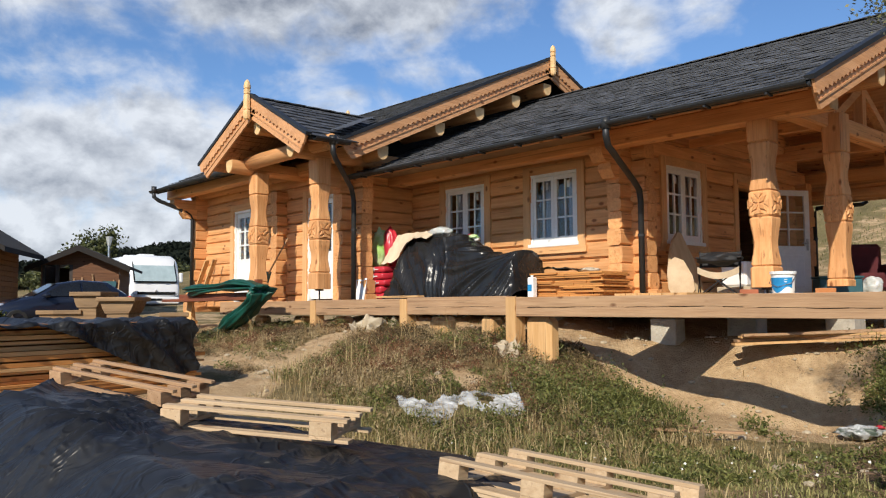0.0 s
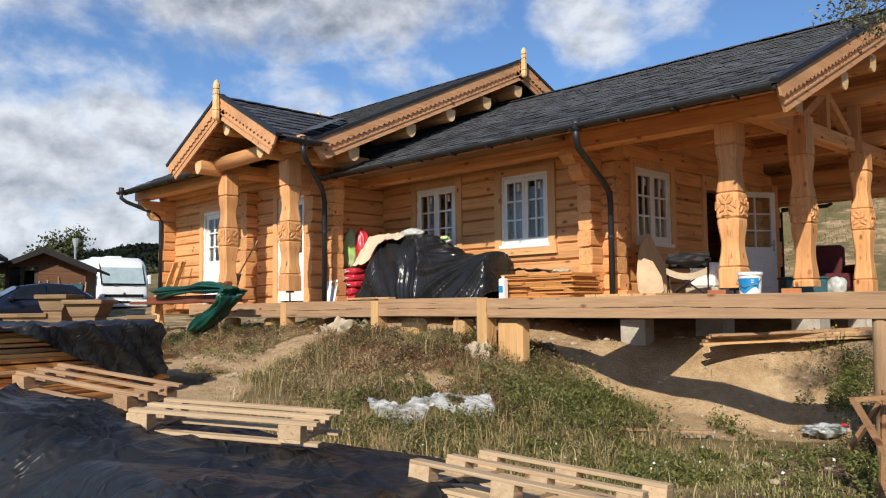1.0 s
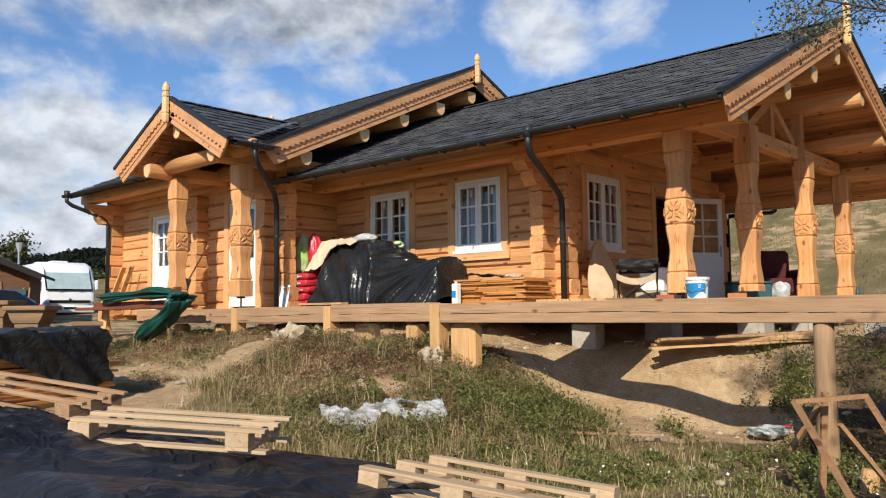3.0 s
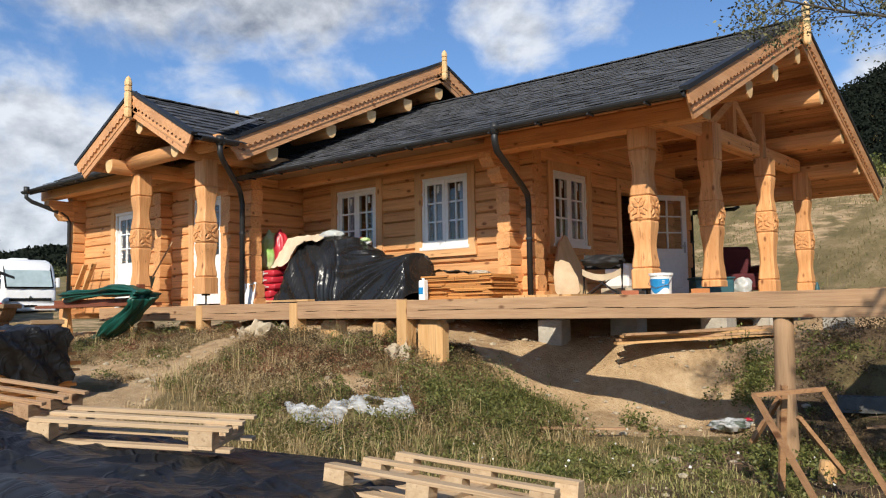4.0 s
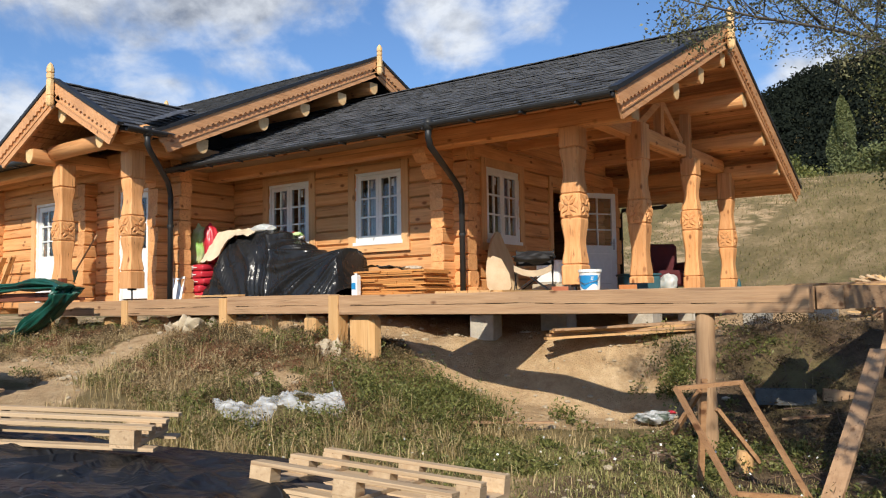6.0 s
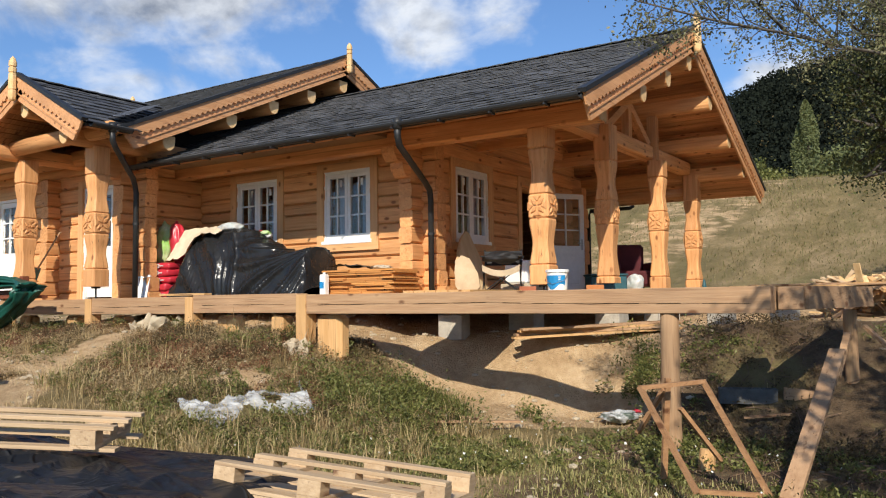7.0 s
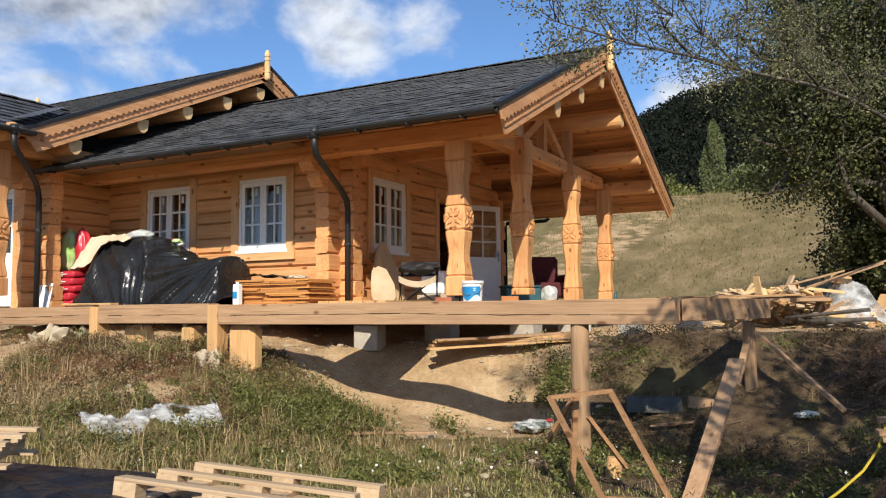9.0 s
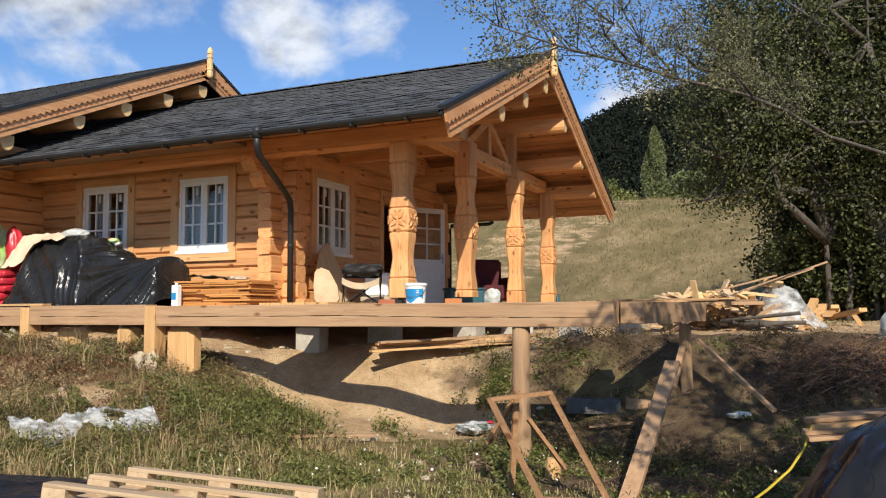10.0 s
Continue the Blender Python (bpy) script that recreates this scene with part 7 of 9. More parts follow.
# ---- the yard beyond the house end ----
def log_stool(x, y, z, s, top, h, label, name="log_table", turn=0.0):
    """A chunky garden piece: a plank top on a flared block and a stepped foot."""
    t = thing(name, label, "garden table", pose(x, y, z, 0, 0, turn), "log garden furniture")
    part("top", boxed(-top / 2, top / 2, -0.35 * s, 0.35 * s, h - 0.07, h, 0.008), furn, t)
    bm = bmesh.new()
    prism(bm, [(-top * 0.30, h - 0.26), (-top * 0.36, h - 0.20), (-top * 0.44, h - 0.07), (top * 0.44, h - 0.07), (top * 0.36, h - 0.20), (top * 0.30, h - 0.26)], -0.27 * s, 0.27 * s, 1)
    part("flare", bm, furn, t)
    part("pedestal", boxed(-top * 0.28, top * 0.28, -0.24 * s, 0.24 * s, h * 0.30, h - 0.26, 0.006), furn, t)
    part("foot", boxed(-top * 0.46, top * 0.46, -0.28 * s, 0.28 * s, 0, h * 0.30, 0.008), furn, t)


furn = timber("garden_timber", (0.30, 0.195, 0.105), (0.17, 0.105, 0.055), 0, 0.8)
log_stool(-4.86, -5.50, gz_at(-4.86, -5.50), 0.8, 0.56, 0.84, "heavy timber garden table on a flared block", turn=40)
log_stool(-4.03, -5.32, gz_at(-4.03, -5.32), 0.85, 0.64, 0.86, "heavy timber garden table with a stepped foot", turn=44)
for k, (x, y) in enumerate(((-5.83, -5.8), (-5.10, -5.75), (-3.34, -5.15), (-3.75, -4.6))):
    log_stool(x, y, gz_at(x, y), 0.7, 0.46, 0.56 if k != 2 else 0.50, "low timber garden stool on a tapered block", "log_stool", 40 + 9 * k)


def wheel(parent, m, r=0.31, w=0.2):
    bm = bmesh.new()
    out = [(r * 0.62, w / 2), (r * 0.93, w / 2), (r, w * 0.3), (r, -w * 0.3), (r * 0.93, -w / 2), (r * 0.62, -w / 2)]
    rings = []
    for k in range(24):
        a = 2 * math.pi * k / 24
        rings.append([bm.verts.new((rr * math.cos(a), ww, rr * math.sin(a))) for rr, ww in out])
    for k in range(24):
        r0, r1 = rings[k], rings[(k + 1) % 24]
        for i in range(len(out)):
            bm.faces.new((r0[i], r0[(i + 1) % len(out)], r1[(i + 1) % len(out)], r1[i]))
    wh = part("wheel", bm, rubber, parent, m=m, smooth=False)
    bm = bmesh.new()
    tube(bm, [(0, -w * 0.35, 0), (0, w * 0.35, 0)], r * 0.63, 20)
    part("rim", bm, steel, wh, "grey alloy rim")


rubber = mat("tyre_rubber", (0.02, 0.02, 0.02), 0.85)


def loft_body(name, sections, material, parent, label="", smooth=True):
    """A skin through closed cross-sections of equal length."""
    bm = bmesh.new()
    rings = [[bm.verts.new(p) for p in s] for s in sections]
    n = len(rings[0])
    for r0, r1 in zip(rings, rings[1:]):
        for i in range(n):
            bm.faces.new((r0[i], r0[(i + 1) % n], r1[(i + 1) % n], r1[i]))
    bm.faces.new(rings[0][::-1])
    bm.faces.new(rings[-1])
    bmesh.ops.recalc_face_normals(bm, faces=bm.faces[:])
    return part(name, bm, material, parent, label, smooth=smooth)


def motorhome():
    """A white integrated motorhome, its broad windscreen to the yard."""
    c, s = math.cos(radians(186)), 0
    t = thing("motorhome", "white motorhome with a covered windscreen parked in the yard", "motorhome", VAN)
    W, H, L = 2.25, 2.62, 6.4
    w = W / 2
    # local x forward
    def sec(x, z0, z1, ww, r=0.22):
        return [(x, -ww + 0.02, z0), (x, -ww, z0 + 0.15), (x, -ww, z1 - r), (x, -ww + r * 0.35, z1 - r * 0.3), (x, -ww + r, z1), (x, ww - r, z1), (x, ww - r * 0.35, z1 - r * 0.3), (x, ww, z1 - r), (x, ww, z0 + 0.15), (x, ww - 0.02, z0)]
    loft_body("body", [sec(-L, 0.35, H, w), sec(-0.95, 0.35, H, w), sec(-0.45, 0.36, H - 0.16, w - 0.01, 0.26), sec(-0.22, 0.36, H - 0.75, w - 0.02, 0.2), sec(-0.02, 0.38, 1.25, w - 0.04, 0.18), sec(0.10, 0.40, 0.95, w - 0.12, 0.15)], van_white, t)
    bm = bmesh.new()
    q = [(-0.47, -0.98, H - 0.28), (-0.47, 0.98, H - 0.28), (-0.005, 0.98, 1.30), (-0.005, -0.98, 1.30)]
    vs = [bm.verts.new(Vector(p) + Vector((0.035, 0, 0.03))) for p in q]
    bm.faces.new(vs)
    bmesh.ops.solidify(bm, geom=bm.faces[:], thickness=0.02)
    scr = part("windscreen", bm, dark_glass, t, "windscreen with silver blind")
    bm = bmesh.new()
    vs = [bm.verts.new(Vector((p[0] + 0.055, p[1] * 0.94, p[2] + (-0.06 if p[2] > 1.6 else 0.06) + 0.035))) for p in q]
    bm.faces.new(vs)
    part("blind", bm, silver_blind, scr, "silver windscreen blind")
    for y in (-0.5, 0.35):
        part("wiper", stick(bmesh.new(), (0.07, y, 1.34), (0.03, y + 0.5, 1.40), 0.02, 0.02), black_cloth, scr)
    part("grille", boxed(0.08, 0.13, -0.85, 0.85, 0.78, 0.90), dark_glass, t, "black grille band")
    part("bumper", boxed(-0.05, 0.16, -1.05, 1.05, 0.34, 0.66, 0.05), van_white, t)
    part("plate_bar", boxed(0.16, 0.17, -0.26, 0.26, 0.50, 0.60), dark_glass, t, "dark number plate bar")
    part("emblem", tube(bmesh.new(), [(0.10, 0, 0.93), (0.13, 0, 0.93)], 0.055, 12), steel, t, "round emblem")
    for sy in (-1, 1):
        part("headlight", boxed(0.06, 0.12, sy * 0.92 - 0.12, sy * 0.92 + 0.12, 0.66, 0.80, 0.02), glass, t)
        mrr = part("mirror", boxed(-0.35, -0.12, sy * 1.22 - 0.08, sy * 1.22 + 0.08, 1.35, 1.80, 0.04), van_white, t, "white wing mirror")
        part("mirror_arm", stick(bmesh.new(), (-0.25, sy * 1.08, 1.6), (-0.25, sy * 1.2, 1.6), 0.05, 0.05), black_cloth, mrr)
        part("side_window", boxed(-1.25, -0.55, sy * (w + 0.004) - 0.006, sy * (w + 0.004) + 0.006, 1.25, 1.95, 0.0), dark_glass, t)
        part("side_window", boxed(-3.6, -2.6, sy * (w + 0.004) - 0.006, sy * (w + 0.004) + 0.006, 1.4, 1.95, 0.0), dark_glass, t)
        for x in (-0.9, -4.6):
            wheel(t, Matrix.Translation((x, sy * (w - 0.14), 0.33)), 0.33, 0.22)
    part("roof_hatch", boxed(-2.2, -1.5, -0.35, 0.35, H, H + 0.10, 0.03), van_white, t)
    part("awning", boxed(-5.4, -1.6, w + 0.0, w + 0.10, H - 0.22, H - 0.10, 0.02), van_white, t)
    part("aerial", boxed(-3.6, -3.2, -0.55, -0.2, H, H + 0.14, 0.03), van_white, t)


van_white = mat("motorhome_white", (0.78, 0.79, 0.80), 0.3, 0, (0.72, 0.73, 0.74), 2)
dark_glass = mat("dark_glass", (0.015, 0.017, 0.02), 0.08)
silver_blind = mat("silver_blind", (0.40, 0.50, 0.52), 0.5, 0.0, (0.32, 0.41, 0.43), 3)
VAN = Matrix.Translation((-27.2, 4.85, -0.30)) @ Matrix.Rotation(radians(-6), 4, "Z")
motorhome()


def car():
    t = thing("car", "dark blue hatchback car parked beside the motorhome", "car", CAR)
    def sec(x, z0, z1, zs, ww, wr):
        return [(x, -ww, z0), (x, -ww - 0.02, (z0 + zs) / 2), (x, -ww, zs), (x, -wr, z1 - 0.05), (x, -wr + 0.15, z1), (x, wr - 0.15, z1), (x, wr, z1 - 0.05), (x, ww, zs), (x, ww + 0.02, (z0 + zs) / 2), (x, ww, z0)]
    loft_body("body", [sec(2.02, 0.35, 0.62, 0.58, 0.62, 0.55), sec(1.92, 0.26, 0.74, 0.66, 0.78, 0.68), sec(1.2, 0.24, 0.92, 0.84, 0.86, 0.76), sec(0.85, 0.24, 0.98, 0.88, 0.87, 0.76), sec(0.15, 0.24, 1.38, 0.92, 0.88, 0.60),
                       sec(-0.5, 0.24, 1.48, 0.94, 0.88, 0.60), sec(-1.3, 0.24, 1.44, 0.96, 0.88, 0.58), sec(-1.85, 0.28, 1.10, 0.96, 0.84, 0.62), sec(-2.0, 0.36, 0.80, 0.72, 0.72, 0.6)], car_blue, t)
    for sy in (-1, 1):
        for pts in ([(0.72, 0.97), (0.10, 1.34), (-0.45, 1.42), (-0.45, 0.99)], [(-0.52, 0.99), (-0.52, 1.42), (-1.15, 1.39), (-1.45, 1.02)]):
            bm = bmesh.new()
            vs = [bm.verts.new((x, sy * (0.885 - 0.26 * max(0, z - 0.94) / 0.5 + 0.012), z)) for x, z in pts]
            bm.faces.new(vs)
            part("side_window", bm, dark_glass, t)
        part("headlight", lump(1, (0.20, 0.13, 0.09), 2, 0.1), chrome_light, t, "clear headlight", m=Matrix.Translation((1.72, sy * 0.66, 0.68)), smooth=True)
        part("mirror", lump(1, (0.10, 0.10, 0.07), 5, 0.1, 1.5, 3), car_blue, t, m=Matrix.Translation((0.55, sy * 0.98, 1.0)), smooth=True)
        part("tail_light", boxed(-1.98, -1.9, sy * 0.7 - 0.1, sy * 0.7 + 0.1, 0.82, 1.0, 0.02), red_plastic, t)
        for x in (1.3, -1.25):
            wheel(t, Matrix.Translation((x, sy * 0.78, 0.30)), 0.30, 0.2)
    bm = bmesh.new()
    bm.faces.new([bm.verts.new(p) for p in ((0.84, -0.66, 0.995), (0.84, 0.66, 0.995), (0.17, 0.52, 1.385), (0.17, -0.52, 1.385))])
    part("windscreen", bm, dark_glass, t)


car_blue = mat("car_paint_blue", (0.012, 0.016, 0.030), 0.12, 0.0, (0.010, 0.013, 0.025), 2)
chrome_light = mat("lamp_glass", (0.7, 0.72, 0.75), 0.12, 0.4)
CAR = Matrix.Translation((-17.3, -2.35, -0.74)) @ Matrix.Rotation(radians(-92), 4, "Z")
car()


def shed(m, W, D, H, rise, label, open_front=True, over=0.5):
    """A small timber building with a shallow gable roof; local -y is its front."""
    t = thing("shed", label, "shed", m, "yard sheds")
    n = int(H / 0.16)
    for sx in (-1, 1):
        for k in range(n):
            part("wall_board", boxed(sx * W / 2 - 0.03, sx * W / 2 + 0.03, -D / 2, D / 2, k * H / n + 0.004, (k + 1) * H / n), shed_wood, t)
    for k in range(n):
        z0, z1 = k * H / n + 0.004, (k + 1) * H / n
        part("wall_board", boxed(-W / 2 + 0.03, W / 2 - 0.03, D / 2 - 0.06, D / 2, z0, z1), shed_wood, t)
        x0 = -0.1 * W if open_front else -W / 2 + 0.03
        part("wall_board", boxed(x0, W / 2 - 0.03, -D / 2, -D / 2 + 0.06, z0, z1), shed_wood, t)
    bm = bmesh.new()
    prism(bm, [(-W / 2, H), (W / 2, H), (0, H + rise)], -D / 2 + 0.005, -D / 2 + 0.06, 1)
    part("gable", bm, shed_wood, t)
    for sx in (-1, 1):
        bm = bmesh.new()
        k = rise / (W / 2)
        e = W / 2 + over
        prism(bm, [(0, H + rise + 0.02), (sx * e, H + rise - k * e + 0.02), (sx * e, H + rise - k * e + 0.12), (0, H + rise + 0.13)], -D / 2 - over, D / 2 + over, 1)
        part("roof", bm, shed_roof, t)
        bm = bmesh.new()
        prism(bm, [(0, H + rise - 0.10), (sx * e, H + rise - k * e - 0.08), (sx * e, H + rise - k * e + 0.03), (0, H + rise + 0.03)], -D / 2 - over - 0.03, -D / 2 - over, 1)
        part("bargeboard", bm, shed_roof, t)
    if open_front:
        for x in (-W / 2 + 0.06, -W * 0.3, -0.12 * W):
            part("post", boxed(x - 0.06, x + 0.06, -D / 2, -D / 2 + 0.12, 0, H), shed_dark, t)
        for z in (0.9, 1.35):
            part("shelf", boxed(-W / 2 + 0.1, -0.15 * W, -D / 2 + 0.2, -D / 2 + 0.7, z, z + 0.04), shed_wood, t)
        rng = random.Random(3)
        for k in range(7):
            x = -0.05 * W + 0.24 * k
            part("leaning_tool", stick(bmesh.new(), (x, -D / 2 - 0.25, 0.02), (x + rng.uniform(-0.15, 0.15), -D / 2 - 0.04, rng.uniform(1.3, 1.9)), 0.05, 0.03), weathered, t, "wooden tool handle")
        part("broom_head", boxed(0.30 * W, 0.30 * W + 0.5, -D / 2 - 0.12, -D / 2 - 0.04, 1.30, 1.52, 0.02), teal_plastic, t, "dark broom head")
    return t


shed_wood = timber("shed_wood", (0.17, 0.080, 0.040), (0.10, 0.045, 0.024), 0, 0.8)
cabin_wood = timber("cabin_wood", (0.40, 0.20, 0.085), (0.28, 0.125, 0.05), 0, 0.8)
shed_dark = mat("dark_post", (0.05, 0.04, 0.035), 0.8)
shed_roof = mat("shed_roof_felt", (0.022, 0.018, 0.016), 0.95, 0, (0.015, 0.013, 0.012), 4)
shed(Matrix.Translation((-24.3, 0.85, -0.62)) @ Matrix.Rotation(radians(62), 4, "Z"), 2.7, 3.0, 2.15, 0.60, "dark brown open tool shed with a shallow gable roof")


def log_cabin():
    t = thing("log_cabin", "orange-brown log cabin with a dark overhanging roof", "cabin", Matrix.Translation((-22.0, -4.75, -0.45)) @ Matrix.Rotation(radians(62), 4, "Z"))
    W, D, H, rise = 4.0, 4.0, 2.5, 1.25
    n = 14
    for k in range(n):
        z0, z1 = k * H / n + 0.005, (k + 1) * H / n
        part("log", boxed(-W / 2, W / 2, -D / 2, -D / 2 + 0.12, z0, z1, 0.02), cabin_wood, t)
        part("log", boxed(W / 2 - 0.12, W / 2, -D / 2 + 0.12, D / 2, z0, z1, 0.02), cabin_wood, t)
    bm = bmesh.new()
    prism(bm, [(-W / 2, H), (W / 2, H), (0, H + rise)], -D / 2 + 0.01, -D / 2 + 0.1, 1)
    part("gable", bm, cabin_wood, t)
    for sx in (-1, 1):
        bm = bmesh.new()
        e = W / 2 + 0.7
        k = rise / (W / 2)
        prism(bm, [(0, H + rise + 0.03), (sx * e, H + rise - k * e + 0.03), (sx * e, H + rise - k * e + 0.20), (0, H + rise + 0.22)], -D / 2 - 0.6, D / 2 + 0.6, 1)
        part("roof", bm, shed_roof, t)
    part("window", boxed(0.3, 1.3, -D / 2 - 0.02, -D / 2 + 0.02, 1.0, 1.9), dark_glass, t)


log_cabin()


def street_lamp(x, y):
    z = float(ground_z(x, y))
    t = thing("street_lamp", "slim grey street lamp behind the motorhome", "street lamp", pose(x, y, z))
    part("pole", tube(bmesh.new(), [(0, 0, 0), (0, 0, 3.0)], 0.06, 8), steel, t)
    bm = bmesh.new()
    tube(bm, [(0, 0, 3.0), (0, 0, 3.45)], 0.08, 8, True, 2.2)
    part("lantern", bm, mat("lamp_glass_grey", (0.4, 0.42, 0.42), 0.3), t)


street_lamp(-32.5, 4.6)

# ---- plants ----
def leaf_material(name, col, col2, trans=0.35, gloss=0.25):
    m = bpy.data.materials.new(name)
    m.use_nodes = True
    nt = m.node_tree
    N, L = nt.nodes, nt.links
    b = N["Principled BSDF"]
    b.inputs["Roughness"].default_value = 0.48
    b.inputs["Specular IOR Level"].default_value = gloss
    geo = N.new("ShaderNodeNewGeometry")
    ra = N.new("ShaderNodeValToRGB")
    ra.color_ramp.elements[0].color, ra.color_ramp.elements[1].color = (*col, 1), (*col2, 1)
    L.new(geo.outputs["Random Per Island"], ra.inputs[0])
    L.new(ra.outputs[0], b.inputs["Base Color"])
    tr = N.new("ShaderNodeBsdfTranslucent")
    L.new(ra.outputs[0], tr.inputs["Color"])
    mx = N.new("ShaderNodeMixShader")
    mx.inputs[0].default_value = trans
    L.new(b.outputs[0], mx.inputs[1])
    L.new(tr.outputs[0], mx.inputs[2])
    L.new(mx.outputs[0], N["Material Output"].inputs["Surface"])
    return m


nprng = np.random.default_rng(7)


def leaf_mesh(name, centers, size, material, aspect=0.55, jitter=0.35, flat=0.0):
    """Many small four-cornered leaves at the given places, each turned at random."""
    c = np.asarray(centers, float)
    n = len(c)
    a = nprng.normal(size=(n, 3))
    a[:, 2] *= 1 - flat
    a /= np.linalg.norm(a, axis=1, keepdims=True)
    h = nprng.normal(size=(n, 3))
    b = np.cross(a, h)
    b /= np.linalg.norm(b, axis=1, keepdims=True)
    nn = np.cross(a, b)
    s = size * (1 + jitter * nprng.uniform(-1, 1, size=(n, 1)))
    w = s * aspect
    v = np.stack([c - a * s * 0.5, c + b * w * 0.5 + nn * s * 0.06, c + a * s * 0.5, c - b * w * 0.5 + nn * s * 0.06], 1).reshape(-1, 3)
    f = np.arange(n * 4).reshape(-1, 4)
    me = bpy.data.meshes.new(name)
    me.vertices.add(n * 4)
    me.vertices.foreach_set("co", v.ravel())
    me.loops.add(n * 4)
    me.loops.foreach_set("vertex_index", f.ravel().astype(np.int32))
    me.polygons.add(n)
    me.polygons.foreach_set("loop_start", np.arange(0, n * 4, 4, dtype=np.int32))
    me.polygons.foreach_set("loop_total", np.full(n, 4, dtype=np.int32))
    me.update(calc_edges=True)
    me.materials.append(material)
    return me


def blade_mesh(name, roots, heights, widths, bend, material):
    """Grass blades: two-step bent strips rising from the roots."""
    r = np.asarray(roots, float)
    n = len(r)
    ang = nprng.uniform(0, 2 * np.pi, n)
    d = np.stack([np.cos(ang), np.sin(ang), 0 * ang], 1)
    s = np.stack([-np.sin(ang), np.cos(ang), 0 * ang], 1) * np.asarray(widths)[:, None] * 0.5
    h = np.asarray(heights)[:, None]
    bd = np.asarray(bend)[:, None]
    up = np.array([0, 0, 1.0])
    mid = r + up * h * 0.6 + d * h * bd * 0.3
    tip = r + up * h * (1 - 0.3 * bd) + d * h * bd
    v = np.stack([r - s, r + s, mid + s * 0.8, mid - s * 0.8, tip + s * 0.1, tip - s * 0.1], 1).reshape(-1, 3)
    base = np.arange(n)[:, None] * 6
    f = np.concatenate([base + np.array([0, 1, 2, 3]), base + np.array([3, 2, 4, 5])], 1).reshape(-1, 4)
    m = len(f)
    me = bpy.data.meshes.new(name)
    me.vertices.add(n * 6)
    me.vertices.foreach_set("co", v.ravel())
    me.loops.add(m * 4)
    me.loops.foreach_set("vertex_index", f.ravel().astype(np.int32))
    me.polygons.add(m)
    me.polygons.foreach_set("loop_start", np.arange(0, m * 4, 4, dtype=np.int32))
    me.polygons.foreach_set("loop_total", np.full(m, 4, dtype=np.int32))
    me.update(calc_edges=True)
    me.materials.append(material)
    return me


def zs_of(x, y):
    return np.array([gz_at(a, b) for a, b in zip(x, y)])


straw = leaf_material("dry_grass", (0.24, 0.165, 0.070), (0.60, 0.47, 0.25), 0.25)
green_grass = leaf_material("green_grass", (0.12, 0.125, 0.040), (0.46, 0.42, 0.18), 0.35, 0.1)
dull_weed = leaf_material("dull_weed", (0.16, 0.112, 0.056), (0.42, 0.30, 0.165), 0.3, 0.1)
pale_weed = leaf_material("pale_weed", (0.27, 0.205, 0.110), (0.52, 0.40, 0.23), 0.25, 0.1)
dark_weed = leaf_material("dark_weed", (0.060, 0.046, 0.024), (0.16, 0.115, 0.062), 0.2, 0.1)
rust_weed = leaf_material("rusty_weed", (0.10, 0.045, 0.026), (0.32, 0.16, 0.090), 0.25, 0.1)
oak_leaf = leaf_material("tree_leaf", (0.016, 0.025, 0.010), (0.145, 0.155, 0.060), 0.3)
# cloud shadow on the far hill is put into these near-black leaves
cloud_shade_leaf = leaf_material("far_tree_leaf_shaded", (0.012, 0.0155, 0.013), (0.019, 0.024, 0.017), 0.1, 0.0)
poplar_leaf = leaf_material("poplar_leaf", (0.10, 0.125, 0.05), (0.21, 0.23, 0.10), 0.3)
bank_leaf = leaf_material("bush_leaf", (0.050, 0.064, 0.016), (0.26, 0.265, 0.085), 0.35)


def scatter(n, x0, x1, y0, y1, weight):
    """n places in a rectangle, thinned by weight(x, y) between 0 and 1."""
    xs, ys = [], []
    need = n
    while need > 0:
        x = nprng.uniform(x0, x1, n)
        y = nprng.uniform(y0, y1, n)
        k = nprng.uniform(0, 1, n) < weight(x, y)
        xs.append(x[k][:need])
        ys.append(y[k][:need])
        need -= len(xs[-1])
    return np.concatenate(xs), np.concatenate(ys)


def patch(x, y, f=0.8, seed=0.0):
    return np.array([0.5 + 0.9 * noise.noise(Vector((a * f + seed, b * f, seed))) for a, b in zip(x, y)])


def clear_of_pile(x, y):
    """Keeps growth off the covered piles, the pallets and the plastic sheet."""
    pile = (x < 6.1) & (x > 1.8) & (y < np.interp(x, [2.0, 2.35, 3.6, 4.6, 5.0, 5.7, 6.5], [-8.2, -7.5, -7.2, -6.55, -6.05, -6.0, -6.2]))
    pal = (np.abs(x - 6.2) < 0.68) & (np.abs(y + 6.68) < 0.5)
    eye = (x - 9.1) ** 2 + (y + 10.2) ** 2 < 2.0
    stack = (y < -5.3) & (x < 0.6 - 0.85 * (y + 5.3))
    heap = (x > 8.85) & (y > -6.6) & (y < -4.6)
    film = (np.hypot(x - 2.60, y + 4.80) < 0.30) | (np.hypot(x - 2.85, y + 4.50) < 0.28) | (np.hypot(x - 2.92, y + 4.0) < 0.28) | (np.hypot(x - 2.9, y + 3.6) < 0.22)
    return ~(pile | pal | eye | stack | heap | film)


def on_bank(x, y):
    """Where growth stands on the bank before the house: its density, 0 to 1."""
    return np.where(clear_of_pile(x, y), np.clip(turf_cover(x, y) * 1.35, 0, 1), 0)


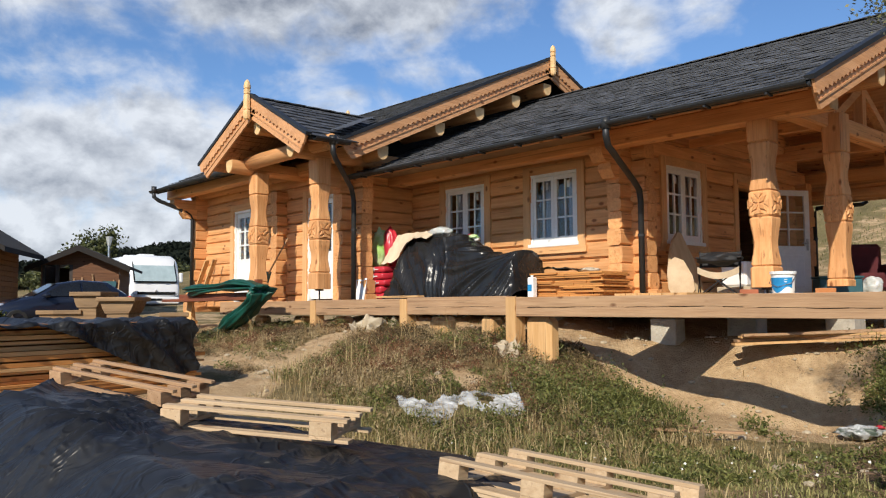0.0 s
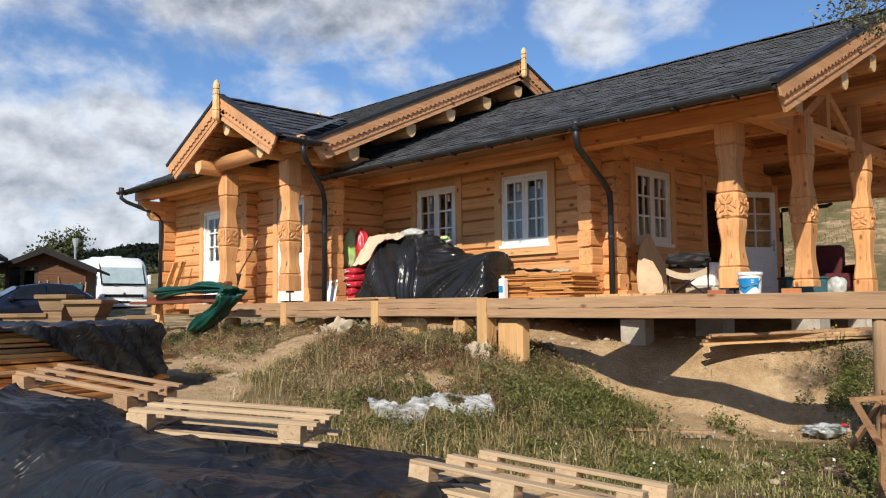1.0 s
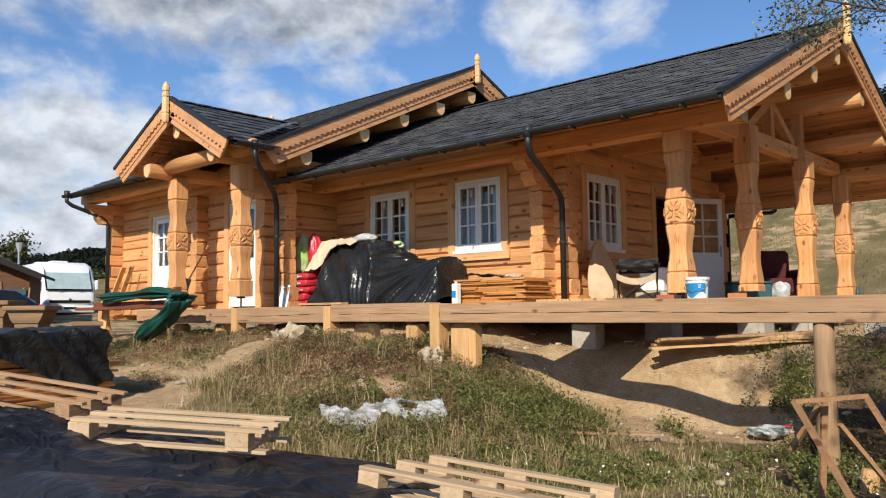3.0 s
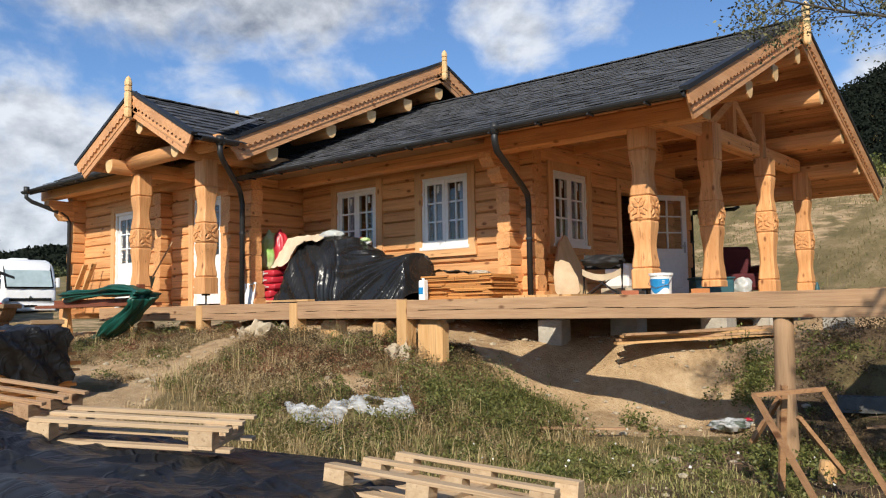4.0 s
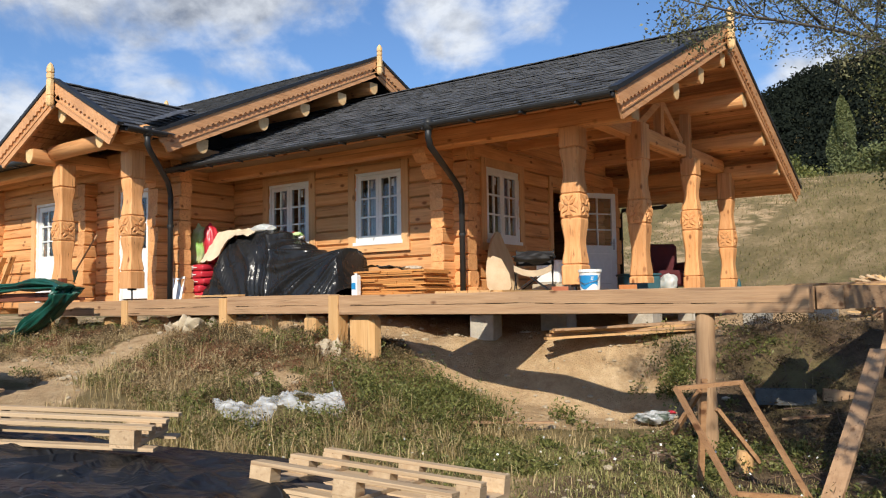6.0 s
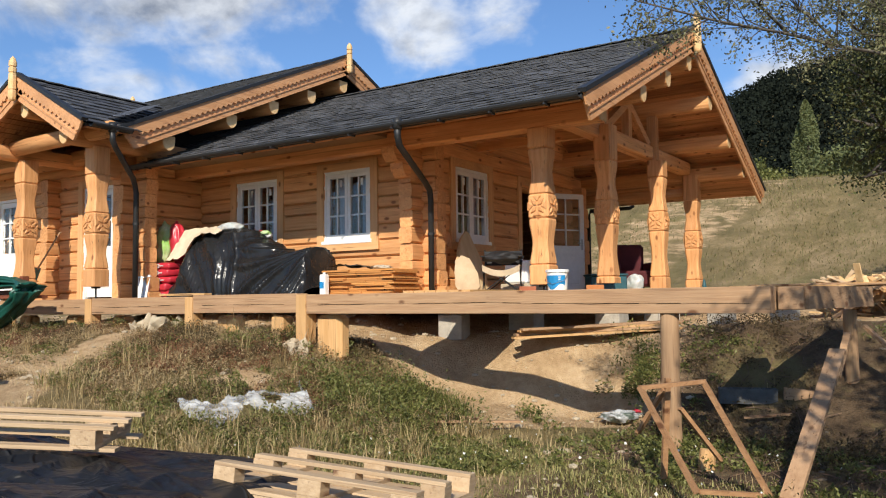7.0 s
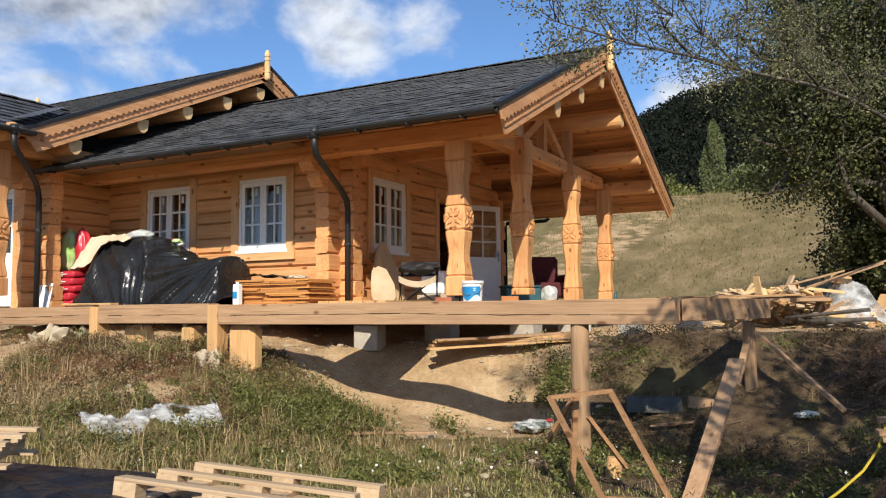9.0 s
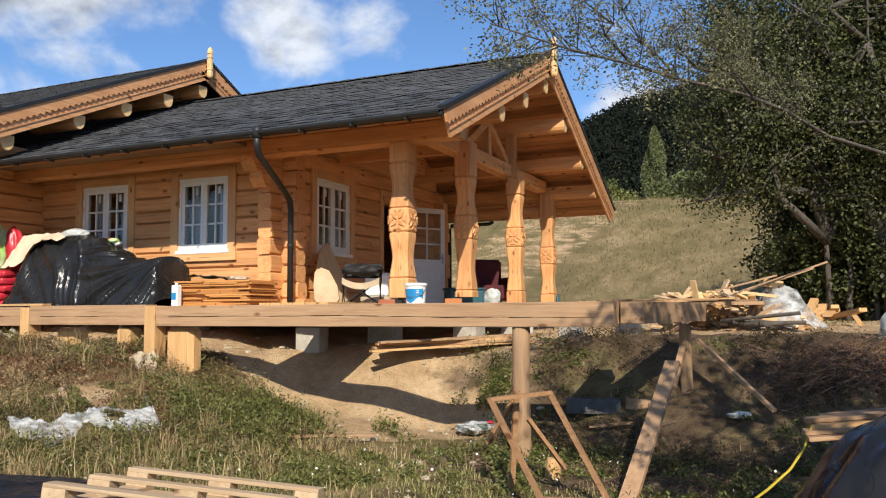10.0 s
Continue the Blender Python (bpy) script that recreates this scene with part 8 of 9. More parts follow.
def grasses():
    def field(nm, label, n, area, weight, lo, hi, wide, bend, material, power=1.0):
        x, y = scatter(n, *area, weight)
        h = lo + (hi - lo) * nprng.uniform(0, 1, len(x)) ** power
        tagged(part(nm, blade_mesh(nm, np.stack([x, y, zs_of(x, y) - 0.012], 1), h, nprng.uniform(*wide, len(x)), nprng.uniform(*bend, len(x)), material), None), label, "grass", kind="stuff")
    # short turf of the lower yard, in uneven patches
    yard = lambda x, y: np.where(clear_of_pile(x, y), (smooth(-2.6, -3.3, y + 0.25 * (x - 4.6)) * smooth(3.6, 4.6, x) + 0.45 * smooth(-4.9, -5.5, y) * smooth(1.6, 3.0, x)) * np.clip(patch(x, y, 0.9, 3) * 1.9 - 0.4, 0.05, 1), 0)
    field("turf_grass", "short green grass on the lower yard", 60000, (1.2, 11.5, -9.4, -1.9), yard, 0.015, 0.085, (0.005, 0.011), (0.3, 1.2), green_grass, 1.4)
    dry = lambda x, y: np.where(clear_of_pile(x, y), np.clip(0.35 * turf_cover(x, y) + 0.012 + 0.9 * np.exp(-(((x - 2.4) / 1.5) ** 2 + ((y + 5.4) / 0.6) ** 2)), 0, 1) * np.clip(patch(x, y, 1.1, 6) * 1.6 - 0.25, 0.02, 1) * smooth(1.5, -1.0, y - 0.2 * x) * (1 - 0.9 * smooth(5.8, 6.6, x) * smooth(-3.6, -2.6, y)), 0)
    field("dry_straw", "dry straw-coloured grass on the bank", 13000, (-5.5, 11.5, -9.2, 1.8), dry, 0.03, 0.17, (0.004, 0.008), (0.2, 1.1), straw, 1.6)
    # tufts: many blades from one root
    def tufts(nm, label, n, area, weight, k, spread_, lo, hi, wide, bend, material):
        cx, cy = scatter(n, *area, weight)
        size = nprng.uniform(0.55, 1.2, n)
        x = (cx[:, None] + nprng.normal(0, spread_, (n, k)) * size[:, None]).ravel()
        y = (cy[:, None] + nprng.normal(0, spread_, (n, k)) * size[:, None]).ravel()
        h = nprng.uniform(lo, hi, n * k) * np.repeat(size, k)
        tagged(part(nm, blade_mesh(nm, np.stack([x, y, zs_of(x, y) - 0.02], 1), h, nprng.uniform(*wide, len(x)), nprng.uniform(*bend, len(x)), material), None), label, "grass", kind="stuff")
    foot = lambda x, y: np.where(clear_of_pile(x, y), np.exp(-(((x - 2.9) / 1.6) ** 2 + ((y + 5.1) / 0.6) ** 2)) + 0.7 * np.exp(-(((x - 3.9) / 0.8) ** 2 + ((y + 3.9) / 0.9) ** 2)), 0)
    tufts("tall_grass", "tall green grass tufts at the bank's foot", 40, (0.4, 6.0, -6.2, -2.6), foot, 60, 0.08, 0.08, 0.28, (0.005, 0.011), (0.3, 1.0), green_grass)
    tufts("straw_tufts", "bleached grass tufts at the bank's foot", 70, (0.0, 5.8, -6.3, -2.8), lambda x, y: np.where(clear_of_pile(x, y), 0.15 * on_bank(x, y) + foot(x, y), 0), 46, 0.07, 0.10, 0.36, (0.004, 0.008), (0.4, 1.2), straw)
    tufts("dead_stalks", "tall dead stalks standing on the bank", 60, (-3.5, 4.4, -5.6, -2.4), on_bank, 14, 0.035, 0.2, 0.55, (0.004, 0.006), (0.1, 0.9), straw)
    tufts("green_tuft", "dark green grass tuft at the dirt's edge", 16, (3.3, 4.6, -2.9, -2.0), lambda x, y: smooth(0.25, -0.05, y - np.interp(x, *BRINK)) * smooth(-0.6, -0.2, y - np.interp(x, *BRINK)), 90, 0.06, 0.12, 0.30, (0.005, 0.009), (0.4, 1.2), bank_leaf)


grasses()


def weeds():
    """Low sprawling weeds: clumps of small leaves, dull brown on the crest and greener below."""
    def clumps(n, box_, weight, rad, ht, per, size, material, nm, label):
        cx, cy = scatter(n, *box_, weight)
        pts = []
        for a, b in zip(cx, cy):
            k = nprng.uniform(0.45, 1.35)
            r = rad * k
            q = nprng.normal(0, 1, (per, 3))
            q /= np.linalg.norm(q, axis=1, keepdims=True)
            q *= nprng.uniform(0.3, 1.0, (per, 1)) ** 0.5
            # a few shoots stand above the clump
            lift = np.where(nprng.uniform(0, 1, per) < 0.06, 1.7, 1.0)
            pts.append(np.stack([a + q[:, 0] * r, b + q[:, 1] * r, gz_at(a, b) + 0.005 + np.abs(q[:, 2]) * ht * k * lift], 1))
        tagged(part(nm, leaf_mesh(nm, np.concatenate(pts), size, material, 0.42, 0.55), None), label, "weeds", kind="stuff")
    ok = lambda x, y: clear_of_pile(x, y)
    thick = lambda x, y, f, seed, a=2.0, b=-0.5: np.clip(patch(x, y, f, seed) * a + b, 0, 1)
    crest = lambda x, y: on_bank(x, y) * smooth(-4.9, -4.2, y)
    clumps(560, (-4.2, 4.4, -5.3, -1.8), lambda x, y: on_bank(x, y) * thick(x, y, 0.9, 21, 2.6, -0.8), 0.14, 0.12, 100, 0.024, dull_weed, "dull_weeds", "dull brown weeds covering the bank")
    clumps(330, (-4.2, 4.4, -5.8, -1.8), lambda x, y: on_bank(x, y) * thick(x, y, 1.1, 27, 2.6, -1.0), 0.13, 0.13, 90, 0.024, pale_weed, "pale_weeds", "bleached dry weeds on the bank")
    clumps(470, (-4.2, 4.4, -5.0, -1.8), lambda x, y: on_bank(x, y) * thick(x, y, 0.8, 77, 3.2, -1.3), 0.14, 0.14, 100, 0.025, dark_weed, "dark_weeds", "dark withered weeds on the bank")
    clumps(300, (-3.6, 3.2, -4.6, -2.4), lambda x, y: crest(x, y) * thick(x, y, 0.7, 33, 2.8, -1.2), 0.14, 0.10, 90, 0.024, rust_weed, "rusty_weeds", "rust-coloured dead weeds on the bank")
    clumps(130, (-4.2, 3.4, -5.2, -2.4), lambda x, y: on_bank(x, y) * thick(x, y, 0.8, 61, 3.0, -1.3), 0.15, 0.17, 110, 0.030, bank_leaf, "bank_weeds", "dark green weeds scattered over the bank")
    lush = lambda x, y: np.where(ok(x, y), np.exp(-(((x - 3.55) / 0.75) ** 2 + ((y + 2.85) / 0.75) ** 2)) * smooth(0.05, -0.15, y - np.interp(x, *BRINK)), 0)
    clumps(130, (2.2, 5.0, -4.6, -1.9), lush, 0.17, 0.32, 130, 0.033, bank_leaf, "lush_weeds", "leafy green weeds on the lower bank")
    clumps(90, (1.6, 4.2, -5.4, -3.2), lambda x, y: np.where(ok(x, y), 0.5 * np.exp(-(((x - 2.9) / 1.3) ** 2 + ((y + 4.6) / 1.0) ** 2)), 0), 0.15, 0.16, 100, 0.034, bank_leaf, "green_weeds", "green weeds among the grass at the bank's foot")
    clumps(360, (4.0, 11.5, -8.8, -1.9), lambda x, y: np.where(ok(x, y), smooth(0.0, -0.3, y - np.interp(x, *BRINK)) * thick(x, y, 0.6, 11, 1.9, -0.45), 0), 0.15, 0.09, 80, 0.038, bank_leaf, "yard_weeds", "low green weeds in the yard grass")
    clumps(170, (5.9, 11.8, -3.4, 0.9), lambda x, y: thick(x, y, 0.8, 17), 0.16, 0.13, 80, 0.030, dark_weed, "slope_weeds", "brown dead weeds on the shaded slope")
    clumps(120, (5.9, 11.5, -4.2, 0.2), lambda x, y: thick(x, y, 0.7, 41, 2.2, -0.8), 0.19, 0.18, 90, 0.038, bank_leaf, "slope_greens", "green weeds on the shaded slope")
    clumps(34, (5.1, 6.5, -1.3, 0.1), lambda x, y: np.exp(-(((x - 5.68) / 0.28) ** 2 + ((y + 0.58) / 0.34) ** 2)), 0.20, 0.42, 110, 0.036, bank_leaf, "post_bush", "loose green bush behind the log post")
    clumps(90, (6.2, 9.4, -2.4, 0.6), lambda x, y: thick(x, y, 0.7, 83), 0.2, 0.24, 90, 0.030, dark_weed, "bank_thicket", "tall brown dead weeds on the bank under the beam")
    clumps(6, (4.65, 5.0, -2.05, -1.75), lambda x, y: 0 * x + 0.8, 0.11, 0.2, 90, 0.036, bank_leaf, "dirt_weeds", "small green weed on the bare dirt")
    x, y = scatter(170, 3.0, 10.5, -8.8, -2.4, lambda x, y: np.where(ok(x, y), 0.7 * smooth(0.0, -0.3, y - np.interp(x, *BRINK)), 0))
    c = np.stack([x, y, zs_of(x, y) + nprng.uniform(0.06, 0.16, len(x))], 1)
    tagged(part("white_flowers", leaf_mesh("white_flowers", c, 0.024, mat("white_petal", (0.75, 0.75, 0.70), 0.7), 0.9), None), "tiny white flowers in the grass", "flowers", kind="stuff")
    x, y = scatter(1500, -3.2, 6.4, -6.0, 0.4, lambda x, y: np.where(ok(x, y), np.clip(1 - 1.5 * turf_cover(x, y), 0, 1), 0))
    bm = bmesh.new()
    for a, b in zip(x, y):
        s = 0.005 + 0.042 * random.random() ** 5
        m = Matrix.Translation((a, b, gz_at(a, b) + s * 0.2)) @ Matrix.Rotation(random.random() * 6, 4, "Z") @ Matrix.Diagonal((s * 1.3, s, s * 0.6, 1))
        bmesh.ops.create_icosphere(bm, subdivisions=1, radius=1, matrix=m)
    tagged(part("pebbles", bm, limestone), "loose pale pebbles on the bare soil", "pebbles", kind="stuff")


weeds()


def slope_litter():
    """Twigs, bark scraps and small stones on the shaded slope, and a heap of dead brushwood."""
    rng = random.Random(19)
    def twigs(nm, label, places, lo, hi, thin, rise, material):
        bm = bmesh.new()
        for x, y, lift in places:
            a, ln = rng.uniform(0, 6.28), rng.uniform(lo, hi)
            d = Vector((math.cos(a), math.sin(a), 0)) * ln
            z0, z1 = gz_at(x, y) + 0.01 + lift, gz_at(x + d.x, y + d.y) + 0.012 + lift + rng.uniform(0, rise)
            p, q = Vector((x, y, z0)), Vector((x + d.x, y + d.y, z1))
            m = p.lerp(q, 0.5) + Vector((rng.uniform(-1, 1), rng.uniform(-1, 1), rng.uniform(0.1, 0.8))) * 0.10 * ln
            tube(bm, [p, m, q], rng.uniform(*thin), 5, True, 0.45)
        tagged(part(nm, bm, material, None), label, "twigs", kind="stuff")
    x, y = scatter(420, 5.9, 11.4, -3.8, 0.8, lambda x, y: np.clip(patch(x, y, 0.8, 91) * 2 - 0.5, 0.05, 1))
    twigs("twigs", "dry broken twigs littering the slope", [(a, b, 0.0) for a, b in zip(x, y)], 0.08, 0.34, (0.003, 0.009), 0.06, twig_bark)
    x, y = nprng.normal(9.70, 0.42, 420), nprng.normal(-0.45, 0.24, 420)
    hump = 0.30 * np.exp(-(((x - 9.70) / 0.6) ** 2 + ((y + 0.45) / 0.35) ** 2))
    twigs("brushwood", "heap of rusty brown dead brushwood on the slope", [(a, b, h * rng.random()) for a, b, h in zip(x, y, hump)], 0.18, 0.60, (0.003, 0.008), 0.12, twig_bark)
    pts = np.stack([x, y, zs_of(x, y) + hump * nprng.uniform(0, 1.1, len(x))], 1)
    pts = np.repeat(pts, 9, 0) + nprng.normal(0, 0.09, (len(x) * 9, 3))
    tagged(part("dead_leaves", leaf_mesh("dead_leaves", pts, 0.030, rust_weed, 0.5), None), "curled rust-brown dead leaves on the brushwood", "leaves", kind="stuff")
    x, y = scatter(520, 5.9, 11.4, -4.6, 0.9, lambda x, y: np.clip(patch(x, y, 0.9, 52) * 2 - 0.5, 0.05, 1))
    bm = bmesh.new()
    for a, b in zip(x, y):
        r = 0.006 + 0.028 * rng.random() ** 4
        m = Matrix.Translation((a, b, gz_at(a, b) + r * 0.2)) @ Matrix.Rotation(rng.uniform(0, 6), 4, "Z") @ Matrix.Diagonal((r * 1.4, r, r * 0.6, 1))
        bmesh.ops.create_icosphere(bm, subdivisions=1, radius=1, matrix=m)
    tagged(part("slope_stones", bm, slope_stone), "small dusty stones on the slope's soil", "stones", kind="stuff")
    t = thing("plastic_scrap", "crumpled white plastic scrap on the slope", "litter", pose(8.6, -0.99, gz_at(8.6, -0.99) + 0.03, 0, 0, 40))
    part("scrap", lump(1, (0.13, 0.06, 0.035), 23, 0.5, 2.6, 3), white_film, t, smooth=True)
    t = thing("stump", "small sawn wooden stump in the grass", "stump", pose(7.14, -3.08, gz_at(7.14, -3.08)))
    part("stump_body", tube(bmesh.new(), [(0, 0, -0.05), (0.01, 0, 0.08), (0.02, 0.01, 0.17)], 0.075, 12, True, 0.9), pale_z, t, smooth=False)


slope_stone = mat("slope_stone", (0.20, 0.155, 0.11), 0.9, 0, (0.11, 0.085, 0.06), 9, (1, 1, 1), 0.4, 25)
twig_bark = mat("dead_twig", (0.20, 0.125, 0.080), 0.9, 0, (0.09, 0.055, 0.036), 12, (1, 1, 1), 0.3, 30)
slope_litter()


# ---- trees ----
def branch_tree(name, label, base, height, crown, leaves, leaf_size, material, seed, trunks=1, stout=0.035, bark_mat=None, limb_n=9):
    """A tapered trunk with forking limbs and a crown of leaf clumps round the limb ends. crown: (centre offset, radii)."""
    rng = random.Random(seed)
    t = thing(name, label, "tree", pose(*base))
    off, rad = Vector(crown[0]), Vector(crown[1])
    tips = []
    bm = bmesh.new()
    for k in range(trunks):
        a = rng.uniform(0, 6.28)
        foot = Vector((0.30 * trunks * k / max(1, trunks - 1) * math.cos(a), 0.30 * trunks * k / max(1, trunks - 1) * math.sin(a), -0.2)) if trunks > 1 else Vector((0, 0, -0.2))
        top = Vector((off.x * 0.6 + rng.uniform(-0.4, 0.4) * trunks, off.y * 0.6 + rng.uniform(-0.4, 0.4) * trunks, height * 0.78))
        pts = []
        for i in range(9):
            s = i / 8
            p = foot.lerp(top, s) + Vector((math.sin(s * 5 + k), math.cos(s * 4 + k), 0)) * 0.10 * s
            pts.append(p)
        tube(bm, pts, stout * height / max(1, trunks) ** 0.5, 9, True, 0.25)
        for j in range(limb_n):
            s = rng.uniform(0.25, 0.95)
            st = pts[int(s * 8)]
            th = rng.uniform(0, 6.28)
            ph = rng.uniform(-0.5, 0.9)
            r = rng.uniform(0.55, 0.95)
            end = off + Vector((rad.x * r * math.cos(th) * math.cos(ph), rad.y * r * math.sin(th) * math.cos(ph), rad.z * r * math.sin(ph)))
            midp = st.lerp(end, 0.5) + Vector((rng.uniform(-1, 1), rng.uniform(-1, 1), rng.uniform(0, 1))) * 0.07 * height
            tube(bm, [st, st.lerp(midp, 0.6) , midp, midp.lerp(end, 0.6), end], 0.012 * height * (1.1 - s * 0.6), 6, True, 0.2)
            tips += [midp, midp.lerp(end, 0.5), end]
            for q in range(5):
                e2 = end.lerp(midp, rng.uniform(0, 0.8)) + Vector((rng.uniform(-1, 1) * rad.x, rng.uniform(-1, 1) * rad.y, rng.uniform(-0.6, 0.8) * rad.z)) * 0.28
                tube(bm, [midp.lerp(end, rng.uniform(0.3, 0.9)), e2], 0.004 * height, 5, True, 0.3)
                tips.append(e2)
    part("trunk", bm, bark_mat or bark, t, smooth=True)
    c = np.array([tuple(p) for p in tips])
    pick = nprng.integers(0, len(c), leaves)
    spread = min(rad) * 0.13
    pos = c[pick] + nprng.normal(0, 1, (leaves, 3)) * spread * nprng.uniform(0.4, 1.2, (leaves, 1))
    part("crown", leaf_mesh("crown", pos, leaf_size, material, 0.6), None, t)
    return t


def G(x, y):
    return float(ground_z(x, y))


branch_tree("tree", "broad dark-leaved tree at the yard's edge", (10.0, 6.6, G(10.0, 6.6)), 8.5, ((-0.95, 0.0, 3.8), (2.25, 1.9, 4.0)), 112000, 0.066, oak_leaf, 1, 4, 0.014, None, 24)
branch_tree("tree", "broad dark-leaved tree at the yard's edge", (11.3, 7.4, G(11.3, 7.4)), 9.5, ((0.0, 0.0, 4.2), (2.5, 2.3, 4.2)), 56000, 0.075, oak_leaf, 2, 3, 0.014, None, 24)
branch_tree("tree", "dense dark-leaved tree behind the offcut heap", (10.0, 9.6, G(10.0, 9.6)), 9.5, ((0.0, 0, 4.0), (2.1, 2.2, 4.2)), 46000, 0.085, oak_leaf, 3, 3, 0.014, None, 24)
branch_tree("tree", "tall leafy tree whose shade dapples the deck end", (13.9, -10.4, G(13.9, -10.4)), 6.6, ((-1.45, 3.1, 5.2), (3.2, 2.1, 1.3)), 6300, 0.10, oak_leaf, 4, 1, 0.010, None, 24)
branch_tree("tree", "leafy tree whose bough reaches before the gable", (12.5, 3.8, G(12.5, 3.8)), 6.4, ((0.6, 0.2, 4.4), (1.8, 1.8, 2.2)), 14000, 0.085, oak_leaf, 7, 1, 0.022, None, 14)
branch_tree("tree", "leafy tree at the hill's foot", (12.2, 13.5, G(12.2, 13.5)), 9.5, ((0, 0, 4.6), (3.2, 3.0, 4.4)), 24000, 0.13, oak_leaf, 5, 2)


def limb():
    """A long bough that reaches out over the deck from the edge trees."""
    t = thing("tree_bough", "long half-bare bough reaching out before the gable", "bough")
    rng = random.Random(6)
    bm = bmesh.new()
    main = [Vector(p) for p in BOUGH]
    tube(bm, main, 0.030, 8, True, 0.15)
    tips = []
    for i0, rise, reach in ((4, 0.80, 0.8), (5, 0.72, 0.9), (6, 0.60, 0.8), (5, 0.35, 1.05), (7, 0.5, 0.6)):
        st = main[i0]
        d = (main[-1] - main[0]).normalized()
        pts = [st + d * reach * q + Vector((rng.uniform(-0.12, 0.12), rng.uniform(-0.1, 0.1), rise * q ** 0.8 + 0.05 * math.sin(9 * q))) for q in (0, 0.25, 0.5, 0.75, 1.0)]
        tube(bm, pts, 0.013, 7, True, 0.25)
        for p, q in zip(pts[1:], pts[2:] + pts[-1:]):
            for j in range(7):
                e = p.lerp(q, rng.random()) + Vector((rng.uniform(-1, 1), rng.uniform(-1, 1), rng.uniform(-0.7, 1))) * 0.24
                tube(bm, [p, p.lerp(e, 0.5) + Vector((0, 0, 0.04)), e], 0.005, 5, True, 0.4)
                tips += [e, p.lerp(e, 0.65)]
    for k in range(64):
        s = rng.uniform(0.32, 1.0)
        i = min(len(main) - 2, int(s * (len(main) - 1)))
        st = main[i].lerp(main[i + 1], s * (len(main) - 1) - i)
        d = (main[-1] - main[0]).normalized()
        e = st + d * rng.uniform(0.06, 0.45) + Vector((rng.uniform(-0.5, 0.5), rng.uniform(-0.5, 0.5), rng.uniform(-0.40, 1.0))) * (1.45 - 0.6 * s) * 0.62
        m = st.lerp(e, 0.5) + Vector((rng.uniform(-1, 1), rng.uniform(-1, 1), rng.uniform(-1, 1))) * 0.045
        tube(bm, [st, m, e], 0.0055, 5, True, 0.3)
        for q in range(4):
            e2 = m.lerp(e, rng.uniform(0, 1)) + Vector((rng.uniform(-1, 1), rng.uniform(-1, 1), rng.uniform(-1, 1))) * 0.17
            tube(bm, [m.lerp(e, rng.uniform(0.2, 0.8)), e2], 0.0022, 4, True, 0.4)
            tips += [e2, m.lerp(e2, 0.6)]
    part("branch", bm, bark, t, smooth=True)
    c = np.array([tuple(p) for p in tips])
    pick = nprng.integers(0, len(c), 12500)
    pos = c[pick] + nprng.normal(0, 0.05, (12500, 3))
    part("foliage", leaf_mesh("foliage", pos, 0.028, leaf_material("bough_leaf", (0.035, 0.043, 0.020), (0.30, 0.295, 0.155), 0.35), 0.55), None, t)


BOUGH = [(12.52, 3.80, 1.75), (11.34, 2.81, 1.85), (10.34, 1.40, 1.86), (9.58, -0.20, 1.86), (9.16, -1.20, 1.97), (8.81, -2.03, 1.98), (8.34, -2.86, 1.96), (7.97, -3.50, 1.98), (7.63, -4.06, 1.98), (7.38, -4.45, 2.01), (7.21, -4.73, 2.03)]
limb()


def poplar(x, y, h, w, seed):
    z = G(x, y)
    t = thing("poplar", "slender pale green poplar on the hill", "tree", pose(x, y, z), "hill trees")
    part("trunk", tube(bmesh.new(), [(0, 0, -0.3), (0.1, 0, h * 0.5), (0, 0.1, h * 0.95)], 0.22, 8, True, 0.15), bark, t, smooth=True)
    n = 14000
    s = nprng.uniform(0.06, 1, n)
    r = w * np.sin(np.pi * np.clip(s, 0.0, 1)) ** 0.6 * (0.55 + 0.45 * (1 - s)) * nprng.uniform(0.3, 1.0, n) ** 0.5
    a = nprng.uniform(0, 6.28, n)
    lum = 1 + 0.35 * np.sin(9 * s + 3 * a) 
    pos = np.stack([r * lum * np.cos(a), r * lum * np.sin(a), s * h], 1)
    part("crown", leaf_mesh("crown", pos, 0.17, poplar_leaf, 0.6), None, t)


poplar(-2.4, 62.9, 8.2, 1.25, 1)


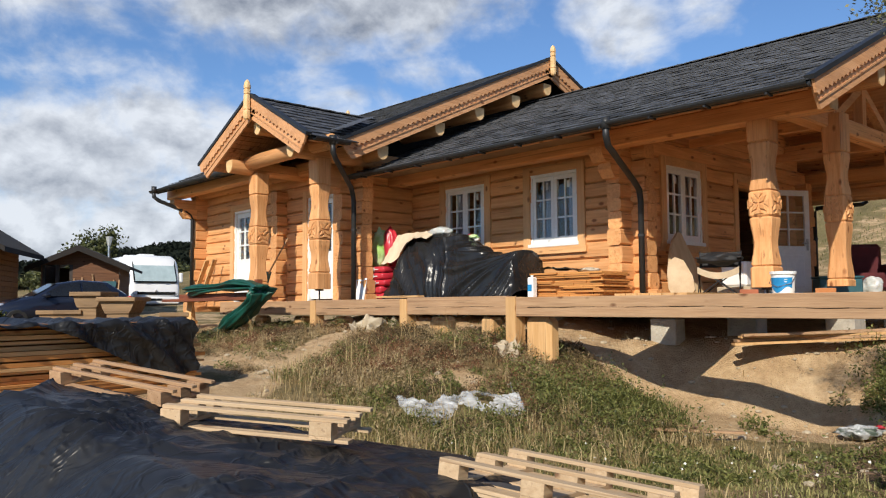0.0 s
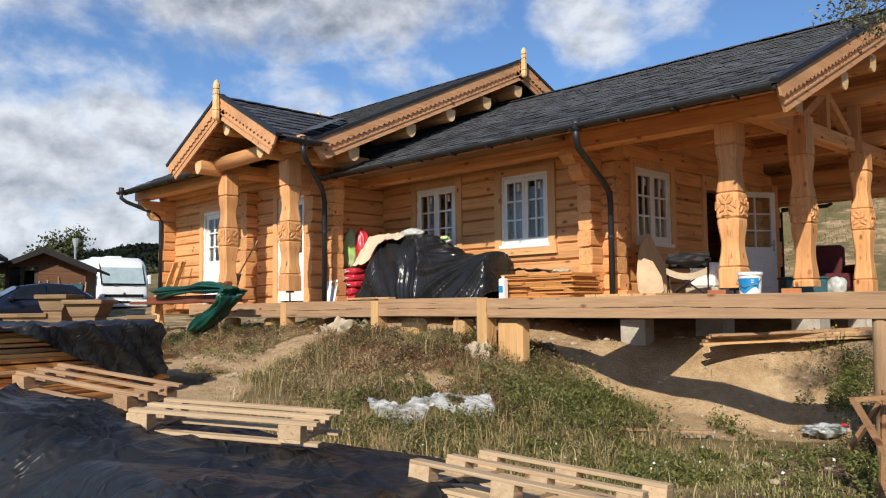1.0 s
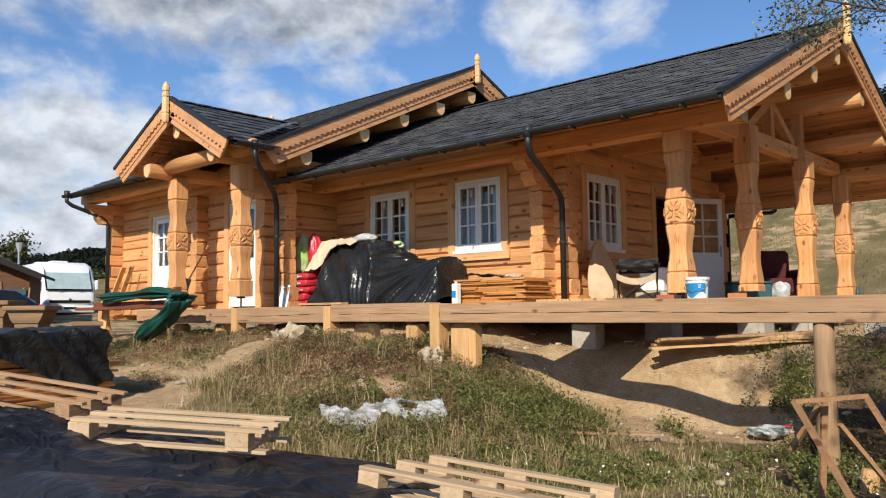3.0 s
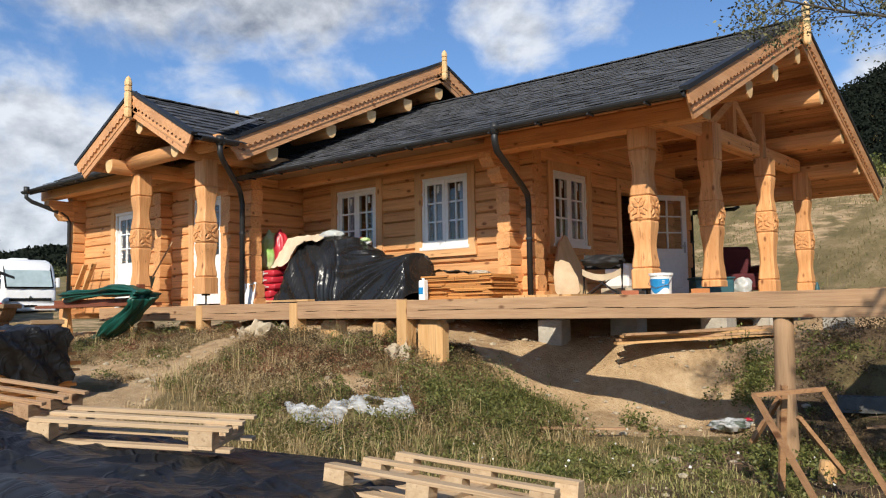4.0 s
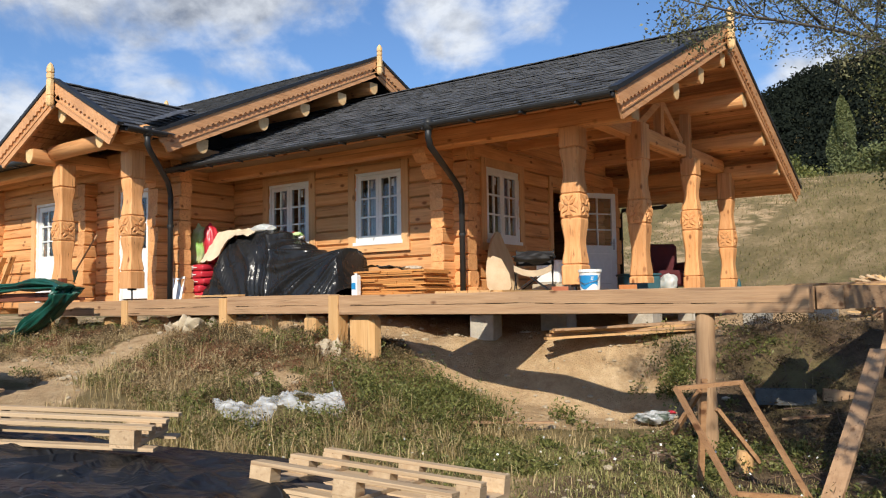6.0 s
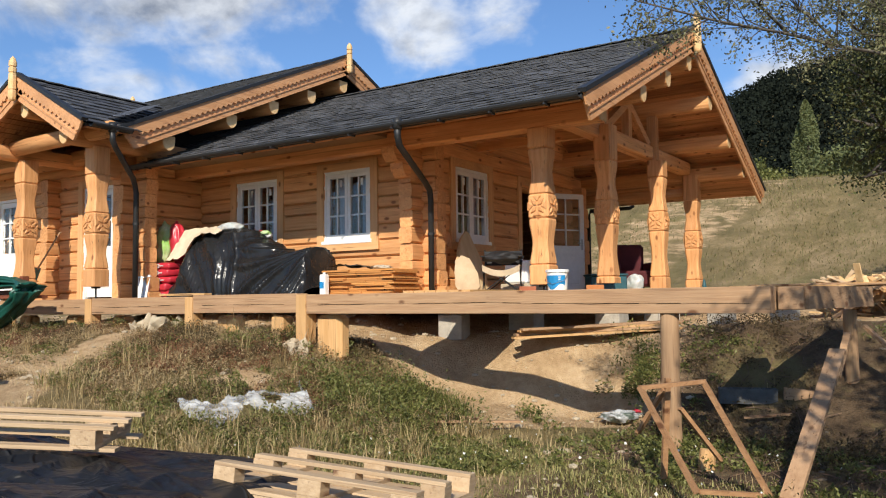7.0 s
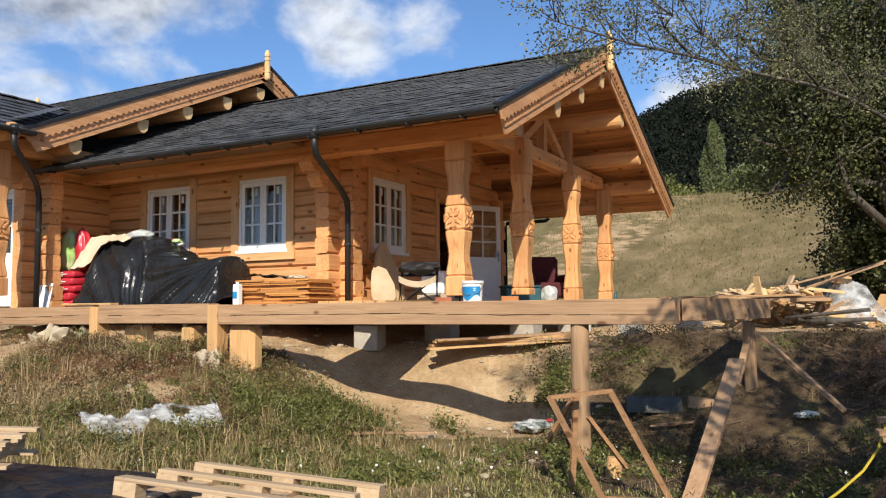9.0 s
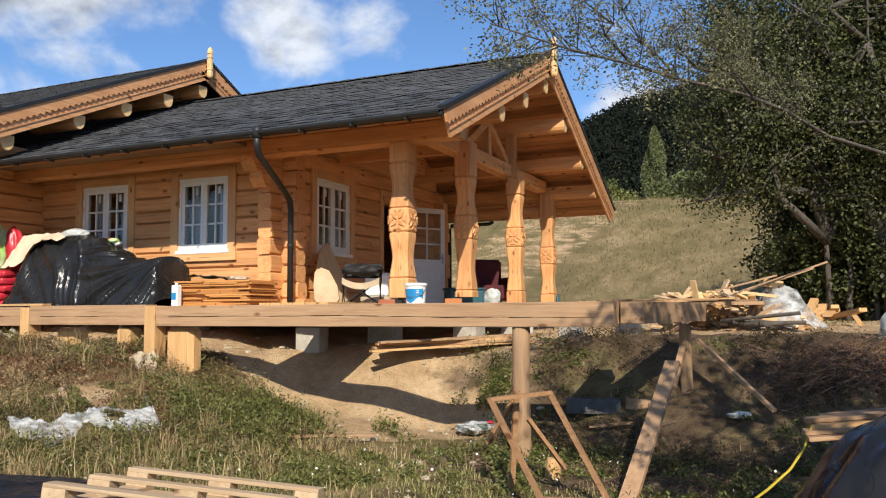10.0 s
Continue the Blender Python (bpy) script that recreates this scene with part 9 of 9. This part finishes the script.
def bush_row():
    """Bushes along the crest of the hill, and trees on the left slope."""
    def bush(x, y, r, h, n, size, material, nm, label, grp):
        t = thing(nm, label, "bush" if nm == "bush" else "tree", pose(x, y, G(x, y)), grp)
        part("trunk", tube(bmesh.new(), [(0, 0, -0.3), (0.05, 0, h * 0.5)], 0.05 * r, 6, True, 0.4), bark, t)
        k = 26
        cc = nprng.normal(0, 1, (k, 3))
        cc /= np.linalg.norm(cc, axis=1, keepdims=True)
        cc = cc * nprng.uniform(0.35, 0.95, (k, 1)) * np.array([r, r, h * 0.45]) + np.array([0, 0, h * 0.52])
        pos = cc[nprng.integers(0, k, n)] + nprng.normal(0, 1, (n, 3)) * np.array([r, r, h * 0.5]) * 0.17
        pos[:, 2] = np.maximum(pos[:, 2], 0.02)
        part("crown", leaf_mesh("crown", pos, size, material, 0.65), None, t)
    rng = random.Random(12)
    for k in range(15):
        az = -22 + 2.0 * k + rng.uniform(-0.5, 0.5)
        d = 70 + rng.uniform(-3, 8)
        x, y = 9.1 + d * math.sin(radians(az)), -10.2 + d * math.cos(radians(az))
        bush(x, y, rng.uniform(1.6, 3.0), rng.uniform(3.0, 6.0), 3000, 0.26, (poplar_leaf, bank_leaf)[k % 2], "bush", "leafy bush on the crest of the hill", "crest bushes")
    for az, d, r, h in ((-71.3, 62, 2.0, 4.4), (-74.2, 52, 1.2, 2.2), (-69.0, 80, 1.6, 2.2), (-66.5, 90, 1.6, 2.4), (-63.2, 80, 1.4, 2.2), (-65.0, 105, 1.8, 2.4), (-62.0, 95, 2.0, 2.6), (-64.2, 70, 1.0, 1.5), (-67.6, 110, 2.0, 2.4), (-68.0, 70, 0.9, 1.3)):
        x, y = 9.1 + d * math.sin(radians(az)), -10.2 + d * math.cos(radians(az))
        bush(x, y, r, h, 6000 if h > 4 else 1500, 0.24, oak_leaf, "yard_tree", "round green tree behind the motorhome", "trees behind the yard")
    for x, y, r, h in ((9.3, 9.4, 1.1, 2.6), (9.4, 7.4, 0.9, 2.3), (10.5, 6.9, 1.1, 2.5), (9.9, 7.6, 0.9, 1.4), (11.0, 8.4, 1.3, 2.4), (11.8, 6.4, 1.0, 1.5), (10.4, 10.6, 1.6, 4.0), (12.3, 9.8, 1.8, 3.8)):
        bush(x, y, r, h, 9000, 0.085, oak_leaf, "bush", "dark undergrowth below the edge trees", "undergrowth")
    for x, y, r, h in ((-13.6, -5.3, 0.6, 0.9), (-14.4, -5.5, 0.8, 1.1)):
        bush(x, y, r, h, 1800, 0.10, bank_leaf, "bush", "low garden bush before the shed", "garden bushes")


bush_row()


def hill_tufts():
    """Uneven dry tufts over the grassy hill."""
    n = 70000
    az = nprng.uniform(-42, 8, n)
    d = 14 + 58 * nprng.uniform(0, 1, n) ** 0.7
    x, y = 9.1 + d * np.sin(np.radians(az)), -10.2 + d * np.cos(np.radians(az))
    k = ((y > 8.5) | (x > 9)) & (nprng.uniform(0, 1, n) < np.clip(patch(x, y * 0.4, 0.22, 51) * 1.5 - 0.1, 0.05, 1))
    x, y, d = x[k], y[k], d[k]
    z = ground_z(x, y)
    h = nprng.uniform(0.04, 0.15, len(x)) * (0.7 + d / 60)
    half = nprng.uniform(0, 1, len(x)) < 0.6
    for sel, m_, nm in ((half, leaf_material("hill_straw", (0.17, 0.14, 0.062), (0.33, 0.265, 0.130), 0.2, 0.1), "hill_straw"), (~half, leaf_material("hill_green", (0.085, 0.092, 0.030), (0.26, 0.25, 0.095), 0.3, 0.1), "hill_grass")):
        tagged(part(nm, blade_mesh(nm, np.stack([x, y, z - 0.02], 1)[sel], h[sel], (0.012 + d * 0.0004)[sel], nprng.uniform(0.3, 1.0, sel.sum()), m_), None), "tufts of dry grass on the hill", "grass", kind="stuff")


hill_tufts()


def far_woods():
    """The wooded hills: thousands of small uneven crowns in one mesh."""
    n = 5200
    az = nprng.uniform(-78, 16, n * 3)
    d = nprng.uniform(135, 345, n * 3)
    keep = (az > -34) | ((d > 190) & (az < -50) & (nprng.uniform(0, 1, n * 3) < 0.5))
    az, d = az[keep][:n], d[keep][:n]
    x, y = 9.1 + d * np.sin(np.radians(az)), -10.2 + d * np.cos(np.radians(az))
    z = ground_z(x, y)
    h = nprng.uniform(4, 8, len(x)) * np.where(az < -45, 0.6, 1.0)
    r = nprng.uniform(2.4, 4.4, len(x))
    k = 95
    q = nprng.normal(0, 1, (len(x), k, 3))
    q /= np.linalg.norm(q, axis=2, keepdims=True)
    p = np.stack([x, y, z + h * 0.55], 1)[:, None, :] + q * np.stack([r, r, h * 0.5], 1)[:, None, :] * nprng.uniform(0.65, 1.0, (len(x), k, 1))
    left = az < -45
    tagged(part("far_woods", leaf_mesh("far_woods", p[~left].reshape(-1, 3), 0.85, cloud_shade_leaf, 0.8), None), "dark wooded hillside in the distance", "woods", kind="stuff")
    tagged(part("ridge_woods", leaf_mesh("ridge_woods", p[left].reshape(-1, 3), 1.0, cloud_shade_leaf, 0.8), None), "dark line of trees on the far ridge", "woods", kind="stuff")


far_woods()
